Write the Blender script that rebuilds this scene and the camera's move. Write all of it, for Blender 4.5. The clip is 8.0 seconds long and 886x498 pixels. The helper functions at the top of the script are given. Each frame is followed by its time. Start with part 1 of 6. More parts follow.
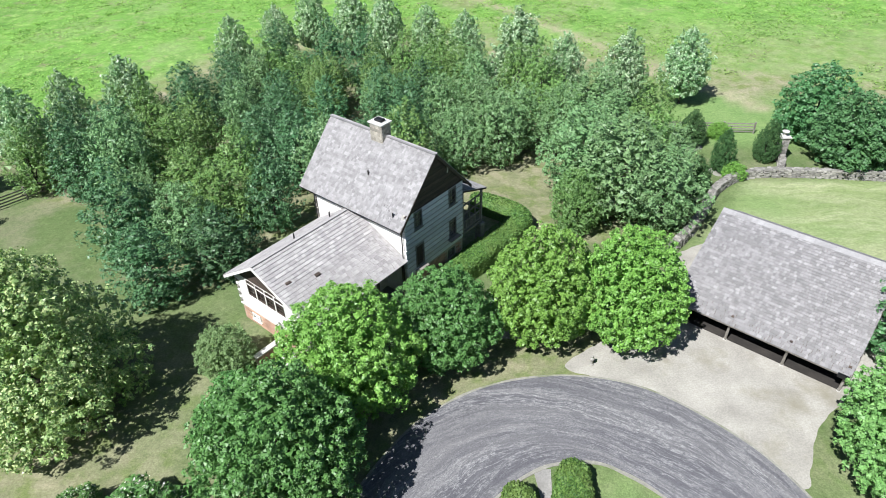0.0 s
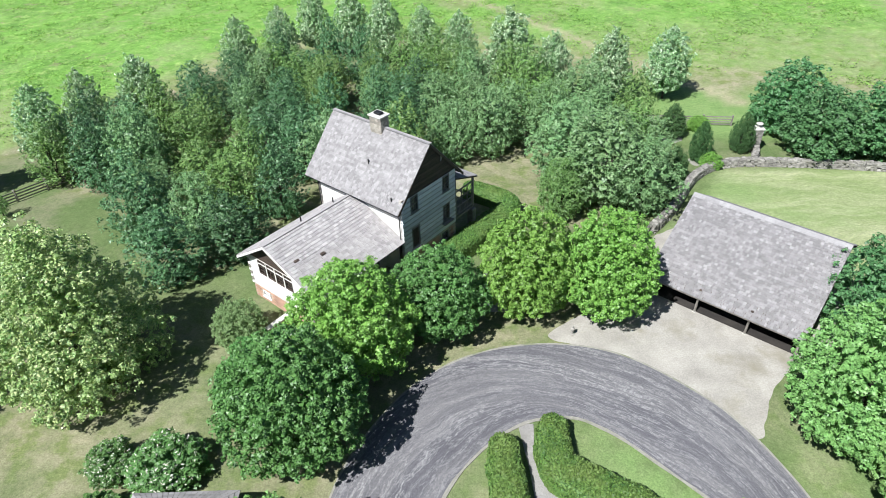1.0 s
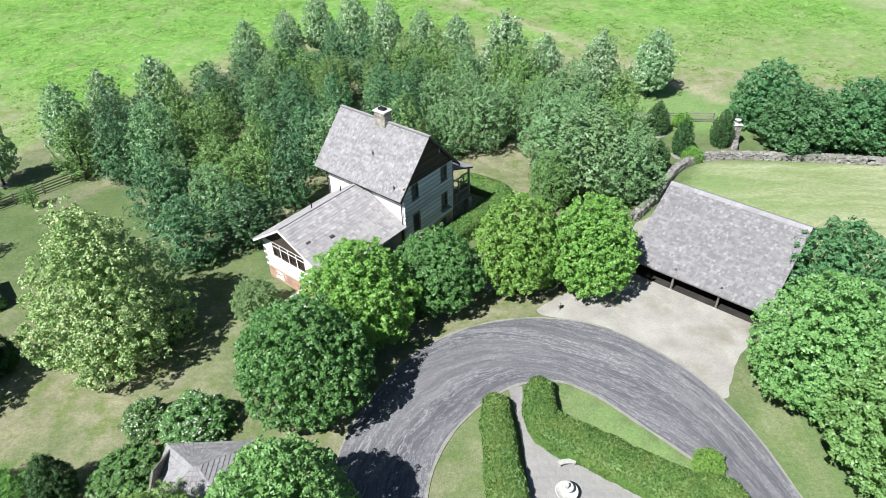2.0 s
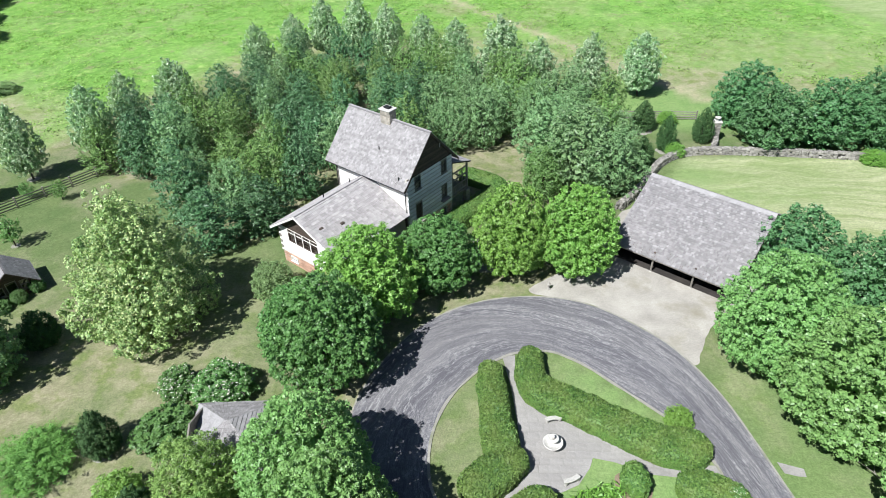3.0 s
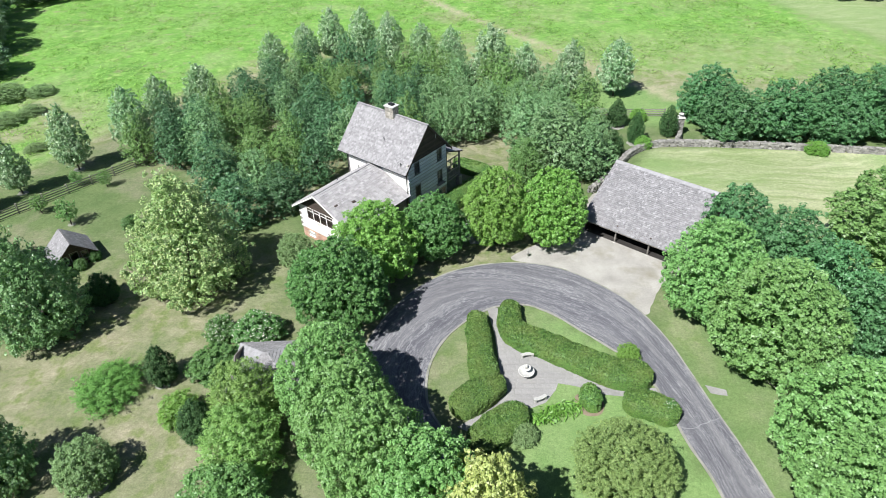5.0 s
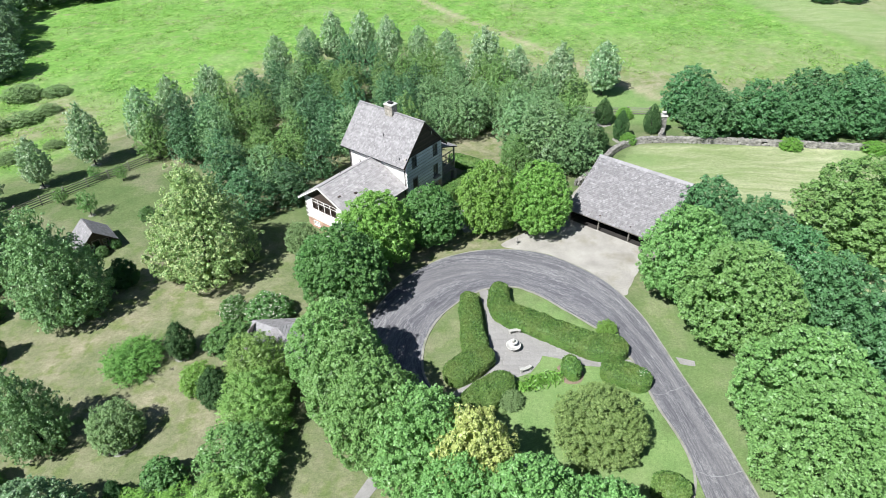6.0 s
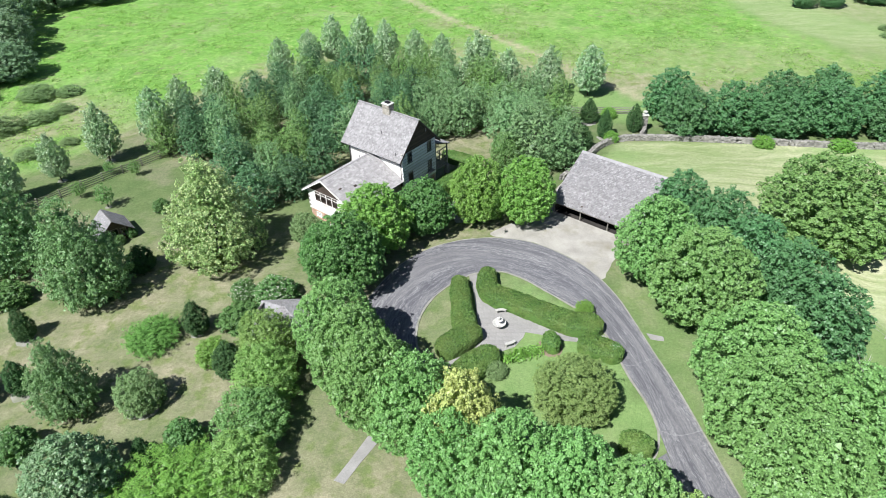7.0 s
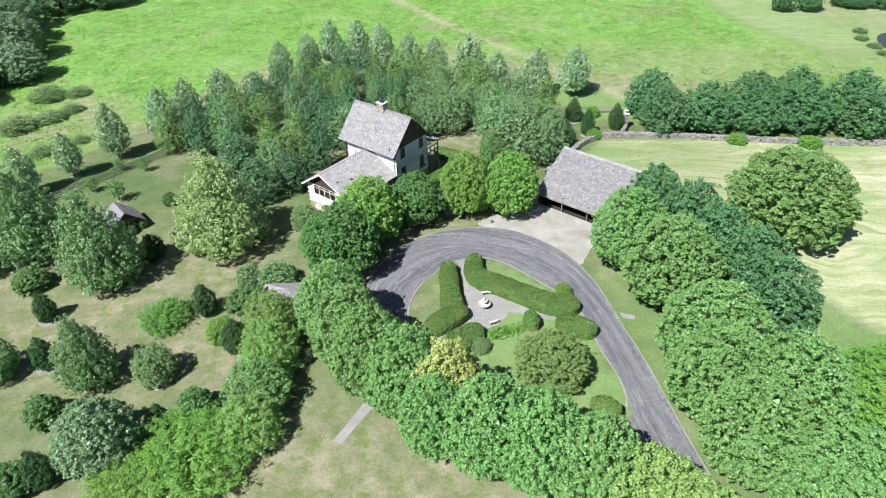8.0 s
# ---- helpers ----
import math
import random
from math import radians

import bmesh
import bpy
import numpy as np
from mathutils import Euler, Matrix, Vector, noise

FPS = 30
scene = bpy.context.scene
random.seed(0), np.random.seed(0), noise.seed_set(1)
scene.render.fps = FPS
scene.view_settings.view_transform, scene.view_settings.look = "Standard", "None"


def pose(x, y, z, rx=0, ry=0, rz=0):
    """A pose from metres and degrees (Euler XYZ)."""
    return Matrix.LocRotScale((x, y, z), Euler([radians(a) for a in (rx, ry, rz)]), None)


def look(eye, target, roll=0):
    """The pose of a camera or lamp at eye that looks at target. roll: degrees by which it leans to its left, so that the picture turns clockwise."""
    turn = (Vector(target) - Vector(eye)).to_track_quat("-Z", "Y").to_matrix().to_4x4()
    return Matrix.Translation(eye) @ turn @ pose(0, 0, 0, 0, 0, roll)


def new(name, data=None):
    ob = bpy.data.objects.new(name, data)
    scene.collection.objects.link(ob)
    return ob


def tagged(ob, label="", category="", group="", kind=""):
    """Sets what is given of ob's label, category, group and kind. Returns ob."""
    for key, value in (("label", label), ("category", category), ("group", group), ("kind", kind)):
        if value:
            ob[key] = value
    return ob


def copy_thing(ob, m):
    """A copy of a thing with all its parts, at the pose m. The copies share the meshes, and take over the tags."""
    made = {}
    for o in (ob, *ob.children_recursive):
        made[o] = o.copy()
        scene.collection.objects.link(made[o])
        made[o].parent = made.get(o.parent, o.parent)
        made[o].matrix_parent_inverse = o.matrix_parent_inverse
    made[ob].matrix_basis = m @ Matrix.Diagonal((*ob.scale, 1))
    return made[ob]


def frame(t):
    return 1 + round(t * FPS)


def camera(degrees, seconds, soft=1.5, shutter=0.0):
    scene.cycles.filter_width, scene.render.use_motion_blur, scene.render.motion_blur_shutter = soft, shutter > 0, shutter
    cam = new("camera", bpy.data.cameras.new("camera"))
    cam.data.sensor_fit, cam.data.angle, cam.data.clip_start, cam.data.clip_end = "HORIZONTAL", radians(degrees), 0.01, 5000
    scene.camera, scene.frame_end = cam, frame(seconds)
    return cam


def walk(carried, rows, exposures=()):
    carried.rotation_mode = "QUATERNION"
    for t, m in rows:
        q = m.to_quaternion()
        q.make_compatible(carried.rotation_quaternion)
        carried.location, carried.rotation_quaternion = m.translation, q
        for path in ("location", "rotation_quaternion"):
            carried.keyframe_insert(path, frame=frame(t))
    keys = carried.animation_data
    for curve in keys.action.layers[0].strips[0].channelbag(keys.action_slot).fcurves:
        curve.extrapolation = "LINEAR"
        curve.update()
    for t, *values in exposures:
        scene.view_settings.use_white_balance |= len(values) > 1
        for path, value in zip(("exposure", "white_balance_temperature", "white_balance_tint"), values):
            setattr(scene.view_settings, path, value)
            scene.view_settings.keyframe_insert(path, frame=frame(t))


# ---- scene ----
cam = camera(68.96, 8.0, soft=0.6)
# seconds, eye, target, roll
PATH = [
    (0.0, (0.480, -0.682, 32.433), (-1.767, 31.298, 8.512), -1.62),
    (0.5, (0.848, -2.739, 33.237), (-1.334, 29.204, 9.260), -1.75),
    (1.0, (1.109, -4.889, 33.985), (-1.069, 27.026, 9.972), -1.82),
    (1.5, (1.333, -7.144, 34.740), (-0.845, 24.796, 10.759), -1.84),
    (3.0, (1.700, -14.620, 37.744), (-0.417, 17.364, 13.816), -1.94),
    (3.5, (1.819, -17.170, 38.699), (-0.293, 14.868, 14.843), -1.95),
    (4.0, (2.029, -19.782, 39.694), (-0.069, 12.287, 15.878), -2.00),
    (4.5, (2.364, -22.444, 40.721), (0.259, 9.639, 16.925), -2.04),
    (6.0, (3.451, -30.224, 43.714), (1.401, 1.900, 19.969), -2.06),
    (6.5, (3.873, -32.995, 44.859), (1.860, -0.865, 21.119), -1.96),
    (7.0, (4.337, -35.823, 45.996), (2.416, -3.665, 22.285), -1.89),
    (7.5, (4.873, -38.655, 47.053), (3.046, -6.470, 23.372), -1.90),
    (8.0, (5.503, -41.396, 48.095), (3.744, -9.184, 24.446), -1.85),
]
walk(cam, [(t, look(eye, target, roll)) for t, eye, target, roll in PATH], [(0.0, 0.72, 6200, 10), (8.0, 0.72, 6200, 10)])

# ---- light: high summer sun, clear sky ----
SUN_EL, SUN_FROM = radians(52), radians(230)  # height of the sun, compass angle that it shines from (counter-clockwise from +x)
world = bpy.data.worlds.new("sky")
scene.world = world
world.use_nodes = True
_wn = world.node_tree.nodes
_sky = _wn.new("ShaderNodeTexSky")
_sky.sky_type = "NISHITA"
_sky.sun_disc = False
_sky.sun_elevation = SUN_EL
_sky.sun_rotation = math.pi / 2 - SUN_FROM
_sky.air_density, _sky.dust_density = 0.75, 0.3
world.node_tree.links.new(_sky.outputs[0], _wn["Background"].inputs[0])
_wn["Background"].inputs[1].default_value = 0.05
sun = new("sun", bpy.data.lights.new("sun", "SUN"))
sun.data.energy, sun.data.angle, sun.data.color = 5.0, radians(0.55), (1.0, 0.985, 0.95)
_d = Vector((math.cos(SUN_FROM) * math.cos(SUN_EL), math.sin(SUN_FROM) * math.cos(SUN_EL), math.sin(SUN_EL)))
sun.matrix_world = look(_d * 200, (0, 0, 0))

# ---- materials ----
def nodes_of(name):
    m = bpy.data.materials.new(name)
    m.use_nodes = True
    nt = m.node_tree
    return m, nt, nt.nodes["Principled BSDF"]


def mixed(nt, fac, a, b, mode="MIX"):
    n = nt.nodes.new("ShaderNodeMix")
    n.data_type, n.blend_type, n.clamp_factor = "RGBA", mode, True
    for sock, val in ((0, fac), (6, a), (7, b)):
        if isinstance(val, (tuple, list)):
            n.inputs[sock].default_value = (*val[:3], 1)
        elif isinstance(val, (int, float)):
            n.inputs[sock].default_value = val
        else:
            nt.links.new(val, n.inputs[sock])
    return n.outputs[2]


def calc(nt, op, a, b=0.0, c=None):
    n = nt.nodes.new("ShaderNodeMath")
    n.operation = op
    for i, val in enumerate((a, b) if c is None else (a, b, c)):
        if isinstance(val, (int, float)):
            n.inputs[i].default_value = val
        else:
            nt.links.new(val, n.inputs[i])
    return n.outputs[0]


def coords(nt, stretch=(1, 1, 1), turn=(0, 0, 0), source="Object"):
    tc = nt.nodes.new("ShaderNodeTexCoord")
    mp = nt.nodes.new("ShaderNodeMapping")
    mp.inputs["Scale"].default_value = stretch
    mp.inputs["Rotation"].default_value = turn
    nt.links.new(tc.outputs[source], mp.inputs[0])
    return mp.outputs[0]


def noisy(nt, vec, scale, detail=4.0, rough=0.55, lo=0.3, hi=0.7):
    n = nt.nodes.new("ShaderNodeTexNoise")
    n.inputs["Scale"].default_value, n.inputs["Detail"].default_value, n.inputs["Roughness"].default_value = scale, detail, rough
    nt.links.new(vec, n.inputs["Vector"])
    r = nt.nodes.new("ShaderNodeMapRange")
    r.inputs[1].default_value, r.inputs[2].default_value = lo, hi
    nt.links.new(n.outputs[0], r.inputs[0])
    return r.outputs[0]


def bumped(nt, bsdf, height, strength, dist):
    b = nt.nodes.new("ShaderNodeBump")
    b.inputs["Strength"].default_value, b.inputs["Distance"].default_value = strength, dist
    nt.links.new(height, b.inputs["Height"])
    nt.links.new(b.outputs[0], bsdf.inputs["Normal"])


def shade(name, a, b, scale=1.5, fine=14.0, rough=0.85, bump=0.3, dist=0.02, vary=0.0, stretch=(1, 1, 1), stain=None, metal=0.0, fine_amount=0.25, pale=0.0):
    """Two tones mixed by broad noise, darkened by fine grain; vary: tone differs from piece to piece."""
    m, nt, p = nodes_of(name)
    v = coords(nt, stretch)
    col = mixed(nt, noisy(nt, v, scale), a, b)
    grain = noisy(nt, v, fine, 3)
    col = mixed(nt, fine_amount, col, mixed(nt, grain, (0.35, 0.35, 0.35), (1.5, 1.5, 1.5)), "MULTIPLY")
    if stain:
        col = mixed(nt, noisy(nt, v, scale * 0.45, 5, 0.65, 0.52, 0.72), col, stain)
    if vary:
        rnd = calc(nt, "FRACT", calc(nt, "ADD", nt.nodes.new("ShaderNodeObjectInfo").outputs["Random"], nt.nodes.new("ShaderNodeNewGeometry").outputs["Random Per Island"]))
        lum = calc(nt, "ADD", calc(nt, "MULTIPLY", rnd, 2 * vary), 1 - vary)
        lum = calc(nt, "ADD", lum, calc(nt, "MULTIPLY", calc(nt, "GREATER_THAN", rnd, 0.94), pale))
        cmb = nt.nodes.new("ShaderNodeCombineColor")
        for i in range(3):
            nt.links.new(lum, cmb.inputs[i])
        col = mixed(nt, 1.0, col, cmb.outputs[0], "MULTIPLY")
    nt.links.new(col, p.inputs["Base Color"])
    p.inputs["Roughness"].default_value, p.inputs["Metallic"].default_value = rough, metal
    if bump:
        bumped(nt, p, grain, bump, dist)
    return m


def foliage(name, a, b, c, gloss=0.45, glow=0.2, skew=1.0, differ=0.16, leaflet=9.0):
    """Leaves: three tones told apart leaf by leaf and tree by tree, part of the light passes through."""
    m, nt, p = nodes_of(name)
    geo, info = nt.nodes.new("ShaderNodeNewGeometry"), nt.nodes.new("ShaderNodeObjectInfo")
    r = geo.outputs["Random Per Island"]
    col = mixed(nt, calc(nt, "POWER", r, skew), a, b)
    v = coords(nt)
    col = mixed(nt, noisy(nt, v, 0.55, 3, 0.6, 0.42, 0.7), col, c)
    tiny = noisy(nt, v, leaflet, 2, 0.6, 0.34, 0.66)
    col = mixed(nt, 0.5, col, mixed(nt, tiny, (0.5, 0.5, 0.5), (1.65, 1.65, 1.65)), "MULTIPLY")
    hsv = nt.nodes.new("ShaderNodeHueSaturation")
    nt.links.new(calc(nt, "ADD", calc(nt, "MULTIPLY", info.outputs["Random"], 0.016), 0.490), hsv.inputs["Hue"])
    nt.links.new(calc(nt, "ADD", calc(nt, "MULTIPLY", info.outputs["Random"], differ), 1 - differ / 2), hsv.inputs["Value"])
    nt.links.new(col, hsv.inputs["Color"])
    nt.links.new(hsv.outputs[0], p.inputs["Base Color"])
    p.inputs["Roughness"].default_value = gloss
    p.inputs["Specular IOR Level"].default_value = 0.5
    t = nt.nodes.new("ShaderNodeBsdfTranslucent")
    nt.links.new(mixed(nt, 1.0, hsv.outputs[0], (1.25, 1.3, 0.6), "MULTIPLY"), t.inputs[0])
    mx = nt.nodes.new("ShaderNodeMixShader")
    mx.inputs[0].default_value = glow
    nt.links.new(p.outputs[0], mx.inputs[1])
    nt.links.new(t.outputs[0], mx.inputs[2])
    nt.links.new(mx.outputs[0], nt.nodes["Material Output"].inputs[0])
    return m


SHINGLE = shade("weathered_shingle", (0.222, 0.211, 0.211), (0.312, 0.298, 0.296), 0.8, 22, 0.8, 0.4, 0.01, vary=0.2, stretch=(1, 4, 1), pale=0.06)
SHINGLE_WING = shade("pale_wing_shingle", (0.315, 0.297, 0.292), (0.425, 0.404, 0.396), 0.8, 22, 0.8, 0.4, 0.01, vary=0.17, stretch=(4, 1, 1), pale=0.05)
SHINGLE_BARN = shade("grey_barn_shingle", (0.205, 0.197, 0.198), (0.265, 0.254, 0.254), 0.7, 22, 0.8, 0.4, 0.01, vary=0.2, stretch=(1, 4, 1), pale=0.16)
RIDGE_BOARD = shade("bleached_ridge_board", (0.26, 0.25, 0.25), (0.33, 0.32, 0.32), 2, 20, 0.8, 0.3, 0.01, vary=0.1)
LOG = shade("limewashed_log", (0.70, 0.71, 0.71), (0.82, 0.82, 0.81), 2.2, 20, 0.85, 0.5, 0.02, vary=0.12, stretch=(1, 1, 3), stain=(0.58, 0.59, 0.58))
CHINK = shade("grey_chinking", (0.40, 0.38, 0.34), (0.52, 0.49, 0.44), 3, 25, 0.9, 0.3, 0.01)
WHITE = shade("white_painted_board", (0.72, 0.70, 0.66), (0.82, 0.80, 0.77), 1.2, 16, 0.6, 0.15, 0.005, stain=(0.62, 0.58, 0.52))
DARKWOOD = shade("dark_stained_wood", (0.048, 0.034, 0.027), (0.095, 0.066, 0.050), 1.5, 18, 0.75, 0.5, 0.02, vary=0.25, stretch=(1, 1, 6))
GREYWOOD = shade("weathered_grey_wood", (0.16, 0.145, 0.125), (0.27, 0.25, 0.22), 2, 22, 0.85, 0.5, 0.02, vary=0.2, stretch=(4, 4, 1))
PALEWOOD = shade("bleached_dead_wood", (0.30, 0.285, 0.255), (0.42, 0.40, 0.36), 2, 22, 0.9, 0.4, 0.01, vary=0.15)
BRICK = shade("old_red_brick", (0.38, 0.215, 0.15), (0.50, 0.325, 0.24), 3, 26, 0.9, 0.4, 0.01, vary=0.25)
MORTAR = shade("lime_mortar", (0.42, 0.36, 0.29), (0.52, 0.46, 0.38), 3, 30, 0.95, 0.3, 0.01)
STONE = shade("grey_field_stone", (0.20, 0.19, 0.17), (0.33, 0.315, 0.285), 2.5, 18, 0.92, 0.6, 0.03, vary=0.3, stain=(0.15, 0.145, 0.12))
PALESTONE = shade("pale_carved_stone", (0.48, 0.465, 0.43), (0.62, 0.60, 0.56), 4, 30, 0.85, 0.4, 0.01, stain=(0.34, 0.33, 0.29))
CAPSTONE = shade("white_cap_stone", (0.50, 0.49, 0.46), (0.60, 0.585, 0.555), 3, 25, 0.8, 0.3, 0.01)
IRON = shade("dark_iron", (0.02, 0.02, 0.022), (0.045, 0.045, 0.047), 4, 30, 0.45, 0.2, 0.004, metal=0.7)
BARK = shade("tree_bark", (0.040, 0.034, 0.027), (0.080, 0.068, 0.054), 3, 16, 0.95, 0.9, 0.03, stretch=(1, 1, 0.25))
SOIL = shade("bare_soil", (0.17, 0.125, 0.085), (0.27, 0.21, 0.15), 1.2, 12, 0.95, 0.6, 0.03, stain=(0.13, 0.14, 0.06))
# earth taken almost to black: the barn's inner shade is in this colour
SHADED_EARTH = shade("shade_darkened_earth", (0.022, 0.019, 0.017), (0.042, 0.036, 0.031), 1.2, 12, 0.95, 0.4, 0.02)
GLASS, _nt, _p = nodes_of("window_glass")
_p.inputs["Base Color"].default_value = (0.75, 0.8, 0.82, 1)
_p.inputs["Roughness"].default_value, _p.inputs["Transmission Weight"].default_value, _p.inputs["IOR"].default_value = 0.03, 1.0, 1.45
WATER, _nt, _p = nodes_of("pond_water")
_p.inputs["Base Color"].default_value = (0.05, 0.055, 0.05, 1)
_p.inputs["Roughness"].default_value = 0.06
bumped(_nt, _p, noisy(_nt, coords(_nt), 1.5), 0.08, 0.05)

LEAF_MAPLE = foliage("maple_leaf", (0.128, 0.272, 0.080), (0.228, 0.408, 0.128), (0.175, 0.340, 0.100))
LEAF_DEEP = foliage("deep_maple_leaf", (0.068, 0.178, 0.048), (0.140, 0.300, 0.082), (0.098, 0.235, 0.062))
LEAF_PALEMAPLE = foliage("pale_maple_leaf", (0.17, 0.30, 0.080), (0.32, 0.46, 0.140), (0.24, 0.38, 0.105))
LEAF_GREY = foliage("grey_green_leaf", (0.110, 0.230, 0.090), (0.225, 0.360, 0.155), (0.160, 0.285, 0.116), glow=0.12)
LEAF_BRIGHT = foliage("bright_maple_leaf", (0.125, 0.270, 0.050), (0.240, 0.420, 0.088), (0.180, 0.345, 0.066))
LEAF_FOREST = foliage("forest_leaf", (0.042, 0.124, 0.052), (0.122, 0.240, 0.100), (0.072, 0.172, 0.068), glow=0.1, differ=0.45)
LEAF_OLIVE = foliage("olive_leaf", (0.088, 0.190, 0.052), (0.205, 0.335, 0.092), (0.140, 0.255, 0.068), glow=0.12, differ=0.4)
LEAF_PALE = foliage("linden_leaf", (0.120, 0.240, 0.066), (0.58, 0.63, 0.31), (0.25, 0.37, 0.12), 0.45, 0.18, 1.4)
LEAF_LINDEN = foliage("green_linden_leaf", (0.105, 0.235, 0.085), (0.28, 0.42, 0.19), (0.17, 0.31, 0.115), 0.4)
LEAF_SILVER = foliage("silver_tree_leaf", (0.085, 0.220, 0.068), (0.62, 0.73, 0.52), (0.17, 0.33, 0.125), 0.36, 0.18, 1.15)
LEAF_ORCHARD = foliage("orchard_leaf", (0.066, 0.180, 0.068), (0.122, 0.270, 0.104), (0.094, 0.225, 0.084))
LEAF_LIGHT = foliage("light_tree_leaf", (0.100, 0.215, 0.065), (0.180, 0.325, 0.095), (0.140, 0.27, 0.08))
LEAF_FIELD = foliage("field_tree_leaf", (0.125, 0.255, 0.075), (0.22, 0.38, 0.115), (0.17, 0.32, 0.095))
LEAF_YELLOW = foliage("yellow_leaf", (0.36, 0.44, 0.13), (0.55, 0.60, 0.23), (0.37, 0.46, 0.14))
LEAF_YEW = foliage("yew_needle", (0.020, 0.066, 0.020), (0.075, 0.160, 0.042), (0.040, 0.105, 0.028), 0.8, 0.06)
LEAF_HEDGE = foliage("box_hedge_leaf", (0.034, 0.100, 0.020), (0.130, 0.235, 0.048), (0.125, 0.195, 0.045), 0.65, 0.1)
LEAF_LIME = foliage("lime_green_leaf", (0.115, 0.26, 0.045), (0.21, 0.38, 0.070), (0.16, 0.32, 0.06))
LEAF_SHRUB = foliage("shrub_leaf", (0.070, 0.170, 0.048), (0.130, 0.255, 0.072), (0.10, 0.21, 0.06))
LEAF_DWARF = foliage("dwarf_tree_leaf", (0.110, 0.178, 0.050), (0.255, 0.330, 0.105), (0.175, 0.250, 0.072), 0.6)
LEAF_DULL = foliage("dull_shrub_leaf", (0.125, 0.215, 0.080), (0.240, 0.340, 0.140), (0.180, 0.275, 0.105), 0.6)
LEAF_JUNIPER = foliage("juniper_needle", (0.085, 0.205, 0.040), (0.155, 0.300, 0.060), (0.12, 0.25, 0.05), 0.6)
LEAF_FAR = foliage("far_tree_leaf", (0.125, 0.225, 0.115), (0.225, 0.330, 0.185), (0.170, 0.275, 0.145))
LEAF_VINE = foliage("olive_shrub_leaf", (0.130, 0.255, 0.062), (0.280, 0.430, 0.120), (0.195, 0.330, 0.085))
LEAF_SILVERGREEN = foliage("grey_bush_leaf", (0.095, 0.205, 0.085), (0.27, 0.36, 0.20), (0.15, 0.265, 0.12), 0.4)
PETAL = foliage("white_flower", (0.62, 0.62, 0.55), (0.75, 0.73, 0.68), (0.66, 0.60, 0.58), 0.6, 0.3)
MEADOW_BLADE = foliage("meadow_grass_blade", (0.15, 0.32, 0.055), (0.28, 0.46, 0.11), (0.22, 0.36, 0.10), 0.7, 0.35)


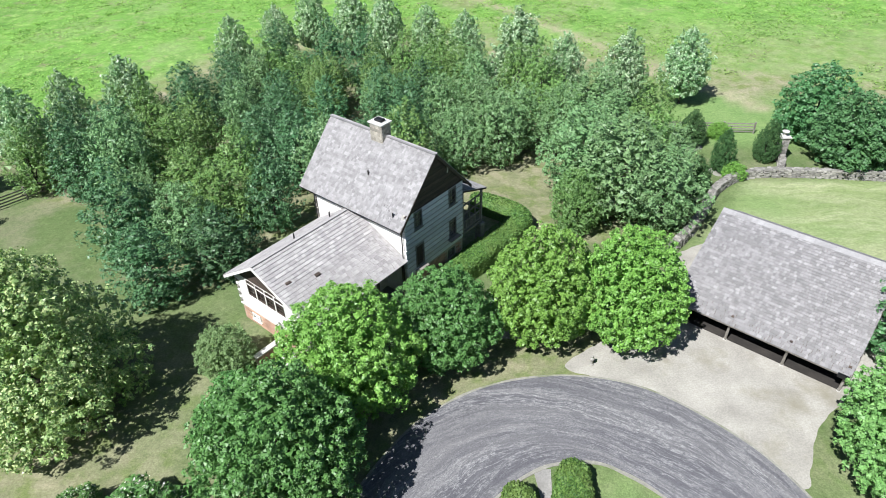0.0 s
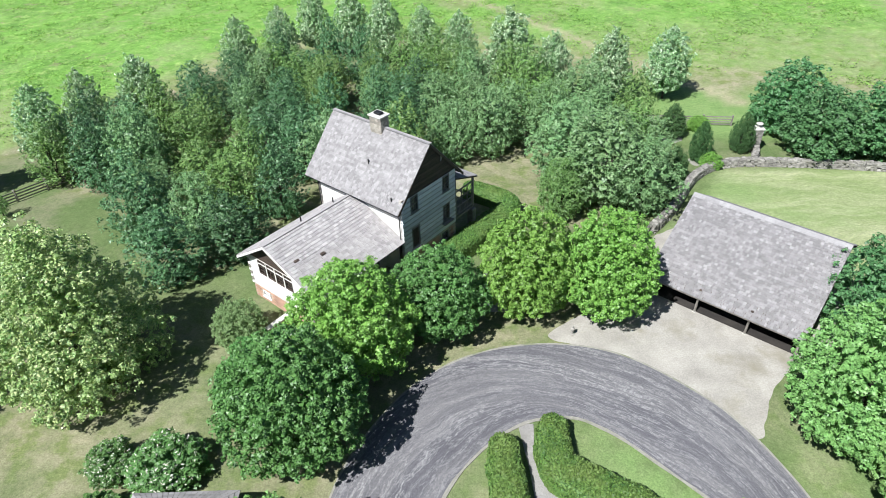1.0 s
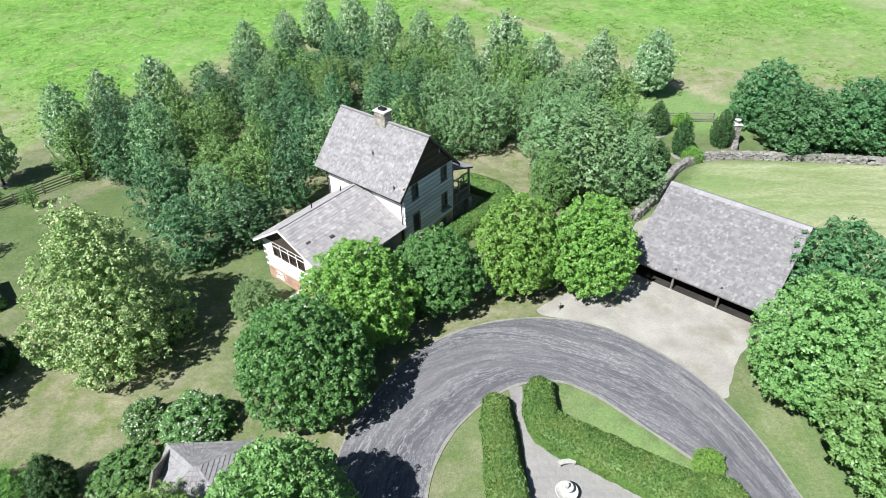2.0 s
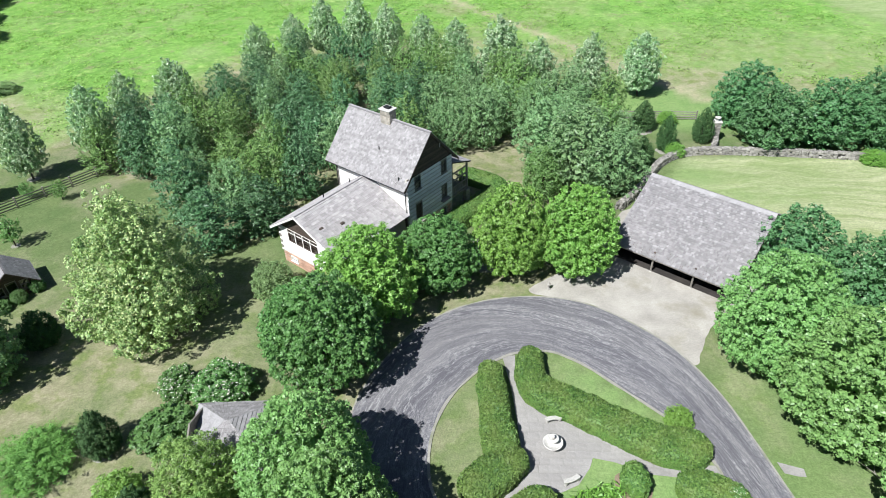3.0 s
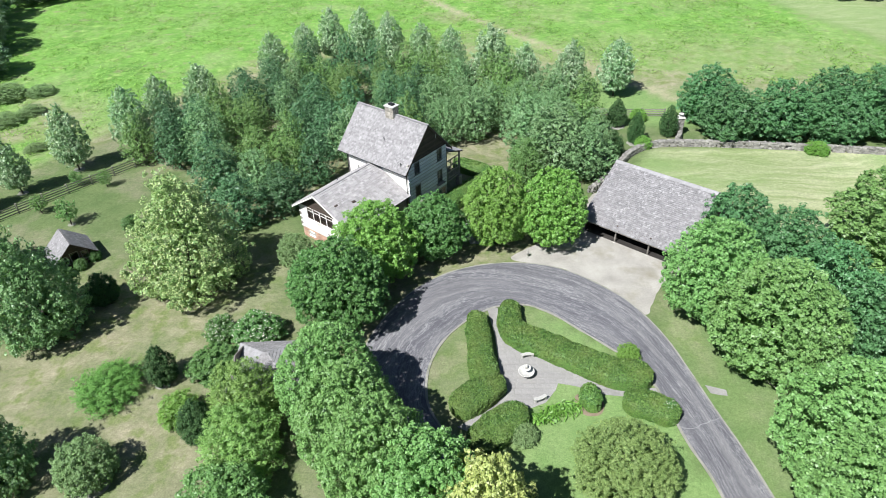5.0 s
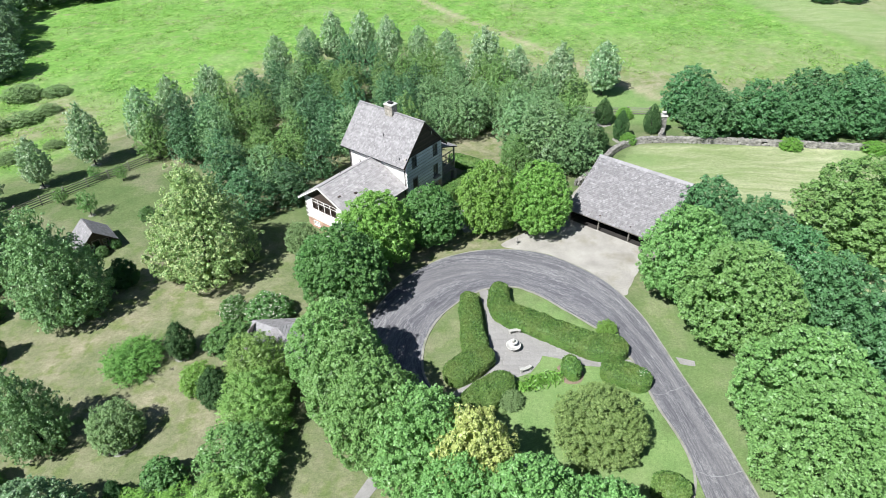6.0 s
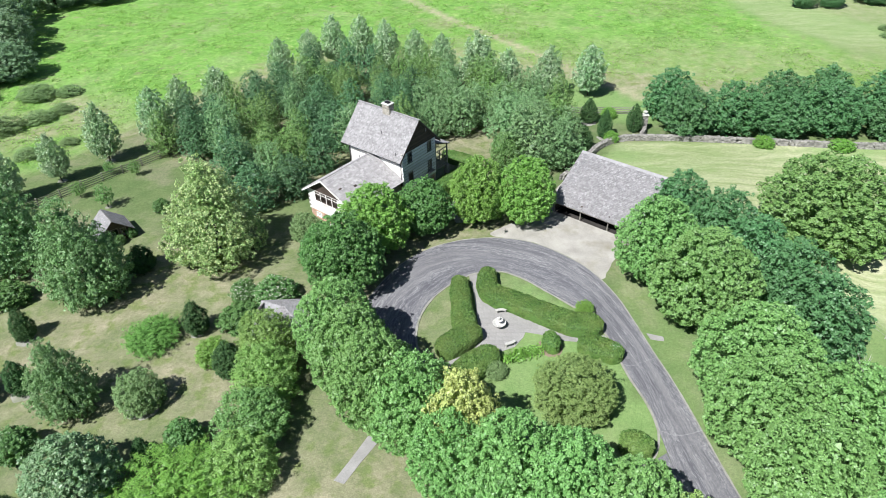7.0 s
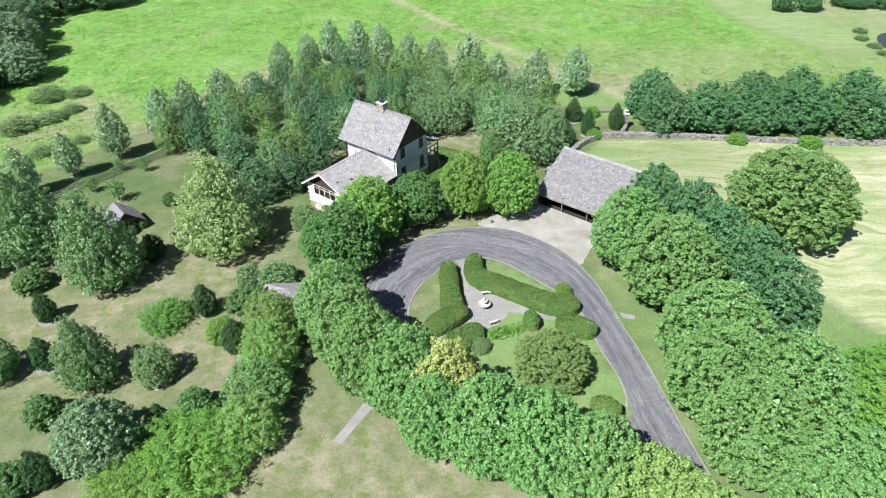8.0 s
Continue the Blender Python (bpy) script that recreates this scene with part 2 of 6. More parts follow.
def ground_material():
    """Lawn, meadow, dry strips and mown hay, each where its zone lies, with patches at three scales."""
    m, nt, p = nodes_of("grassland")
    v = coords(nt)
    big, mid, fine = noisy(nt, v, 0.055, 4), noisy(nt, v, 0.35, 5, 0.65), noisy(nt, v, 3.2, 4, 0.7)

    def zone(name):
        n = nt.nodes.new("ShaderNodeAttribute")
        n.attribute_name = name
        return n.outputs["Fac"]

    lawn = mixed(nt, mid, (0.092, 0.140, 0.050), (0.138, 0.180, 0.072))
    lawn = mixed(nt, noisy(nt, v, 0.13, 5, 0.65, 0.5, 0.72), lawn, (0.215, 0.208, 0.132))
    dry = mixed(nt, mid, (0.215, 0.200, 0.118), (0.33, 0.295, 0.205))
    dry = mixed(nt, noisy(nt, v, 0.6, 4, 0.6, 0.48, 0.62), dry, (0.17, 0.195, 0.075))
    fresh = mixed(nt, mid, (0.150, 0.250, 0.080), (0.205, 0.300, 0.108))
    mead = mixed(nt, mid, (0.128, 0.272, 0.052), (0.185, 0.345, 0.074))
    mead = mixed(nt, noisy(nt, v, 0.09, 6, 0.7, 0.50, 0.68), mead, (0.215, 0.315, 0.11))
    mead = mixed(nt, noisy(nt, coords(nt, (1, 1, 1), (0, 0, 1)), 0.16, 6, 0.75, 0.52, 0.66), mead, (0.115, 0.235, 0.05))
    mead = mixed(nt, calc(nt, "MULTIPLY", noisy(nt, v, 0.30, 7, 0.75, 0.54, 0.66), 0.75), mead, (0.245, 0.245, 0.135))
    mead = mixed(nt, calc(nt, "MULTIPLY", noisy(nt, coords(nt, (1, 1, 1), (0, 0, 2)), 0.55, 6, 0.75, 0.55, 0.66), 0.8), mead, (0.30, 0.41, 0.13))
    mead = mixed(nt, 0.6, mead, mixed(nt, noisy(nt, v, 0.9, 5, 0.75, 0.3, 0.7), (0.62, 0.62, 0.62), (1.3, 1.3, 1.3)), "MULTIPLY")
    bend = nt.nodes.new("ShaderNodeTexNoise")
    bend.inputs["Scale"].default_value, bend.inputs["Detail"].default_value = 0.09, 3
    nt.links.new(v, bend.inputs["Vector"])
    swath = nt.nodes.new("ShaderNodeVectorMath")
    swath.operation = "MULTIPLY_ADD"
    swath.inputs[1].default_value = (9, 9, 0)
    nt.links.new(bend.outputs["Color"], swath.inputs[0])
    nt.links.new(v, swath.inputs[2])
    row = nt.nodes.new("ShaderNodeMapping")
    row.inputs["Scale"].default_value, row.inputs["Rotation"].default_value = (0.10, 0.75, 1), (0, 0, radians(8))
    nt.links.new(swath.outputs[0], row.inputs[0])
    hay = mixed(nt, noisy(nt, row.outputs[0], 0.8, 7, 0.75, 0.40, 0.62), (0.265, 0.310, 0.140), (0.50, 0.485, 0.315))
    hay = mixed(nt, calc(nt, "MULTIPLY", noisy(nt, v, 0.06, 4, 0.6, 0.46, 0.64), 0.75), hay, (0.215, 0.310, 0.115))
    col = mixed(nt, zone("fresh"), lawn, fresh)
    col = mixed(nt, calc(nt, "MULTIPLY", zone("meadow"), 1.0), col, mead)
    col = mixed(nt, zone("hay"), col, hay)
    col = mixed(nt, calc(nt, "MULTIPLY", zone("dry"), calc(nt, "ADD", 0.45, calc(nt, "MULTIPLY", mid, 0.6))), col, dry)
    col = mixed(nt, zone("trail"), col, mixed(nt, mid, (0.29, 0.265, 0.165), (0.38, 0.345, 0.235)))
    col = mixed(nt, 0.5, col, mixed(nt, fine, (0.6, 0.6, 0.6), (1.35, 1.35, 1.35)), "MULTIPLY")
    col = mixed(nt, 0.4, col, mixed(nt, noisy(nt, v, 9.0, 3, 0.7), (0.4, 0.4, 0.4), (1.6, 1.6, 1.6)), "MULTIPLY")
    nt.links.new(col, p.inputs["Base Color"])
    p.inputs["Roughness"].default_value = 0.95
    p.inputs["Specular IOR Level"].default_value = 0.15
    bumped(nt, p, fine, 0.35, 0.06)
    return m


def asphalt_material():
    """Old sealed asphalt: whitish scuffs in curved filaments along the lane (first coordinate along, second across), darker seal near both edges."""
    m, nt, p = nodes_of("worn_asphalt")
    v, uv = coords(nt), coords(nt, source="UV")
    warp = nt.nodes.new("ShaderNodeTexNoise")
    warp.inputs["Scale"].default_value, warp.inputs["Detail"].default_value = 0.5, 4
    nt.links.new(v, warp.inputs["Vector"])
    mv = nt.nodes.new("ShaderNodeVectorMath")
    mv.operation = "MULTIPLY_ADD"
    mv.inputs[1].default_value = (0.9, 0.9, 0)
    nt.links.new(warp.outputs["Color"], mv.inputs[0])
    nt.links.new(uv, mv.inputs[2])

    def lane(sx, sy):
        mp = nt.nodes.new("ShaderNodeMapping")
        mp.inputs["Scale"].default_value = (sx, sy, 1)
        nt.links.new(mv.outputs[0], mp.inputs[0])
        return mp.outputs[0]

    col = mixed(nt, noisy(nt, v, 0.22, 4), (0.084, 0.082, 0.094), (0.118, 0.115, 0.127))
    col = mixed(nt, noisy(nt, lane(0.05, 0.55), 1.0, 5, 0.6, 0.44, 0.64), col, (0.165, 0.160, 0.166))
    place = noisy(nt, lane(0.08, 0.5), 1.0, 4, 0.6, 0.38, 0.6)
    grain = noisy(nt, v, 5.0, 4, 0.75, 0.34, 0.56)

    def vein(sx, sy, wide):
        """Thin wavering lines that run with the lane."""
        n = nt.nodes.new("ShaderNodeTexNoise")
        n.inputs["Scale"].default_value, n.inputs["Detail"].default_value, n.inputs["Roughness"].default_value = 1.0, 6, 0.62
        nt.links.new(lane(sx, sy), n.inputs["Vector"])
        r = nt.nodes.new("ShaderNodeMapRange")
        r.inputs[1].default_value, r.inputs[2].default_value = wide, 0.0
        nt.links.new(calc(nt, "ABSOLUTE", calc(nt, "SUBTRACT", n.outputs[0], 0.5)), r.inputs[0])
        return r.outputs[0]

    lines = calc(nt, "MAXIMUM", vein(0.16, 0.9, 0.030), calc(nt, "MULTIPLY", vein(0.30, 1.25, 0.035), 0.8))
    thread = noisy(nt, lane(0.5, 4.2), 1.0, 8, 0.78, 0.48, 0.62)
    scuff = calc(nt, "MULTIPLY", calc(nt, "MAXIMUM", lines, calc(nt, "MULTIPLY", thread, 0.22)), calc(nt, "MULTIPLY", grain, calc(nt, "ADD", 0.3, calc(nt, "MULTIPLY", place, 0.7))))
    col = mixed(nt, calc(nt, "MULTIPLY", scuff, 0.62), col, (0.44, 0.435, 0.43))
    col = mixed(nt, 0.5, col, mixed(nt, noisy(nt, v, 11, 3, 0.6), (0.5, 0.5, 0.5), (1.45, 1.45, 1.45)), "MULTIPLY")
    nt.links.new(col, p.inputs["Base Color"])
    p.inputs["Roughness"].default_value = 0.85
    bumped(nt, p, noisy(nt, v, 14, 2), 0.35, 0.02)
    return m


GRASSLAND, ASPHALT = ground_material(), asphalt_material()
GRAVEL = shade("pale_gravel", (0.28, 0.262, 0.232), (0.40, 0.378, 0.335), 0.45, 9, 0.95, 0.4, 0.02, stain=(0.22, 0.20, 0.145), fine_amount=0.22)
PAVING = shade("grey_flagstone", (0.245, 0.235, 0.222), (0.33, 0.315, 0.298), 0.6, 11, 0.9, 0.4, 0.015, vary=0.05, stain=(0.19, 0.18, 0.165))
EDGE = shade("sandy_edge", (0.23, 0.22, 0.19), (0.31, 0.30, 0.26), 1.1, 12, 0.95, 0.5, 0.02, stain=(0.16, 0.18, 0.10))
SEAL = shade("pale_crack_seal", (0.24, 0.24, 0.24), (0.33, 0.33, 0.33), 2, 12, 0.9, 0.3, 0.01)
OLDSTONE = shade("weathered_bench_stone", (0.36, 0.35, 0.32), (0.50, 0.485, 0.45), 4, 26, 0.88, 0.4, 0.01, stain=(0.20, 0.195, 0.165))
CHIMNEYSTONE = shade("pale_rubble_stone", (0.33, 0.30, 0.25), (0.48, 0.44, 0.38), 3.5, 18, 0.92, 0.6, 0.03, vary=0.35, stain=(0.22, 0.20, 0.17))

# ---- building helpers ----
def thing(name, label, category, m=None, group="", kind=""):
    ob = new(name)
    ob.empty_display_size = 0.5
    ob.matrix_basis = m if m is not None else Matrix()
    return tagged(ob, label, category, group, kind)


def part(name, bm, material, parent, label="", smooth=False):
    me = bpy.data.meshes.new(name)
    bm.to_mesh(me)
    bm.free()
    me.materials.append(material)
    if smooth:
        me.polygons.foreach_set("use_smooth", [True] * len(me.polygons))
    ob = new(name, me)
    ob.parent = parent
    return tagged(ob, label)


def raw(name, verts, faces, material, parent=None, label="", smooth=False, fast=True):
    me = bpy.data.meshes.new(name)
    me.from_pydata(verts, [], faces)
    me.materials.append(material)
    if smooth:
        me.polygons.foreach_set("use_smooth", [True] * len(me.polygons))
    ob = new(name, me)
    ob.parent = parent
    return tagged(ob, label)


def sharing(name, me, parent, m):
    ob = new(name, me)
    ob.parent = parent
    ob.matrix_basis = m
    return ob


BOX_FACES = [(0, 3, 2, 1), (4, 5, 6, 7), (0, 1, 5, 4), (1, 2, 6, 5), (2, 3, 7, 6), (3, 0, 4, 7)]


def box(bm, lo, hi, m=None):
    """An upright box between two corners."""
    (x0, y0, z0), (x1, y1, z1) = lo, hi
    vs = [bm.verts.new(m @ Vector(c) if m else c) for c in ((x0, y0, z0), (x1, y0, z0), (x1, y1, z0), (x0, y1, z0), (x0, y0, z1), (x1, y0, z1), (x1, y1, z1), (x0, y1, z1))]
    for f in BOX_FACES:
        bm.faces.new([vs[i] for i in f])
    return vs


def boxed(name, lo, hi, material, parent, label="", bevel=0.0):
    bm = bmesh.new()
    box(bm, lo, hi)
    if bevel:
        bmesh.ops.bevel(bm, geom=bm.edges[:], offset=bevel, segments=1, affect="EDGES")
    return part(name, bm, material, parent, label)


def prism(bm, outline, axis, lo, hi):
    """A flat outline (pairs) pushed along x, y or z from lo to hi."""
    def at(p, d):
        return {"x": (d, p[0], p[1]), "y": (p[0], d, p[1]), "z": (p[0], p[1], d)}[axis]
    a, b = [bm.verts.new(at(p, lo)) for p in outline], [bm.verts.new(at(p, hi)) for p in outline]
    bm.faces.new(a[::-1])
    bm.faces.new(b)
    for i in range(len(outline)):
        j = (i + 1) % len(outline)
        bm.faces.new((a[i], a[j], b[j], b[i]))
    bmesh.ops.recalc_face_normals(bm, faces=bm.faces[:])


def beam(bm, p, q, w, h=None, taper=1.0, sides=4):
    """A bar from p to q."""
    p, q = Vector(p), Vector(q)
    d = (q - p).normalized()
    side = d.cross(Vector((0, 0, 1)))
    side = side.normalized() if side.length > 1e-3 else Vector((1, 0, 0))
    up = side.cross(d)
    h = h or w
    rings = []
    for c, k in ((p, 1.0), (q, taper)):
        rings.append([bm.verts.new(c + (side * math.cos(t) * w * k + up * math.sin(t) * h * k) * 0.5 * (1.414 if sides == 4 else 1)) for t in [(i + 0.5) * 2 * math.pi / sides for i in range(sides)]])
    for i in range(sides):
        j = (i + 1) % sides
        bm.faces.new((rings[0][i], rings[0][j], rings[1][j], rings[1][i]))
    bm.faces.new(rings[0][::-1])
    bm.faces.new(rings[1])


def lathe(bm, profile, steps=20, centre=(0, 0, 0)):
    """Turned from (radius, height) pairs."""
    rings = [[bm.verts.new((centre[0] + r * math.cos(i * 2 * math.pi / steps), centre[1] + r * math.sin(i * 2 * math.pi / steps), centre[2] + z)) for i in range(steps)] for r, z in profile]
    for a, b in zip(rings, rings[1:]):
        for i in range(steps):
            j = (i + 1) % steps
            bm.faces.new((a[i], a[j], b[j], b[i]))
    bm.faces.new(rings[0][::-1])
    bm.faces.new(rings[-1])


def smooth_line(pts, n, closed=False):
    """Points at even steps along a rounded line through pts."""
    P = [Vector(p) for p in pts]
    out = []
    cnt = len(P)
    segs = cnt if closed else cnt - 1
    for i in range(segs):
        p0 = P[(i - 1) % cnt] if closed or i else P[0] * 2 - P[1]
        p1, p2 = P[i], P[(i + 1) % cnt]
        p3 = P[(i + 2) % cnt] if closed or i + 2 < cnt else P[-1] * 2 - P[-2]
        for k in range(12):
            t = k / 12
            out.append(0.5 * (2 * p1 + (p2 - p0) * t + (2 * p0 - 5 * p1 + 4 * p2 - p3) * t * t + (3 * p1 - p0 - 3 * p2 + p3) * t ** 3))
    out.append(P[0] if closed else P[-1])
    d = [0]
    for a, b in zip(out, out[1:]):
        d.append(d[-1] + (b - a).length)
    res, j = [], 0
    for k in range(n):
        s = d[-1] * k / (n if closed else n - 1)
        while j < len(d) - 2 and d[j + 1] < s:
            j += 1
        res.append(out[j].lerp(out[j + 1], (s - d[j]) / max(1e-6, d[j + 1] - d[j])))
    return res


def sheet(name, outline, z, material, label, kind="structure", holes=(), thick=0.06, category=""):
    """A flat piece of ground cover with its edge going down into the soil."""
    bm = bmesh.new()
    edges = []
    for loop in (outline, *holes):
        vs = [bm.verts.new((p[0], p[1], z)) for p in loop]
        edges += [bm.edges.new((vs[i], vs[(i + 1) % len(vs)])) for i in range(len(vs))]
    bmesh.ops.triangle_fill(bm, use_beauty=True, use_dissolve=False, edges=edges, normal=(0, 0, 1))
    for f in bm.faces:
        if f.normal.z < 0:
            f.normal_flip()
    ext = bmesh.ops.extrude_edge_only(bm, edges=[e for e in bm.edges if len(e.link_faces) == 1])
    for g in ext["geom"]:
        if isinstance(g, bmesh.types.BMVert):
            g.co.z -= thick
    ob = part(name, bm, material, None)
    return tagged(ob, label, category or name, kind=kind)


def step01(a, b, x):
    t = min(1.0, max(0.0, (x - a) / (b - a)))
    return t * t * (3 - 2 * t)


def land(x, y):
    """Height of the ground: level round the drive, falling gently behind the house."""
    return -1.3 * step01(30, 62, y) + 0.25 * math.sin(x * 0.021 + 1) * step01(70, 130, y)


# leaves -------------------------------------------------------------
def leaf_mesh(name, pos, nrm, size, slim, rng, material):
    """One small three-cornered leaf at each place, turned about its normal by chance."""
    n = len(pos)
    nrm = nrm / np.linalg.norm(nrm, axis=1, keepdims=True)
    t = np.cross(nrm, rng.normal(size=(n, 3)))
    t /= np.linalg.norm(t, axis=1, keepdims=True) + 1e-9
    b = np.cross(nrm, t)
    s = (size * rng.uniform(0.6, 1.4, n))[:, None]
    v = np.stack([pos + t * s * 0.62, pos - t * s * 0.38 + b * s * slim * 0.5, pos - t * s * 0.38 - b * s * slim * 0.5], 1).reshape(-1, 3)
    me = bpy.data.meshes.new(name)
    me.vertices.add(3 * n)
    me.vertices.foreach_set("co", v.ravel())
    me.loops.add(3 * n)
    me.loops.foreach_set("vertex_index", np.arange(3 * n))
    me.polygons.add(n)
    me.polygons.foreach_set("loop_start", np.arange(0, 3 * n, 3))
    me.materials.append(material)
    me.update(calc_edges=True)
    return me


def crown_points(rng, profile, z0, z1, radius, sprays, per, spray, lift=0.5, jitter=0.6, boughs=30, bulge=0.14, ragged=0.5, core=0.26, reach=1.0, plume=1.0):
    """A crown as a shell of small tufts of leaves: boughs swell out of the form, tufts clothe them with gaps between, and a few tufts sit deep inside.
    profile: (share of height, share of radius); spray: a tuft's radius; reach: how far a tuft stretches along its own axis; plume: below 1 the boughs stand up as tall plumes."""
    hs, fs = np.array(profile).T
    u = np.linspace(0, 1, 240)
    f = np.interp(u, hs, fs)
    slope = np.gradient(f, u) * radius / (z1 - z0)
    w = f * np.sqrt(1 + slope ** 2) + 0.03
    cum = np.cumsum(w) / w.sum()

    def shell(n):
        un = np.interp((np.arange(n) + rng.random(n)) / n, cum, u)
        a = (np.arange(n) * 2.39996 + rng.normal(size=n) * 0.35)
        fn, sl = np.interp(un, u, f), np.interp(un, u, slope)
        flat = np.where(un > 0.93, np.sqrt(rng.random(n)), 1.0)
        p = np.stack([fn * radius * flat * np.cos(a), fn * radius * flat * np.sin(a), z0 + (z1 - z0) * un], 1)
        nr = np.stack([np.cos(a), np.sin(a), np.clip(-sl, -0.6, 4)], 1)
        return p, nr / np.linalg.norm(nr, axis=1, keepdims=True)

    area = 2 * math.pi * radius * (z1 - z0) * w.mean()
    space = math.sqrt(area * plume / boughs)
    p, nr = shell(sprays)
    q, _ = shell(boughs)
    gap = p[:, None, :] - q[None]
    gap[:, :, 2] *= plume
    dist = np.linalg.norm(gap, axis=2)
    j = dist.argmin(1)
    near, away = dist.min(1) / space, gap[np.arange(sprays), j] / space
    size = rng.uniform(0.4, 1.5, boughs)[j]
    shift = bulge * radius * (size * 0.6 - 2.4 * near ** 2) + (rng.normal(size=sprays) * ragged - 0.7) * spray
    deep = rng.random(sprays) < core
    shift = np.where(deep, -radius * rng.uniform(0.10, 0.26, sprays), np.maximum(shift, -0.3 * radius))
    c = p + nr * shift[:, None]
    axis = nr + away * min(1.6, bulge * 9) + np.array([0, 0, lift])
    axis /= np.linalg.norm(axis, axis=1, keepdims=True)
    k = np.repeat(np.arange(sprays), per)
    e = rng.normal(size=(len(k), 3)) * 0.75 + axis[k] * 0.75
    e /= np.linalg.norm(e, axis=1, keepdims=True)
    r = spray * rng.uniform(0.6, 1.45, sprays)[k] * np.where(deep, 1.35, 1.0)[k] * rng.uniform(0.55, 1.05, len(k))
    pos = c[k] + (e + axis[k] * ((e * axis[k]).sum(1) * (reach - 1))[:, None]) * r[:, None]
    nrm = e + np.array([0, 0, 0.35]) + rng.normal(size=e.shape) * jitter
    return pos, nrm, c


def bough(bm, p, q, r0, r1, bend, rng, sides=6):
    pts = [Vector(p).lerp(Vector(q), t) + Vector(rng.normal(size=3)) * bend * math.sin(t * math.pi) for t in (0, 0.33, 0.66, 1)]
    for i in range(3):
        beam(bm, pts[i], pts[i + 1], 2 * (r0 + (r1 - r0) * i / 3), taper=(r0 + (r1 - r0) * (i + 1) / 3) / (r0 + (r1 - r0) * i / 3), sides=sides)


def trunk_mesh(rng, height, radius, lobes, limbs=7):
    bm = bmesh.new()
    top = (rng.normal() * 0.15, rng.normal() * 0.15, height)
    beam(bm, (0, 0, -0.25), (0, 0, 0.35), radius * 3.0, taper=0.72, sides=8)
    bough(bm, (0, 0, 0.3), top, radius * 1.05, radius * 0.25, 0.12, rng, 7)
    order = rng.permutation(len(lobes))[:limbs]
    for j in order:
        z0 = height * rng.uniform(0.3, 0.75)
        tip = lobes[j, :3] * (0.45, 0.45, 0.9)
        bough(bm, (0, 0, min(z0, tip[2])), tip, radius * 0.42, radius * 0.1, 0.2, rng, 4)
    me = bpy.data.meshes.new("trunk")
    bm.to_mesh(me)
    bm.free()
    me.materials.append(BARK)
    return me


PLANTS = {}


def plant(kind, variants, maker, x, y, height, radius, label, category, name, group="", ref=(10.0, 4.0), turn=None, lean=0.0):
    """Stands one tree or shrub of a kind; its mesh is made once for each of a few variants."""
    rng = random.Random(hash((round(x * 10), round(y * 10))) & 0xFFFF)
    v = rng.randrange(variants)
    m = Matrix.LocRotScale((x, y, land(x, y) - 0.05), Euler((0, radians(lean), rng.uniform(0, 6.28) if turn is None else turn)), (radius / ref[1], radius / ref[1], height / ref[0]))
    if (kind, v) not in PLANTS:
        ob = thing(name, label, category, Matrix(), group)
        for nm, me in maker(np.random.default_rng(sum(map(ord, kind)) * 7 + v)):
            c = new(nm, me)
            c.parent = ob
        PLANTS[kind, v] = ob
        ob.matrix_basis = m
        return ob
    ob = copy_thing(PLANTS[kind, v], Matrix())
    ob.matrix_basis = m
    ob.name = name
    return tagged(ob, label, category, group)

# ---- ground ----
MEADOW_EDGE = [(-400, -60), (-130, 6), (-90, 26), (-75, 38), (-62, 47), (-57, 58), (-50, 68), (-40, 80), (-28, 94), (-10, 97), (10, 90), (25, 84), (34, 80), (45, 76), (60, 74), (90, 73), (400, 70)]


def edge_at(x):
    for (x0, y0), (x1, y1) in zip(MEADOW_EDGE, MEADOW_EDGE[1:]):
        if x <= x1:
            return y0 + (y1 - y0) * (x - x0) / (x1 - x0)
    return MEADOW_EDGE[-1][1]


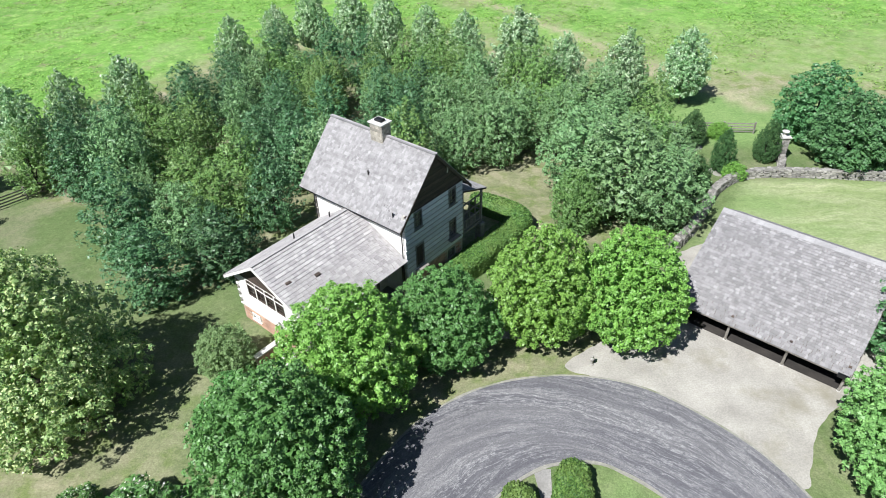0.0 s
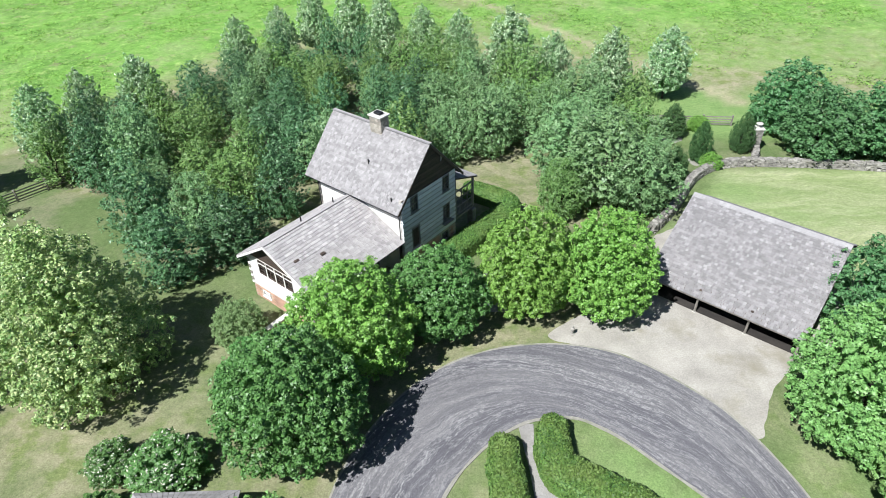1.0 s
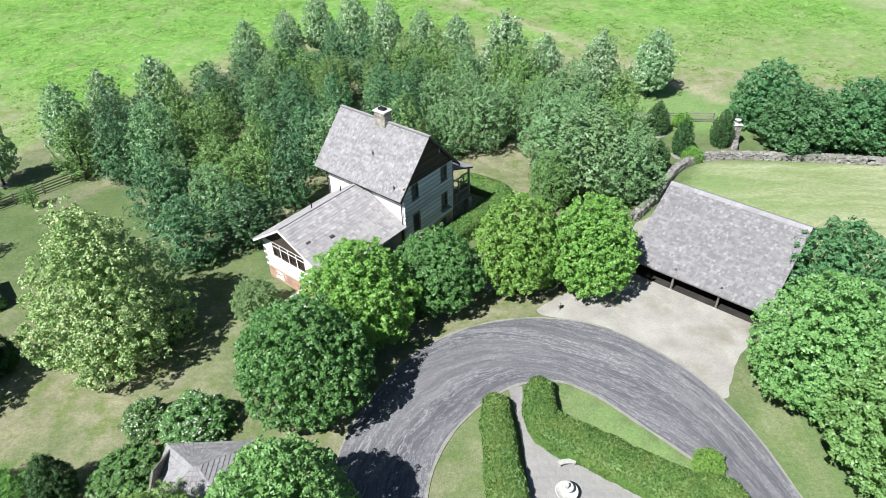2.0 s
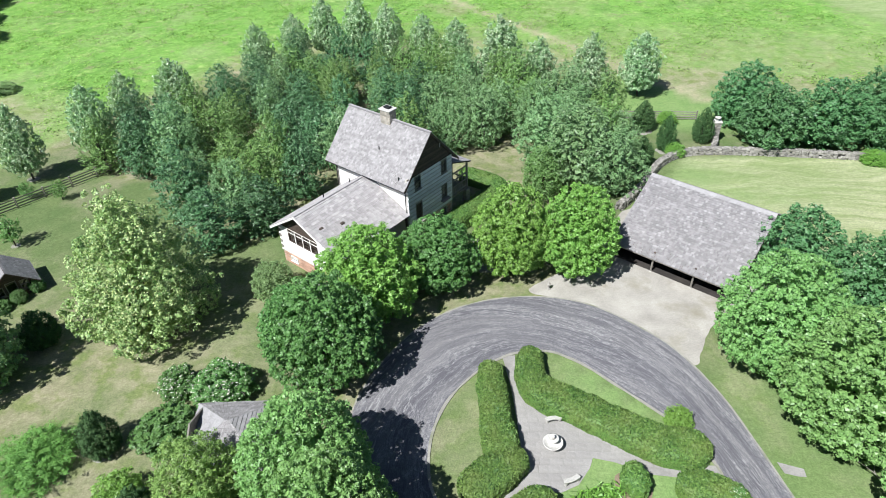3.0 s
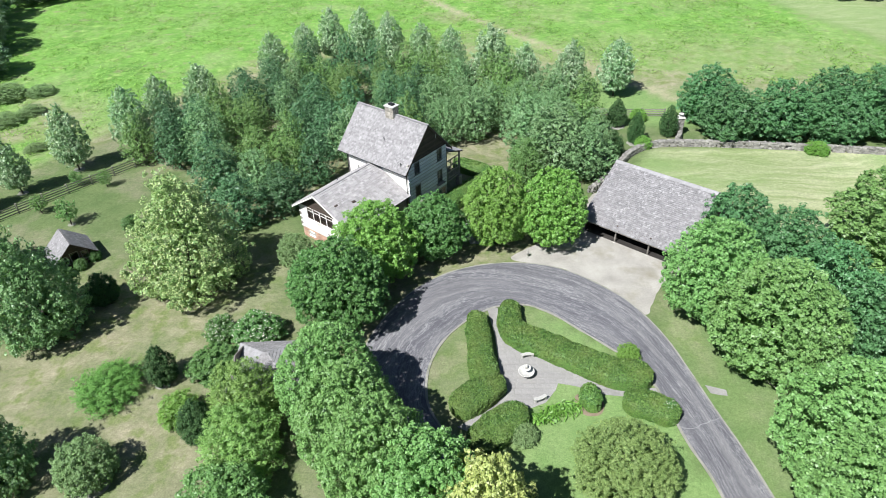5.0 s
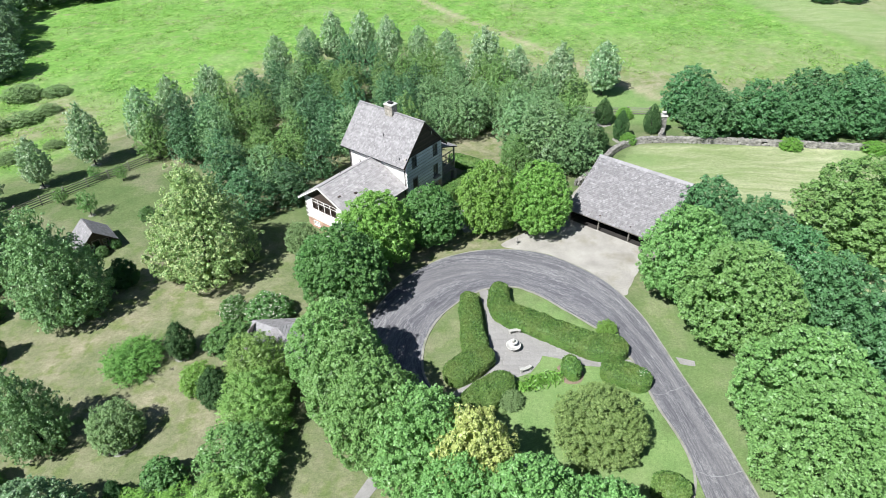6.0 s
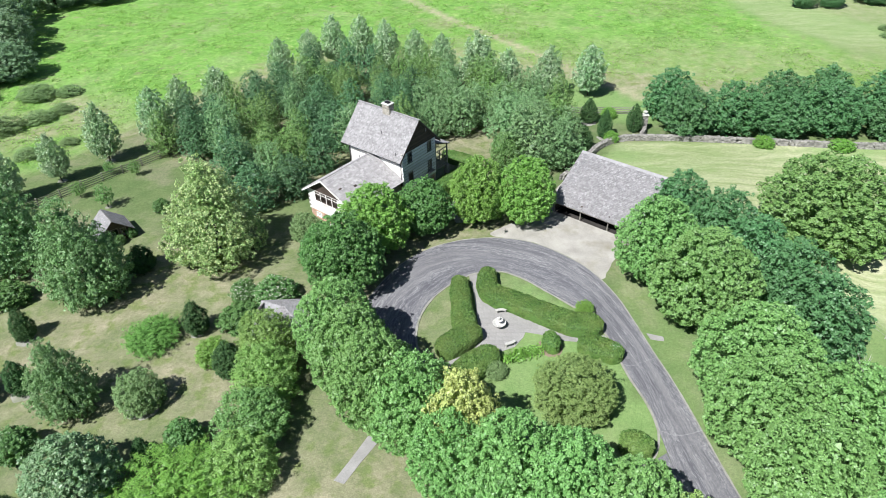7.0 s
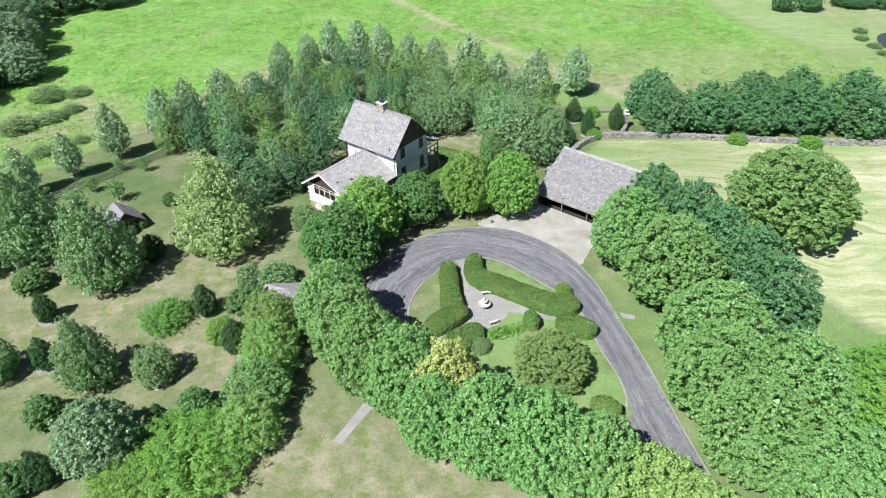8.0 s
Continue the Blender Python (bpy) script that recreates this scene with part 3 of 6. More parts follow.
def build_ground():
    xs = [-3500, -2000, -1200, -700, -400, -260, -180] + [i * 1.5 for i in range(-93, 94)] + [180, 260, 400, 700, 1200, 2000, 3500]
    ys = [-3500, -2000, -1000, -500, -250, -150, -100] + [-75 + i * 1.5 for i in range(0, 168)] + [200, 260, 340, 480, 700, 1200, 2000, 3500]
    nx, ny = len(xs), len(ys)
    verts = [(x, y, land(x, y)) for y in ys for x in xs]
    faces = [(j * nx + i, j * nx + i + 1, (j + 1) * nx + i + 1, (j + 1) * nx + i) for j in range(ny - 1) for i in range(nx - 1)]
    ob = raw("ground", verts, faces, GRASSLAND, smooth=True)
    zones = {k: [] for k in ("meadow", "dry", "hay", "fresh", "trail")}
    for x, y, z in verts:
        w = noise.noise((x * 0.06, y * 0.06, 0)) * 5 + noise.noise((x * 0.25, y * 0.25, 3)) * 2
        e = y - edge_at(x) + w
        mead = step01(-1.5, 2.5, e)
        mown = step01(0, 8, (x - 72) + 0.25 * (y - 100) + w) * step01(88, 100, y)
        # pale strip between lawn and meadow, wider on the far side of the wood
        strip = step01(-7, -1, e) * (1 - step01(3, 13, e)) * (0.35 + 0.65 * step01(-62, -48, x))
        patch = step01(0.15, 0.45, noise.noise((x * 0.035, y * 0.035, 7))) * mead * step01(-20, 20, x)
        right = step01(5, 30, x) * mead * (1 - step01(96, 118, y + 0.1 * x))
        # brown seed heads beside the trail, pale dead grass at the lower meadow edge
        brown = 0.75 * step01(-22, -4, x) * (1 - step01(14, 30, x)) * step01(88, 98, y) * (1 - step01(120, 135, y)) * step01(-0.15, 0.3, noise.noise((x * 0.12, y * 0.12, 11)))
        brown = max(brown, 0.9 * (1 - step01(5, 14, math.hypot((x + 70) * 0.75, (y - 64) * 0.75))) * step01(-0.5, 0.1, noise.noise((x * 0.15, y * 0.15, 12))))
        verge = 0.0
        r = math.hypot(x - 6.5, y - 14)
        if y > 12 and x < 24:
            verge = step01(14.0, 15.2, r) * (1 - step01(18, 21.5, r)) * (1 - 0.6 * step01(14, 18, x))
        foot = (1 - step01(6, 20, math.hypot((x + 5) / 2.0, y + 13))) * 0.9 if y < 1 else 0
        left = (1 - step01(8, 26, math.hypot((x + 33) / 1.9, y - 14))) * (0.55 + 0.45 * step01(-0.3, 0.3, noise.noise((x * 0.11, y * 0.11, 21))))
        trail = 0.0
        if y > 70:
            for (x0, y0), (x1, y1) in zip(TRAIL, TRAIL[1:]):
                if y0 >= y >= y1:
                    tx = x0 + (x1 - x0) * (y - y0) / (y1 - y0)
                    trail = max(0, 1.5 - abs(x - tx) / 1.25)
        hay = 0.0
        if y < 57 and x > 17:
            lim = 30 if y < 30 else (27 if y < 43 else 18 + (y - 44) * 0.62)
            if y < 18:
                lim = max(lim, 42.0 + (18 - y) * 0.62)
            hay = step01(lim, lim + 2, x + w * 0.2) * (1 - step01(55.5, 57, y))
        # the mowing is still green next to the barn
        green = hay * (1 - step01(38, 54, x - 0.6 * (y - 45))) * 0.42
        hay -= green
        isle = (0.2 + 0.8 * step01(3, 9, x - 0.3 * y + 3.5)) if inside(ISLAND, x, y) else 0.0
        isle_dry = 0.55 * step01(-0.25, 0.25, noise.noise((x * 0.3, y * 0.3, 6))) * (1 - step01(2.5, 5, x)) if isle else 0.0
        lane = (0.4 + 0.35 * step01(30, 36, x)) * step01(19, 21, x) * (1 - step01(50, 60, x)) * (1 - step01(20, 24, y)) * step01(-14, -6, y)
        forest = wood_share(x, y)
        zones["meadow"].append(mead * (1 - 0.9 * mown))
        zones["fresh"].append(max(mown, isle, lane, green * 1.4, step01(62, 66, y) * (1 - mead) * step01(12, 18, x)) * 0.85)
        zones["hay"].append(max(hay, mown * 0.35))
        zones["trail"].append(min(0.85, trail))
        zones["dry"].append(min(1, max(strip * 0.95, patch * 0.5, brown, right * 0.55, verge * 0.9, isle_dry, foot, left, forest)))
    for k, vals in zones.items():
        at = ob.data.attributes.new(k, "FLOAT", "POINT")
        at.data.foreach_set("value", vals)
    return tagged(ob, "rolling grassland with lawn, meadow and mown hay", "ground", kind="structure")


TRAIL = [(-60, 200), (-15.4, 141.9), (-2.1, 121.1), (10.1, 105.8), (19.4, 92.9), (30.2, 78.7), (34.5, 73.0)]
WOOD = [(-46, 52), (-36, 49.5), (-29, 41), (-24.5, 35.5), (-21, 37), (-18.8, 42), (-14.5, 48), (-8, 51), (-2, 57), (6, 60), (12, 56), (17, 53), (19, 58), (14, 70), (-2, 79), (-25, 84), (-30, 74), (-36, 69), (-42, 58)]


def inside(poly, x, y):
    hit = False
    for (x0, y0), (x1, y1) in zip(poly, poly[1:] + poly[:1]):
        if (y0 > y) != (y1 > y) and x < x0 + (x1 - x0) * (y - y0) / (y1 - y0):
            hit = not hit
    return hit


def wood_share(x, y):
    if not (-50 < x < 22 and 26 < y < 88):
        return 0.0
    return 0.8 if inside(WOOD, x, y) or (-12 < x < 16 and 44 < y < 60) else 0.0



# drive: a loop round the island, and the way out
INNER = [(7, 1.0), (3.5, 3.6), (0.7, 6.6), (-1.0, 9.2), (-1.5, 11.5), (-1.35, 14.2), (-0.4, 17.0), (1.4, 19.5), (3.2, 21.1), (5.0, 22.0), (7.4, 22.2), (9.0, 21.5), (10.3, 20.6), (12.2, 18.8), (14.3, 16.8), (16.4, 14.6), (17.6, 12.2), (18.3, 9.0), (18.9, 6.3), (19.8, 3.4), (20.2, 0.8), (20.6, -3.5), (21.2, -9), (22.5, -17), (25.5, -28), (31, -44)]
OUTER = [(4.2, -3.0), (-0.2, 0.3), (-3.8, 4.0), (-6.4, 8.0), (-7.4, 11.5), (-7.5, 15.0), (-6.8, 18.4), (-5.2, 21.8), (-3.3, 24.6), (-0.7, 26.8), (2.0, 28.1), (5.2, 28.8), (8.2, 28.75), (10.6, 28.2), (12.6, 27.2), (14.8, 25.5), (17.0, 23.3), (18.6, 20.7), (19.9, 17.6), (20.8, 14.2), (21.9, 9.5), (22.8, 6.0), (23.8, 1.0), (25.0, -5.5), (27.0, -14), (30, -26), (35.5, -43)]


def strip(name, a, b, n, across, z, material, label, parent=None):
    """A ribbon between two lines with lane coordinates (metres along, metres across)."""
    A, B2 = smooth_line([(*p, 0) for p in a], n), smooth_line([(*p, 0) for p in b], n)
    verts, faces, uv, run = [], [], [], 0.0
    for i in range(n):
        if i:
            run += ((A[i] - A[i - 1]).length + (B2[i] - B2[i - 1]).length) / 2
        for k in range(across + 1):
            p = A[i].lerp(B2[i], k / across)
            crown = 0.03 * math.sin(math.pi * k / across)
            verts.append((p.x, p.y, z + crown))
            uv.append((run, (A[i] - B2[i]).length * k / across))
    w = across + 1
    for i in range(n - 1):
        for k in range(across):
            faces.append((i * w + k, i * w + k + 1, (i + 1) * w + k + 1, (i + 1) * w + k))
    base = len(verts)
    for k in (0, across):
        for i in range(n):
            x, y, zz = verts[i * w + k]
            verts.append((x, y, zz - 0.08))
            uv.append(uv[i * w + k])
    for s, k in ((0, 0), (1, across)):
        for i in range(n - 1):
            faces.append((i * w + k, (i + 1) * w + k, base + s * n + i + 1, base + s * n + i))
    ob = raw(name, verts, faces, material, parent)
    lay = ob.data.uv_layers.new(name="lane")
    for lp in ob.data.loops:
        lay.data[lp.index].uv = uv[lp.vertex_index]
    bm = bmesh.new()
    bm.from_mesh(ob.data)
    bmesh.ops.recalc_face_normals(bm, faces=bm.faces[:])
    bm.to_mesh(ob.data)
    bm.free()
    return tagged(ob, label, "driveway", kind="structure")


strip("road", INNER, OUTER, 150, 8, 0.045, ASPHALT, "curved driveway of worn dark grey asphalt")
strip("road_loop_end", [(20.4, -2.0), (18.9, -2.9), (17.0, -3.6), (14.3, -3.1), (10.5, -1.2), (7, 1.0), (5, 2.4)], [(21.4, -10.0), (18.5, -9.2), (15, -8.3), (11.5, -6.6), (8.2, -4.9), (4.2, -3.0), (2.2, -1.6)], 40, 6, 0.036, ASPHALT, "shaded far arm of the asphalt loop")
ISLAND = [(17.0, -3.6), (14.3, -3.1), (10.5, -1.2)] + INNER[:21] + [(19.9, -1.2), (18.9, -2.9)]

build_ground()


def ribbon_edge(name, line, width, z, label, closed=False, n=160):
    P = smooth_line([(*p, 0) for p in line], n, closed)
    verts, faces = [], []
    for i, p in enumerate(P):
        q0, q1 = P[i - 1] if i or closed else P[0], P[(i + 1) % n] if i < n - 1 or closed else P[-1]
        d = (q1 - q0).normalized()
        s = Vector((-d.y, d.x, 0))
        k = 1 + 0.45 * noise.noise((p.x * 0.8, p.y * 0.8, 5))
        a, b = p + s * width * 0.5 * k, p - s * width * 0.5 * k
        verts += [(a.x, a.y, z - 0.05), (a.x, a.y, z), (b.x, b.y, z), (b.x, b.y, z - 0.05)]
    m = n if closed else n - 1
    for i in range(m):
        for k in range(3):
            j = (i + 1) % n
            faces.append((4 * i + k, 4 * i + k + 1, 4 * j + k + 1, 4 * j + k))
    ob = raw(name, verts, faces, EDGE)
    return tagged(ob, label, "edging", kind="structure")


ribbon_edge("edging_inner", ISLAND, 0.20, 0.058, "sandy edge strip round the island lawn", True, 180)
ribbon_edge("edging_outer", OUTER[4:], 0.14, 0.054, "sandy edge strip along the driveway")

# gravel yard in front of the open barn, stone terrace with fountain
sheet("gravel_yard", [(p[0] + 0.14 * noise.noise((p[0] * 1.1, p[1] * 1.1, 1)), p[1] + 0.14 * noise.noise((p[0] * 1.1, p[1] * 1.1, 9))) for p in smooth_line([(6.3, 29.6, 0), (8.0, 28.85, 0), (9.8, 28.5, 0), (12.0, 27.5, 0), (14.6, 25.6, 0), (16.9, 23.35, 0), (18.6, 20.9, 0), (19.6, 22.6, 0), (20.7, 24.6, 0), (22.6, 26.6, 0), (25.5, 28.2, 0), (30, 35, 0), (24, 44, 0), (17.5, 43, 0), (14, 37.5, 0), (10.5, 33.2, 0), (7.6, 31.0, 0)], 260, True)], 0.03, GRAVEL, "pale compacted gravel yard before the barn", thick=1.2, category="yard")
TERRACE = [(3.75, 21.6), (4.75, 21.7), (4.7, 20.2), (4.75, 18.4), (5.3, 16.9), (7.5, 16.0), (10.0, 14.6), (12.6, 12.9), (15.2, 11.9), (17.6, 11.9), (17.9, 11.0), (15.5, 10.9), (13.4, 11.1), (11.0, 12.0), (9.6, 12.3), (9.3, 11.5), (8.4, 10.2), (7.2, 9.6), (6.2, 9.7), (4.9, 9.1), (3.3, 7.9), (2.0, 7.2), (1.2, 7.6), (2.2, 8.3), (3.9, 9.5), (5.0, 11.2), (4.8, 13.0), (4.6, 15.5), (4.3, 18.4)]
sheet("terrace", TERRACE, 0.03, PAVING, "garden terrace of worn grey flagstones", category="terrace")
sheet("path_right", [(21.75, 12.3), (22.8, 11.95), (23.3, 11.8), (23.25, 11.2), (22.7, 11.25), (21.95, 11.45)], 0.03, PAVING, "short paved path off the driveway", category="path")
sheet("path_slab", [(-7.0, -5.2), (-6.1, -5.5), (-5.0, -3.4), (-3.6, -1.0), (-4.8, -0.8), (-5.8, -2.9)], 0.03, PAVING, "narrow strip of concrete path in dry lawn", category="path")
sheet("house_path", [tuple(p[:2]) for p in smooth_line([(3.0, 30.4, 0), (1.6, 33.5, 0), (1.2, 37, 0), (2.2, 37.1, 0), (3.0, 34, 0), (4.4, 30.6, 0)], 40, True)], -0.02, PAVING, "grey paved path towards the house", thick=0.4, category="path")

# ---- buildings ----
def shingles(parent, origin, ex, ey, length, slope, course, wmin, wmax, material, rng, pick=None, limit=280):
    """Courses of overlapping shingles on a roof plane; those inside pick(x, row) are pieces of their own."""
    ex, ey = Vector(ex).normalized(), Vector(ey).normalized()
    en = ex.cross(ey).normalized()
    if en.z < 0:
        en = -en
    o = Vector(origin)
    verts, faces, unit = [], [], {}
    rows = int(slope / course)
    course = slope / rows
    made = 0
    for r in range(rows):
        x = -rng.uniform(0, wmax)
        while x < length:
            w = rng.uniform(wmin, wmax)
            x0, x1 = max(0, x), min(length, x + w)
            x += w
            if x1 - x0 < 0.05:
                continue
            y0 = r * course - (0.05 if r == 0 else rng.uniform(0, 0.025))
            y1 = min(slope, (r + 1) * course + 0.05)
            h0, h1 = 0.045 + rng.uniform(0, 0.02), 0.006
            if pick and made < limit and pick(x0, r):
                key = round((x1 - x0) * 20)
                if key not in unit:
                    wd = key / 20 - 0.008
                    me = bpy.data.meshes.new("shingle")
                    me.from_pydata([(0, 0, 0), (wd, 0, 0), (wd, course + 0.05, 0), (0, course + 0.05, 0), (0, 0, 0.04), (wd, 0, 0.04), (wd, course + 0.05, 0.008), (0, course + 0.05, 0.008)], [], BOX_FACES[1:])
                    me.materials.append(material)
                    unit[key] = me
                p = o + ex * x0 + ey * y0
                m = Matrix((ex.to_4d(), ey.to_4d(), en.to_4d(), (0, 0, 0, 1))).transposed()
                m = Matrix(((ex.x, ey.x, en.x, p.x), (ex.y, ey.y, en.y, p.y), (ex.z, ey.z, en.z, p.z), (0, 0, 0, 1)))
                sharing("shingle", unit[key], parent, m)
                made += 1
                continue
            b = len(verts)
            for xx, yy, hh in ((x0, y0, 0), (x1 - 0.008, y0, 0), (x1 - 0.008, y1, 0), (x0, y1, 0), (x0, y0, h0), (x1 - 0.008, y0, h0), (x1 - 0.008, y1, h1), (x0, y1, h1)):
                verts.append(o + ex * xx + ey * yy + en * hh)
            faces += [tuple(b + i for i in f) for f in BOX_FACES[1:]]
    ob = raw("shingle_cover", verts, faces, material, parent)
    bm = bmesh.new()
    bm.from_mesh(ob.data)
    bmesh.ops.recalc_face_normals(bm, faces=bm.faces[:])
    bm.to_mesh(ob.data)
    bm.free()
    return tagged(ob, kind="stuff")


def wall_boxes(bm, x0, x1, z0, z1, t0, t1, holes, axis):
    """A wall slab cut round its openings (x0, x1, z0, z1), built of butted blocks."""
    xs = sorted({x0, x1, *[v for h in holes for v in h[:2] if x0 < v < x1]})
    zs = sorted({z0, z1, *[v for h in holes for v in h[2:] if z0 < v < z1]})
    for xa, xb in zip(xs, xs[1:]):
        for za, zb in zip(zs, zs[1:]):
            cx, cz = (xa + xb) / 2, (za + zb) / 2
            if any(h[0] < cx < h[1] and h[2] < cz < h[3] for h in holes):
                continue
            lo, hi = ((t0, xa, za), (t1, xb, zb)) if axis == "x" else ((xa, t0, za), (xb, t1, zb))
            box(bm, lo, hi)
    bmesh.ops.remove_doubles(bm, verts=bm.verts[:], dist=0.0002)


def window(parent, m, w, h, cols, rows, frame_mat, name="window", sill=True):
    """A sash window in the plane x-z, centred at its foot; outside is -y."""
    win = part(name, bmesh_frame(w, h, 0.09, -0.07, 0.10), frame_mat, parent)
    win.matrix_basis = m
    bm = bmesh.new()
    for i in range(1, cols):
        x = -w / 2 + w * i / cols
        box(bm, (x - 0.015, -0.01, 0.09), (x + 0.015, 0.03, h - 0.09))
    for j in range(1, rows):
        z = h * j / rows
        k = 0.035 if j * 2 == rows else 0.015
        box(bm, (-w / 2 + 0.09, -0.014, z - k), (w / 2 - 0.09, 0.034, z + k))
    part("sash", bm, frame_mat, win)
    pane = boxed("pane", (-w / 2 + 0.085, 0.036, 0.085), (w / 2 - 0.085, 0.044, h - 0.085), GLASS, win)
    if sill:
        boxed("sill", (-w / 2 - 0.08, -0.14, -0.07), (w / 2 + 0.08, 0.06, -0.002), frame_mat, win, bevel=0.01)
    return win


def bmesh_frame(w, h, t, y0, y1):
    bm = bmesh.new()
    box(bm, (-w / 2, y0, 0), (-w / 2 + t, y1, h))
    box(bm, (w / 2 - t, y0, 0), (w / 2, y1, h))
    box(bm, (-w / 2 + t, y0, 0), (w / 2 - t, y1, t))
    box(bm, (-w / 2 + t, y0, h - t), (w / 2 - t, y1, h))
    return bm


def slab(bm, a, b, c, d, t):
    """A roof board: four corners of its top, thickness t straight down."""
    top = [bm.verts.new(p) for p in (a, b, c, d)]
    bot = [bm.verts.new((p[0], p[1], p[2] - t)) for p in (a, b, c, d)]
    bm.faces.new(top)
    bm.faces.new(bot[::-1])
    for i in range(4):
        j = (i + 1) % 4
        bm.faces.new((top[i], bot[i], bot[j], top[j]))
    bmesh.ops.recalc_face_normals(bm, faces=bm.faces[:])


def bricks(parent, face, x0, x1, z0, z1, holes, rng, limit=200):
    """Brick courses standing 12 mm proud of the mortar on the face at y (facing -y) or x (facing +x)."""
    axis, at = face
    unit = bpy.data.meshes.new("brick")
    bm = bmesh.new()
    L, D, Hh = 0.44, 0.03, 0.135
    if axis == "y":
        box(bm, (0, -D, 0), (L, 0.0, Hh))
    else:
        box(bm, (0, 0, 0), (D, L, Hh))
    bm.to_mesh(unit)
    bm.free()
    unit.materials.append(BRICK)
    k = 0
    z, row = z0, 0
    while z + Hh <= z1 and k < limit:
        x = x0 + (0.22 if row % 2 else 0)
        while x + L <= x1 and k < limit:
            if not any(h[0] - L < x < h[1] and h[2] - Hh < z < h[3] for h in holes):
                sharing("brick", unit, parent, Matrix.Translation((x, at + rng.uniform(-0.004, 0.004), z) if axis == "y" else (at + rng.uniform(-0.004, 0.004), x, z)))
                k += 1
            x += L + 0.015
        z += Hh + 0.015
        row += 1


def build_house():
    rng = random.Random(11)
    H = thing("farmhouse", "old limewashed log farmhouse with grey shingle roof and stone chimney", "house", pose(-6.836, 41.874, 0, 0, 0, math.degrees(-0.6308)))
    AX0, AX1, Y0, Y1, TOP = -4.3, 5.14, -3.5, 3.05, 7.05
    ridge, eave, half = 11.07, 6.73, 4.04
    pit = (ridge - eave) / half
    # gable end towards the drive: windows in two storeys, a cellar window
    gable_holes = [(-2.55 + 0.0, -1.65, 5.98, 7.42), (1.35, 2.25, 5.98, 7.42), (1.35, 2.25, 3.1, 4.65), (-2.55, -1.6, 2.6, 4.55), (1.2, 2.0, 1.15, 2.0)]
    bm = bmesh.new()
    wall_boxes(bm, Y0, Y1, 2.2, 7.62, AX1 - 0.25, AX1, gable_holes, "x")
    part("gable_wall", bm, CHINK, H, "pale chinking between the logs")
    bm = bmesh.new()
    wall_boxes(bm, Y0, Y1, -1.0, 2.198, AX1 - 0.25, AX1, gable_holes, "x")
    part("foundation_wall", bm, MORTAR, H)
    bm = bmesh.new()
    prism(bm, [(-3.15, 7.625), (3.05, 7.625), (0.0, ridge - 0.28)], "x", AX1 - 0.24, AX1 - 0.02)
    part("gable_board_backing", bm, DARKWOOD, H)
    z = 7.64
    while z < ridge - 0.5:
        wd = (ridge - 0.25 - z - 0.22) / pit
        if wd > 0.2:
            boxed("gable_board", (AX1 - 0.02, -wd, z), (AX1 + 0.02, wd, z + 0.205), DARKWOOD, H)
        z += 0.215
    boxed("gable_beam", (AX1 - 0.02, Y0, 7.56), (AX1 + 0.06, Y1, 7.64), DARKWOOD, H)
    # squared logs, cut round the windows
    z, course = 2.28, 0.412
    while z < 7.5:
        cuts = sorted([h for h in gable_holes if h[2] - 0.30 < z < h[3]])
        y = Y0
        for h in cuts + [(Y1, Y1, 0, 0)]:
            if h[0] - y > 0.1:
                boxed("log", (AX1, y + rng.uniform(0, 0.02), z + rng.uniform(-0.012, 0.012)), (AX1 + 0.06, h[0] - rng.uniform(0, 0.02), z + 0.305), LOG, H, bevel=0.012)
            y = h[1]
        z += course
    bricks(H, ("x", AX1), Y0, Y1, 0.9, 2.2, [gable_holes[4]], rng, 110)
    turn = pose(0, 0, 0, 0, 0, 90)
    for h, nm in zip(gable_holes, ("window", "window", "window", "door", "window")):
        m = Matrix.Translation((AX1 - 0.02, (h[0] + h[1]) / 2, h[2])) @ turn
        if nm == "door":
            d = part("door", bmesh_frame(h[1] - h[0], h[3] - h[2], 0.1, -0.09, 0.1), GREYWOOD, H, "dark plank door in a grey frame")
            d.matrix_basis = m
            bm = bmesh.new()
            for i in range(5):
                wv = (h[1] - h[0] - 0.2) / 5
                box(bm, (-0.375 + i * wv, 0.02, 0.1), (-0.375 + (i + 1) * wv - 0.008, 0.06, h[3] - h[2] - 0.1))
            part("door_planks", bm, DARKWOOD, d)
        else:
            window(H, m, h[1] - h[0], h[3] - h[2], 3 if nm == "window" else 1, 4 if h[3] - h[2] > 1 else 2, GREYWOOD)
    # log balcony ledges below two openings
    for yc, zc in ((1.8, 3.05), (-2.1, 2.55)):
        boxed("ledge", (AX1 + 0.005, yc - 0.62, zc - 0.10), (AX1 + 0.42, yc + 0.62, zc - 0.02), GREYWOOD, H, bevel=0.01)
    # other walls
    for nm, x0, x1, y0, y1 in (("rear_wall", AX0, AX1 - 0.25, Y1 - 0.25, Y1), ("front_wall", AX0, AX1 - 0.25, Y0, Y0 + 0.25)):
        boxed(nm, (x0, y0, -1.0), (x1, y1, TOP), WHITE, H)
    bm = bmesh.new()
    prism(bm, [(Y0 + 0.25, -1.0), (Y1 - 0.25, -1.0), (Y1 - 0.25, TOP), (0.1, ridge - 0.35), (Y0 + 0.25, TOP)], "x", AX0, AX0 + 0.25)
    part("far_gable_wall", bm, WHITE, H)
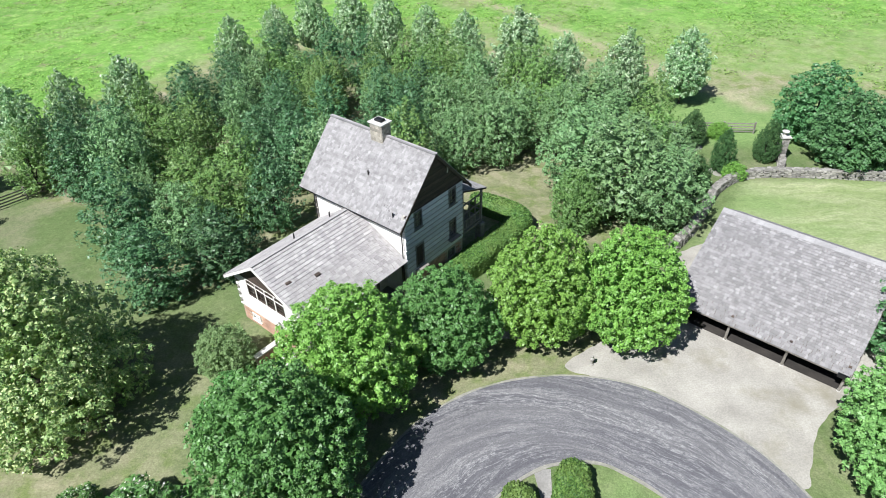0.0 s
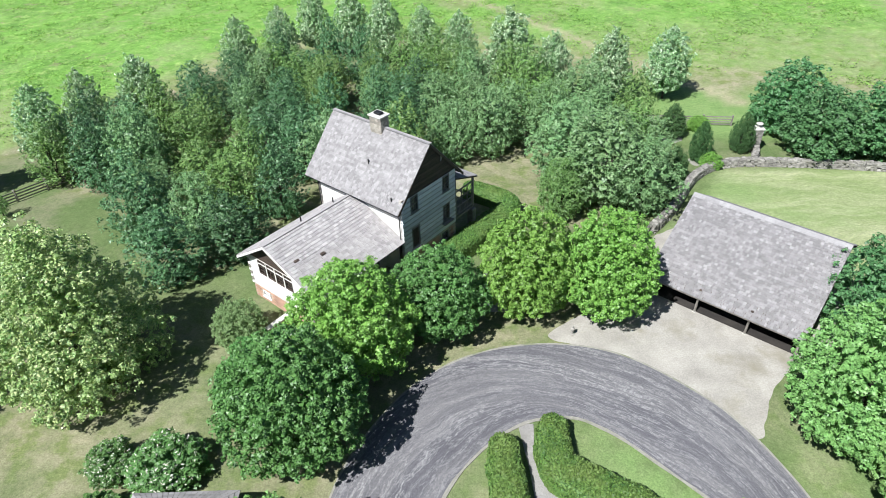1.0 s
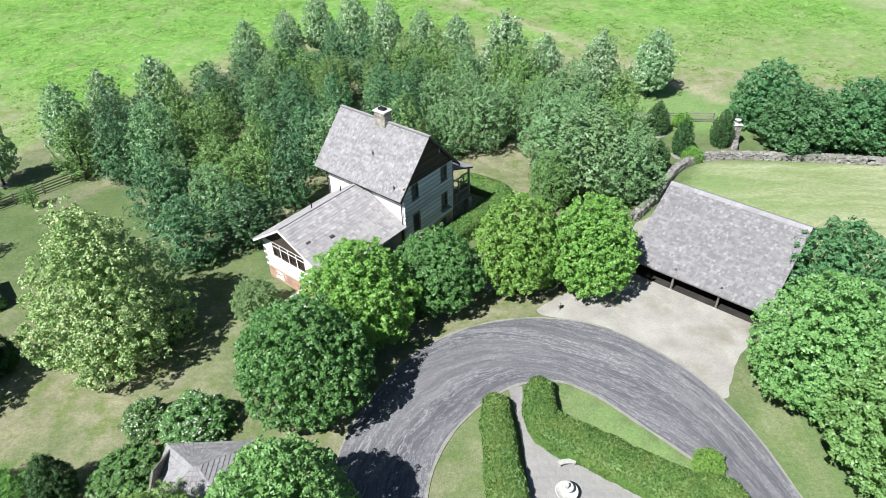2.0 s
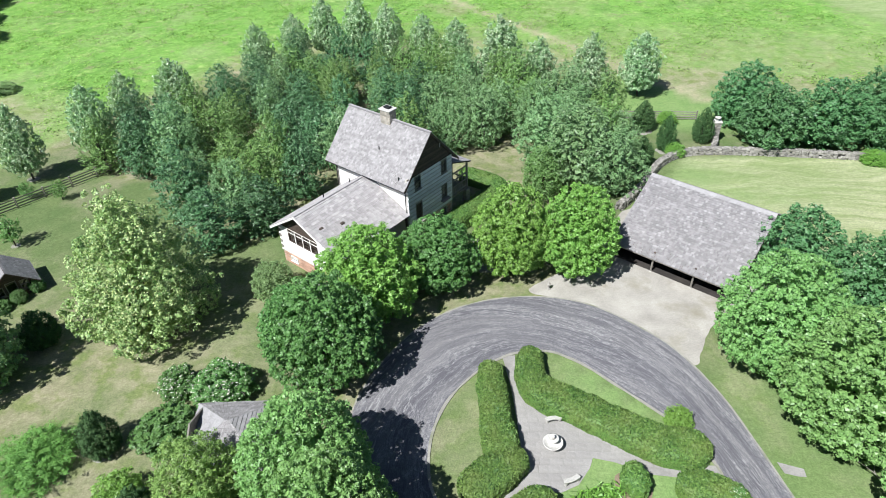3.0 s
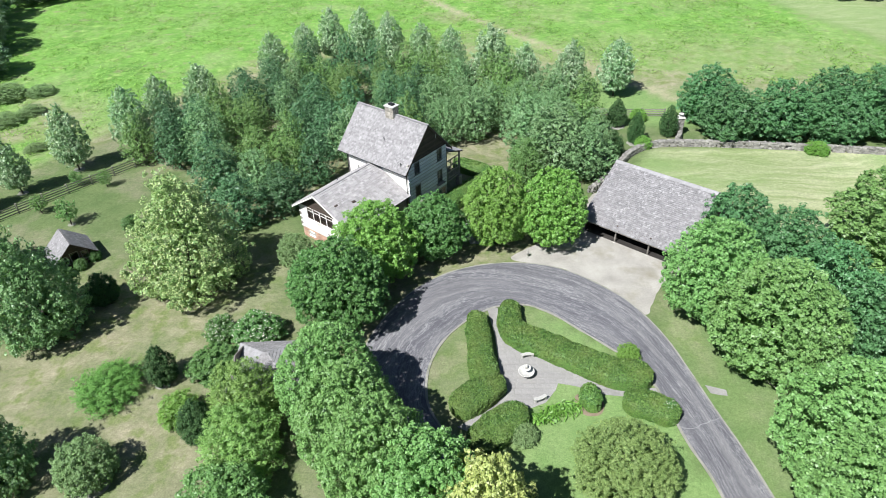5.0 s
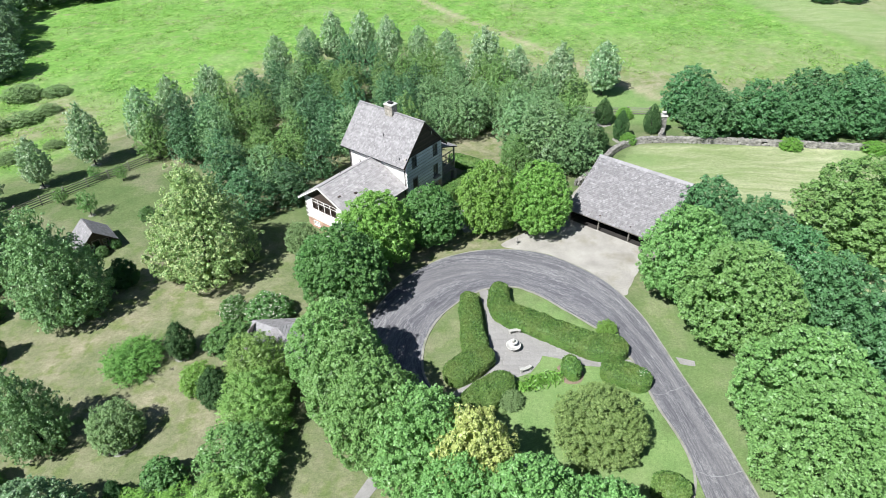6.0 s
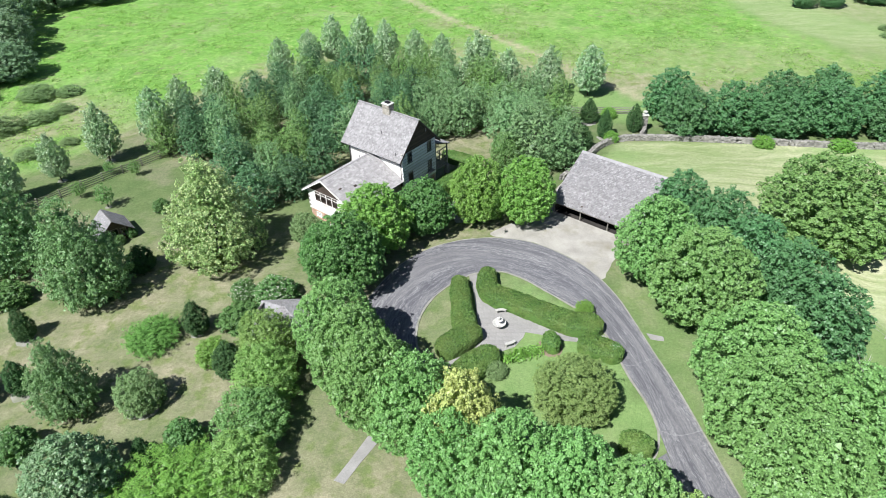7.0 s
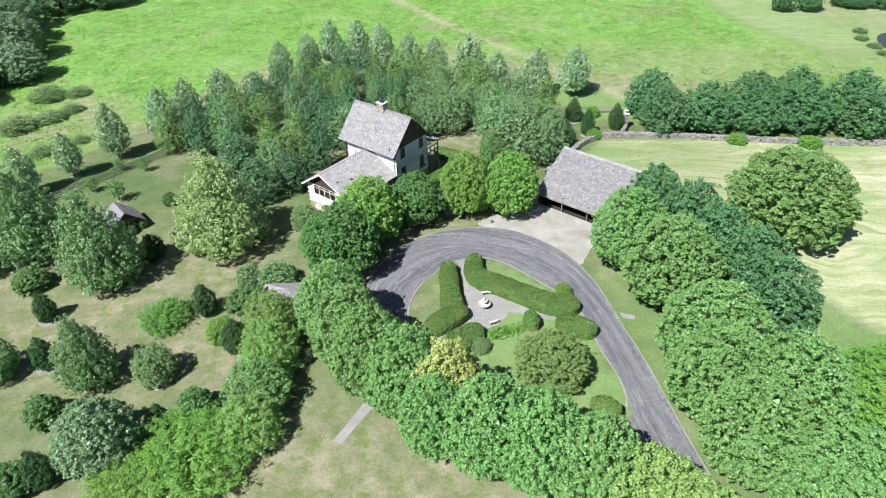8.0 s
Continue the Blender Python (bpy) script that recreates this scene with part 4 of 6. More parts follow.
    for x in (AX0 + 0.02, AX1 - 0.02):
        for k in range(12):
            zz = 2.4 + k * 0.412
            boxed("corner_log", (x - 0.11, Y0 - 0.05 - 0.04 * (k % 2), zz), (x + 0.11, Y0 + 0.02, zz + 0.30), GREYWOOD if x < 0 else LOG, H)
    for y, s in ((Y0 - 0.10, 1), ):
        for x in (AX0 + 0.12, AX1 - 0.15):
            bm = bmesh.new()
            beam(bm, (x, y - 0.10, 2.0), (x, y - 0.10, 6.75), 0.09, sides=8)
            part("downpipe", bm, IRON, H)
    bm = bmesh.new()
    beam(bm, (-5.25, -4.06, 6.62), (5.25, -4.06, 6.60), 0.13, 0.11, sides=6)
    part("gutter", bm, IRON, H)
    # roof
    for nm, s in (("roof_front", -1), ("roof_rear", 1)):
        bm = bmesh.new()
        slab(bm, (-5.29, s * half, eave), (5.29, s * half, eave), (5.29, 0, ridge), (-5.29, 0, ridge), 0.16)
        part(nm, bm, DARKWOOD, H)
        sl = math.hypot(half, ridge - eave)
        shingles(H, (-5.29, s * (half + 0.03), eave - 0.02), (1, 0, 0), (0, -s * half, ridge - eave), 10.58, sl, 0.235, 0.12, 0.30, SHINGLE, rng, (lambda x, r: r < 7 and x > 1.2) if s < 0 else None)
        for x in (-5.29, 5.25):
            bm = bmesh.new()
            slab(bm, (x, s * half, eave - 0.02), (x + 0.045, s * half, eave - 0.02), (x + 0.045, 0, ridge - 0.02), (x, 0, ridge - 0.02), 0.26)
            part("barge_board", bm, DARKWOOD, H)
        boxed("ridge_board", (-5.3, -0.16 if s < 0 else 0.0, ridge + 0.005), (5.3, 0.0 if s < 0 else 0.16, ridge + 0.06), SHINGLE, H)
    # rafters below the gable overhang, a bracket near the top
    bm = bmesh.new()
    beam(bm, (AX1, 1.3, 9.0), (5.2, 1.3, 9.5), 0.09)
    beam(bm, (AX1, 1.3, 9.55), (5.25, 1.3, 9.55), 0.10)
    part("bracket", bm, CHINK, H, "pale bracket under the verge")
    # vents on the roof
    for x, d in ((0.55, 2.15), (4.15, 3.55)):
        bm = bmesh.new()
        zc = ridge - d * pit
        beam(bm, (x, -d, zc - 0.1), (x, -d, zc + 0.38), 0.11, sides=8)
        part("vent_pipe", bm, IRON, H)
    # stone chimney, cap and iron hood
    chim = boxed("chimney", (-0.58, -0.46, 9.6), (0.58, 0.46, 11.98), MORTAR, H, "rough stone chimney stack")
    unit = []
    for k in range(5):
        bm = bmesh.new()
        box(bm, (0, 0, 0), (1, 1, 1))
        for v in bm.verts:
            v.co += Vector((rng.uniform(-0.12, 0.12), 0, rng.uniform(-0.12, 0.12)))
        bmesh.ops.bevel(bm, geom=bm.edges[:], offset=0.12, segments=1, affect="EDGES")
        me = bpy.data.meshes.new("stone")
        bm.to_mesh(me)
        bm.free()
        me.materials.append(CHIMNEYSTONE)
        unit.append(me)
    for side in range(4):
        wdt = 1.16 if side % 2 == 0 else 0.92
        z = 10.0
        while z < 11.8:
            x, hh = -wdt / 2, rng.uniform(0.18, 0.3)
            while x < wdt / 2 - 0.1:
                w = min(rng.uniform(0.2, 0.45), wdt / 2 - x)
                base = {0: (x, -0.50, z), 2: (x, 0.43, z)}.get(side)
                if side % 2 == 0:
                    m = Matrix.LocRotScale(base, None, (w - 0.03, 0.07, hh - 0.03))
                else:
                    m = Matrix.LocRotScale((0.55 if side == 1 else -0.62, x, z), None, (0.07, w - 0.03, hh - 0.03))
                sharing("stone", rng.choice(unit), chim, m)
                x += w
            z += hh
    boxed("chimney_cap", (-0.69, -0.58, 11.98), (0.69, 0.58, 12.09), CAPSTONE, chim, "white cap slab", 0.02)
    hood = boxed("chimney_hood", (-0.36, -0.25, 12.092), (0.36, 0.25, 12.28), IRON, chim, "black iron flue hood", 0.05)
    bm = bmesh.new()
    box(bm, (-0.76, -0.66, 10.24), (0.76, -0.51, 10.42))
    part("flashing", bm, GREYWOOD, chim)
    # two-storey porch on the far side
    FY, RY = Y1, 5.75
    for z0, nm in ((2.55, "porch_floor"),):
        boxed(nm, (0.4, FY, z0 - 0.18), (AX1, RY, z0), GREYWOOD, H)
    bm = bmesh.new()
    slab(bm, (0.1, RY + 0.3, 5.45), (5.25, RY + 0.3, 5.45), (5.25, FY, 6.55), (0.1, FY, 6.55), 0.12)
    part("porch_roof", bm, DARKWOOD, H)
    shingles(H, (0.1, RY + 0.33, 5.44), (1, 0, 0), (0, FY - RY - 0.3, 1.1), 5.15, 3.18, 0.25, 0.15, 0.36, SHINGLE_BARN, rng)
    for x in (0.5, 2.7, AX1 - 0.1):
        boxed("porch_post", (x - 0.08, RY - 0.18, 2.552), (x + 0.08, RY - 0.02, 5.5), GREYWOOD, H)
        bm = bmesh.new()
        box(bm, (x - 0.32, RY - 0.5, -1.2), (x + 0.32, RY + 0.08, 2.37))
        bmesh.ops.bevel(bm, geom=bm.edges[:], offset=0.08, segments=1, affect="EDGES")
        part("stone_pier", bm, STONE, H)
    boxed("porch_post", (AX1 - 0.16, FY + 0.03, 2.552), (AX1, FY + 0.18, 6.3), GREYWOOD, H)
    for zz in (3.45, 2.72):
        boxed("porch_rail", (AX1 - 0.14, FY + 0.19, zz), (AX1 - 0.04, RY - 0.19, zz + 0.08), GREYWOOD, H)
        boxed("porch_rail", (0.6, RY - 0.15, zz), (AX1 - 0.2, RY - 0.05, zz + 0.08), GREYWOOD, H)
    for i in range(13):
        y = FY + 0.3 + i * 0.17
        boxed("baluster", (AX1 - 0.11, y, 2.8), (AX1 - 0.07, y + 0.045, 3.45), GREYWOOD, H)
    for zz in (5.0, 4.2):
        boxed("porch_beam", (AX1 - 0.14, FY + 0.19, zz), (AX1 - 0.05, RY - 0.19, zz + 0.10), GREYWOOD, H)
    for y in (FY + 0.95, FY + 1.75):
        boxed("porch_stud", (AX1 - 0.13, y, 3.53), (AX1 - 0.05, y + 0.09, 4.98), GREYWOOD, H)

    # wing with the long low roof
    WX0, WX1, WY0, WY1 = -3.35, 3.0, -12.2, -3.5
    rx, rz, lx, lz, ex2, ez = -0.1, 6.55, -3.95, 4.0, 5.25, 3.98
    fr_holes = [(-2.15 + i * 1.03, -2.15 + i * 1.03 + 0.98, 2.78, 4.12) for i in range(4)]
    cellar = (-2.3, -1.4, 0.45, 1.05)
    bm = bmesh.new()
    wall_boxes(bm, WX0, WX1, 1.25, 4.2, WY0, WY0 + 0.2, fr_holes, "y")
    part("wing_front_wall", bm, WHITE, H, "white painted boards")
    bm = bmesh.new()
    prism(bm, [(WX0, 4.2), (WX1, 4.2), (WX1, 4.85), (rx, rz - 0.3), (WX0, 4.28)], "y", WY0 + 0.002, WY0 + 0.2)
    part("wing_gable", bm, DARKWOOD, H, "dark boarded gable of the wing")
    bm = bmesh.new()
    wall_boxes(bm, WX0, WX1, -0.3, 1.248, WY0 - 0.01, WY0 + 0.2, [cellar], "y")
    part("wing_base", bm, MORTAR, H)
    bricks(H, ("y", WY0 - 0.01), WX0, WX1, 0.0, 1.25, [cellar], rng, 110)
    window(H, Matrix.Translation((-1.85, WY0, 0.45)), 0.9, 0.6, 2, 2, WHITE)
    for h in fr_holes:
        window(H, Matrix.Translation(((h[0] + h[1]) / 2, WY0 + 0.05, h[2])), 0.98, 1.34, 3, 4, DARKWOOD, sill=False)
        boxed("transom", (h[0] + 0.02, WY0 - 0.03, 3.76), (h[1] - 0.02, WY0 - 0.02 + 0.03, 3.83), WHITE, H)
    for i in range(5):
        boxed("window_post", (-2.225 + i * 1.03, WY0 - 0.05, 2.77), (-2.125 + i * 1.03, WY0 - 0.022, 4.14), WHITE, H)
    boxed("window_ledge", (WX0 + 0.9, WY0 - 0.14, 2.66), (2.2, WY0 - 0.002, 2.76), WHITE, H)
    boxed("wing_side_wall_far", (WX0, WY0 + 0.2, -0.5), (WX0 + 0.2, WY1, 4.3), WHITE, H)
    boxed("wing_side_wall_near", (WX1 - 0.2, WY0 + 0.2, -0.5), (WX1, WY1, 4.95), WHITE, H)
    boxed("wing_partition", (WX0 + 0.2, WY0 + 1.6, 1.2), (WX1 - 0.2, WY0 + 1.7, 4.1), DARKWOOD, H)
    boxed("wing_floor", (WX0 + 0.2, WY0 + 0.2, 1.0), (WX1 - 0.2, WY1, 1.2), DARKWOOD, H)
    for x in (WX0, WX1):
        for k in range(9):
            boxed("corner_block", (x - 0.13, WY0 - 0.07, 1.3 + k * 0.31), (x + 0.13, WY0 - 0.005, 1.3 + k * 0.31 + 0.16), GREYWOOD if k % 2 else WHITE, H)
    yb, yf = -3.55, -12.76
    for nm, x, z in (("wing_roof_far", lx, lz), ("wing_roof_near", ex2, ez)):
        bm = bmesh.new()
        slab(bm, (x, yf, z), (x, yb, z), (rx, yb, rz), (rx, yf, rz), 0.14)
        part(nm, bm, DARKWOOD, H)
        run = abs(x - rx)
        s = 1 if x > rx else -1
        sl = math.hypot(run, rz - z)
        o = (x + s * 0.03, yf, z - 0.015)
        shingles(H, o, (0, 1, 0), (-s * run, 0, rz - z), yb - yf, sl, 0.27, 0.2, 0.5, SHINGLE_WING, rng, (lambda xx, r: r < 12 and xx > 0.5) if s > 0 else None)
        bm = bmesh.new()
        slab(bm, (x, yf - 0.045, z - 0.01), (rx, yf - 0.045, rz - 0.01), (rx, yf, rz - 0.01), (x, yf, z - 0.01), 0.22)
        part("verge_board", bm, WHITE, H, "white verge board")
    boxed("wing_ridge_board", (rx - 0.13, yf, rz + 0.012), (rx + 0.13, yb + 0.1, rz + 0.06), SHINGLE_WING, H)
    for x, y in ((2.6, -9.6), (2.0, -11.6)):
        z = rz - (x - rx) / (ex2 - rx) * (rz - ez)
        boxed("missing_shingle_patch", (x - 0.17, y - 0.2, z - 0.05), (x + 0.17, y + 0.2, z + 0.075), DARKWOOD, H, "dark gap where shingles slipped")
    for x, y in ((-0.7, -8.6), (-1.0, -5.0)):
        bm = bmesh.new()
        z = rz - (rx - x) / (rx - lx) * (rz - lz)
        beam(bm, (x, y, z - 0.1), (x, y, z + 0.5), 0.11, sides=8)
        part("vent_pipe", bm, IRON, H)
    for y in (-12.1, -9.3, -6.4, -3.8):
        boxed("veranda_post", (4.85, y, -0.3), (5.0, y + 0.15, 3.98), DARKWOOD, H)
    boxed("veranda_beam", (4.83, -12.2, 3.72), (5.02, -3.7, 3.92), DARKWOOD, H)
    boxed("veranda_deck", (WX1, -12.1, 0.35), (5.0, -3.6, 0.5), GREYWOOD, H)
    bm = bmesh.new()
    beam(bm, (1.2, WY0 - 0.14, 1.75), (1.2, WY0 - 0.14, 0.3), 0.1, sides=8)
    beam(bm, (1.2, WY0 - 0.14, 1.75), (0.95, WY0 - 0.1, 1.9), 0.1, sides=8)
    part("wall_pipe", bm, GREYWOOD, H)


build_house()
_h = pose(-6.836, 41.874, 0, 0, 0, math.degrees(-0.6308))


def build_terrace_wall():
    rng = random.Random(5)
    W = thing("garden_wall", "low brick garden wall with pale coping beside the wing", "wall", _h @ Matrix.Translation((1.45, -12.4, 0)))
    boxed("wall_core", (-0.15, -2.5, -0.2), (0.15, -0.01, 0.9), MORTAR, W)
    bricks(W, ("x", 0.15), -2.48, -0.05, 0.02, 0.9, [], rng, 40)
    boxed("coping", (-0.22, -2.58, 0.902), (0.22, 0.0, 0.99), PALESTONE, W, "pale stone coping", 0.02)
    T = thing("garden_table", "round white garden table beside the brick wall", "table", _h @ Matrix.Translation((3.0, -13.6, 0.0)))
    bm = bmesh.new()
    lathe(bm, [(0.62, 0.70), (0.66, 0.72), (0.66, 0.75), (0.62, 0.76)], 24)
    part("tabletop", bm, CAPSTONE, T)
    bm = bmesh.new()
    lathe(bm, [(0.3, -0.02), (0.28, 0.05), (0.07, 0.1), (0.07, 0.69)], 14)
    part("pedestal", bm, CAPSTONE, T)


build_terrace_wall()


def build_barn():
    rng = random.Random(3)
    Bn = thing("open_barn", "open-fronted cart barn with weathered grey shingle roof", "barn", pose(23.17, 36.89, -0.2, 0, 0, math.degrees(-0.6532)))
    L, ridge, eave, half, rear = 5.85, 6.02, 1.92, 7.1, 5.2
    pit = (ridge - eave) / half
    rz = ridge - rear * pit
    for nm, y, z in (("roof_front", -half, eave), ("roof_rear", rear, rz)):
        bm = bmesh.new()
        slab(bm, (-L, y, z), (L, y, z), (L, 0, ridge), (-L, 0, ridge), 0.12)
        part(nm, bm, DARKWOOD, Bn)
        s = -1 if y < 0 else 1
        shingles(Bn, (-L, y + s * 0.03, z - 0.015), (1, 0, 0), (0, -y, ridge - z), 2 * L, math.hypot(y, ridge - z), 0.225, 0.12, 0.30, SHINGLE_BARN, rng, (lambda x, r: r < 9) if s < 0 else None)
    x = -L
    while x < L:
        w = rng.uniform(0.8, 1.6)
        bm = bmesh.new()
        for s in (-1, 1):
            slab(bm, (x, 0, ridge + 0.075), (min(L, x + w) - 0.01, 0, ridge + 0.075), (min(L, x + w) - 0.01, s * 0.34, ridge + 0.075 - 0.34 * pit), (x, s * 0.34, ridge + 0.075 - 0.34 * pit), 0.03)
        part("ridge_board", bm, RIDGE_BOARD, Bn)
        x += w
    for x in (-L, L - 0.05):
        bm = bmesh.new()
        slab(bm, (x, -half, eave - 0.01), (x + 0.05, -half, eave - 0.01), (x + 0.05, 0, ridge - 0.01), (x, 0, ridge - 0.01), 0.22)
        slab(bm, (x, rear, rz - 0.01), (x + 0.05, rear, rz - 0.01), (x + 0.05, 0, ridge - 0.01), (x, 0, ridge - 0.01), 0.22)
        part("barge_board", bm, GREYWOOD, Bn)
    boxed("eave_board", (-L, -half - 0.03, eave - 0.17), (L, -half + 0.01, eave - 0.03), GREYWOOD, Bn)
    # posts on stone feet, plates and tie beams
    for x in (-5.55, -1.75, 2.05, 5.55):
        for y, top in ((-6.78, eave), (-2.2, 4.5), (2.2, 4.4)):
            bm = bmesh.new()
            beam(bm, (x, y, 0.28), (x + 0.03, y, top + 0.02), 0.19, taper=0.85, sides=7)
            part("post", bm, GREYWOOD, Bn)
            bm = bmesh.new()
            box(bm, (x - 0.17, y - 0.17, -0.15), (x + 0.17, y + 0.17, 0.28))
            bmesh.ops.bevel(bm, geom=bm.edges[:], offset=0.06, segments=2, affect="EDGES")
            part("post_foot", bm, PALESTONE, Bn, "pale stone foot of a post")
    boxed("plate_beam", (-5.75, -6.88, eave - 0.06), (5.75, -6.68, eave + 0.10), GREYWOOD, Bn)
    for x in (-5.55, -1.75, 2.05, 5.55):
        boxed("tie_beam", (x - 0.09, -6.66, 2.12), (x + 0.09, rear - 0.4, 2.3), DARKWOOD, Bn)
    # boarded back and sides
    x = -L + 0.3
    while x < L - 0.3:
        w = rng.uniform(0.2, 0.3)
        boxed("board", (x, rear - 0.35, 0), (min(x + w, L - 0.3) - 0.012, rear - 0.31, rz + 0.12), DARKWOOD, Bn)
        x += w
    for sx in (-L + 0.28, L - 0.30):
        y = -6.5
        while y < rear - 0.4:
            w = rng.uniform(0.22, 0.3)
            top = min(ridge - 0.2 + y * pit if y < 0 else ridge - 0.2 - (y + w) * pit, 9)
            boxed("board", (sx, y, 0), (sx + 0.035, y + w - 0.012, top), DARKWOOD, Bn)
            y += w
    # floor from the posts inward, coloured dark to stand in for shade
    boxed("earth_floor", (-L + 0.35, -6.72, 0.15), (L - 0.35, rear - 0.4, 0.245), SHADED_EARTH, Bn, "trodden earth floor with the shade under the roof put into its colour")
    # lead box at the end of the eave
    boxed("gutter_box", (L - 0.75, -half - 0.22, eave - 0.2), (L - 0.1, -half - 0.035, eave + 0.04), IRON, Bn, "grey metal gutter head")


build_barn()


def small_house(name, label, category, m, length, width, wall, ridge, over, wall_mat, seed, front_glazed=True, hip=0.0):
    """A small gabled outbuilding; ridge along local x, front gable at +x."""
    rng = random.Random(seed)
    S = thing(name, label, category, m)
    l, w = length / 2, width / 2
    pit = (ridge - wall) / w
    for nm, a, b in (("side_wall", -w, -w + 0.12), ("side_wall", w - 0.12, w)):
        boxed(nm, (-l, a, -0.2), (l, b, wall), wall_mat, S)
    for x0 in (-l, l - 0.12):
        bm = bmesh.new()
        if x0 > 0 and front_glazed:
            wall_boxes(bm, -w + 0.12, w - 0.12, -0.2, wall, x0, x0 + 0.12, [(-0.45, 0.45, 0.0, 1.9), (-w + 0.3, -0.65, 0.7, 1.7), (0.65, w - 0.3, 0.7, 1.7)], "x")
        else:
            box(bm, (x0, -w + 0.12, -0.2), (x0 + 0.12, w - 0.12, wall))
        prism(bm, [(-w + 0.12, wall + 0.002), (w - 0.12, wall + 0.002), (0, ridge - 0.22)], "x", x0, x0 + 0.12)
        part("gable_wall", bm, wall_mat, S)
    if front_glazed:
        door = part("door", bmesh_frame(0.9, 1.9, 0.09, -0.05, 0.08), GREYWOOD, S)
        door.matrix_basis = Matrix.Translation((l - 0.04, 0, 0)) @ pose(0, 0, 0, 0, 0, 90)
        boxed("pane", (-0.36, 0.02, 0.1), (0.36, 0.03, 1.8), GLASS, door)
        for s in (-1, 1):
            ww = w - 0.3 - 0.65
            window(S, Matrix.Translation((l - 0.04, s * (0.65 + ww / 2), 0.7)) @ pose(0, 0, 0, 0, 0, 90), ww, 1.0, 2, 2, GREYWOOD)
    for s in (-1, 1):
        bm = bmesh.new()
        ez = wall - over * pit
        slab(bm, (-l - over, s * (w + over), ez), (l + over, s * (w + over), ez), (l + over - hip, 0, ridge), (-l - over + hip, 0, ridge), 0.09)
        part("roof_board", bm, DARKWOOD, S)
        shingles(S, (-l - over, s * (w + over + 0.02), ez - 0.01), (1, 0, 0), (0, -s * (w + over), ridge - ez), length + 2 * over, math.hypot(w + over, ridge - ez), 0.22, 0.14, 0.3, SHINGLE_BARN if not hip else SHINGLE, rng) if not hip else None
        if hip:
            bm = bmesh.new()
            n = 12
            for k in range(n):
                t0, t1 = k / n, (k + 1) / n
                for j in range(18):
                    u0, u1 = j / 18, (j + 1) / 18
                    def at(u, t, lift):
                        x0, x1 = -l - over + hip * t, l + over - hip * t
                        return (x0 + (x1 - x0) * u, s * (w + over) * (1 - t), ez + (ridge - ez) * t + lift)
                    vs = [bm.verts.new(at(u0 + 0.002, t0, 0.055)), bm.verts.new(at(u1 - 0.002, t0, 0.055)), bm.verts.new(at(u1 - 0.002, t1, 0.02)), bm.verts.new(at(u0 + 0.002, t1, 0.02))]
                    lo = [bm.verts.new(at(u0 + 0.002, t0, 0.0)), bm.verts.new(at(u1 - 0.002, t0, 0.0))]
                    bm.faces.new(vs)
                    bm.faces.new((vs[1], vs[0], lo[0], lo[1]))
            ob = part("shingle_cover", bm, SHINGLE, S)
            tagged(ob, kind="stuff")
    if hip:
        for s in (-1, 1):
            bm = bmesh.new()
            ez = wall - over * pit
            n = 12
            for k in range(n):
                t0, t1 = k / n, (k + 1) / n
                m_ = max(1, int(12 * (1 - t0)))
                for j in range(m_):
                    u0, u1 = j / m_, (j + 1) / m_
                    def at2(u, t, lift):
                        hw = (w + over) * (1 - t)
                        return (s * (l + over - hip * t), -hw + 2 * hw * u, ez + (ridge - ez) * t + lift)
                    vs = [bm.verts.new(at2(u0 + 0.002, t0, 0.055)), bm.verts.new(at2(u1 - 0.002, t0, 0.055)), bm.verts.new(at2(u1 - 0.002, t1, 0.02)), bm.verts.new(at2(u0 + 0.002, t1, 0.02))]
                    bm.faces.new(vs)
            tagged(part("hip_cover", bm, RIDGE_BOARD, S, "bleached hip shingles"), kind="stuff")
    return S


small_house("garden_shed", "small dark timber garden shed with grey shingle roof", "shed", pose(-41.1, 29.0, 0.0, 0, 0, -46), 3.0, 3.4, 1.7, 3.2, 0.5, DARKWOOD, 21)
small_house("pump_house", "low outbuilding with hipped grey shingle roof among shrubs", "outbuilding", pose(-14.8, 12.1, 0.0, 0, 0, 4), 5.2, 5.0, 2.1, 3.5, 0.4, GREYWOOD, 22, False, 2.85)

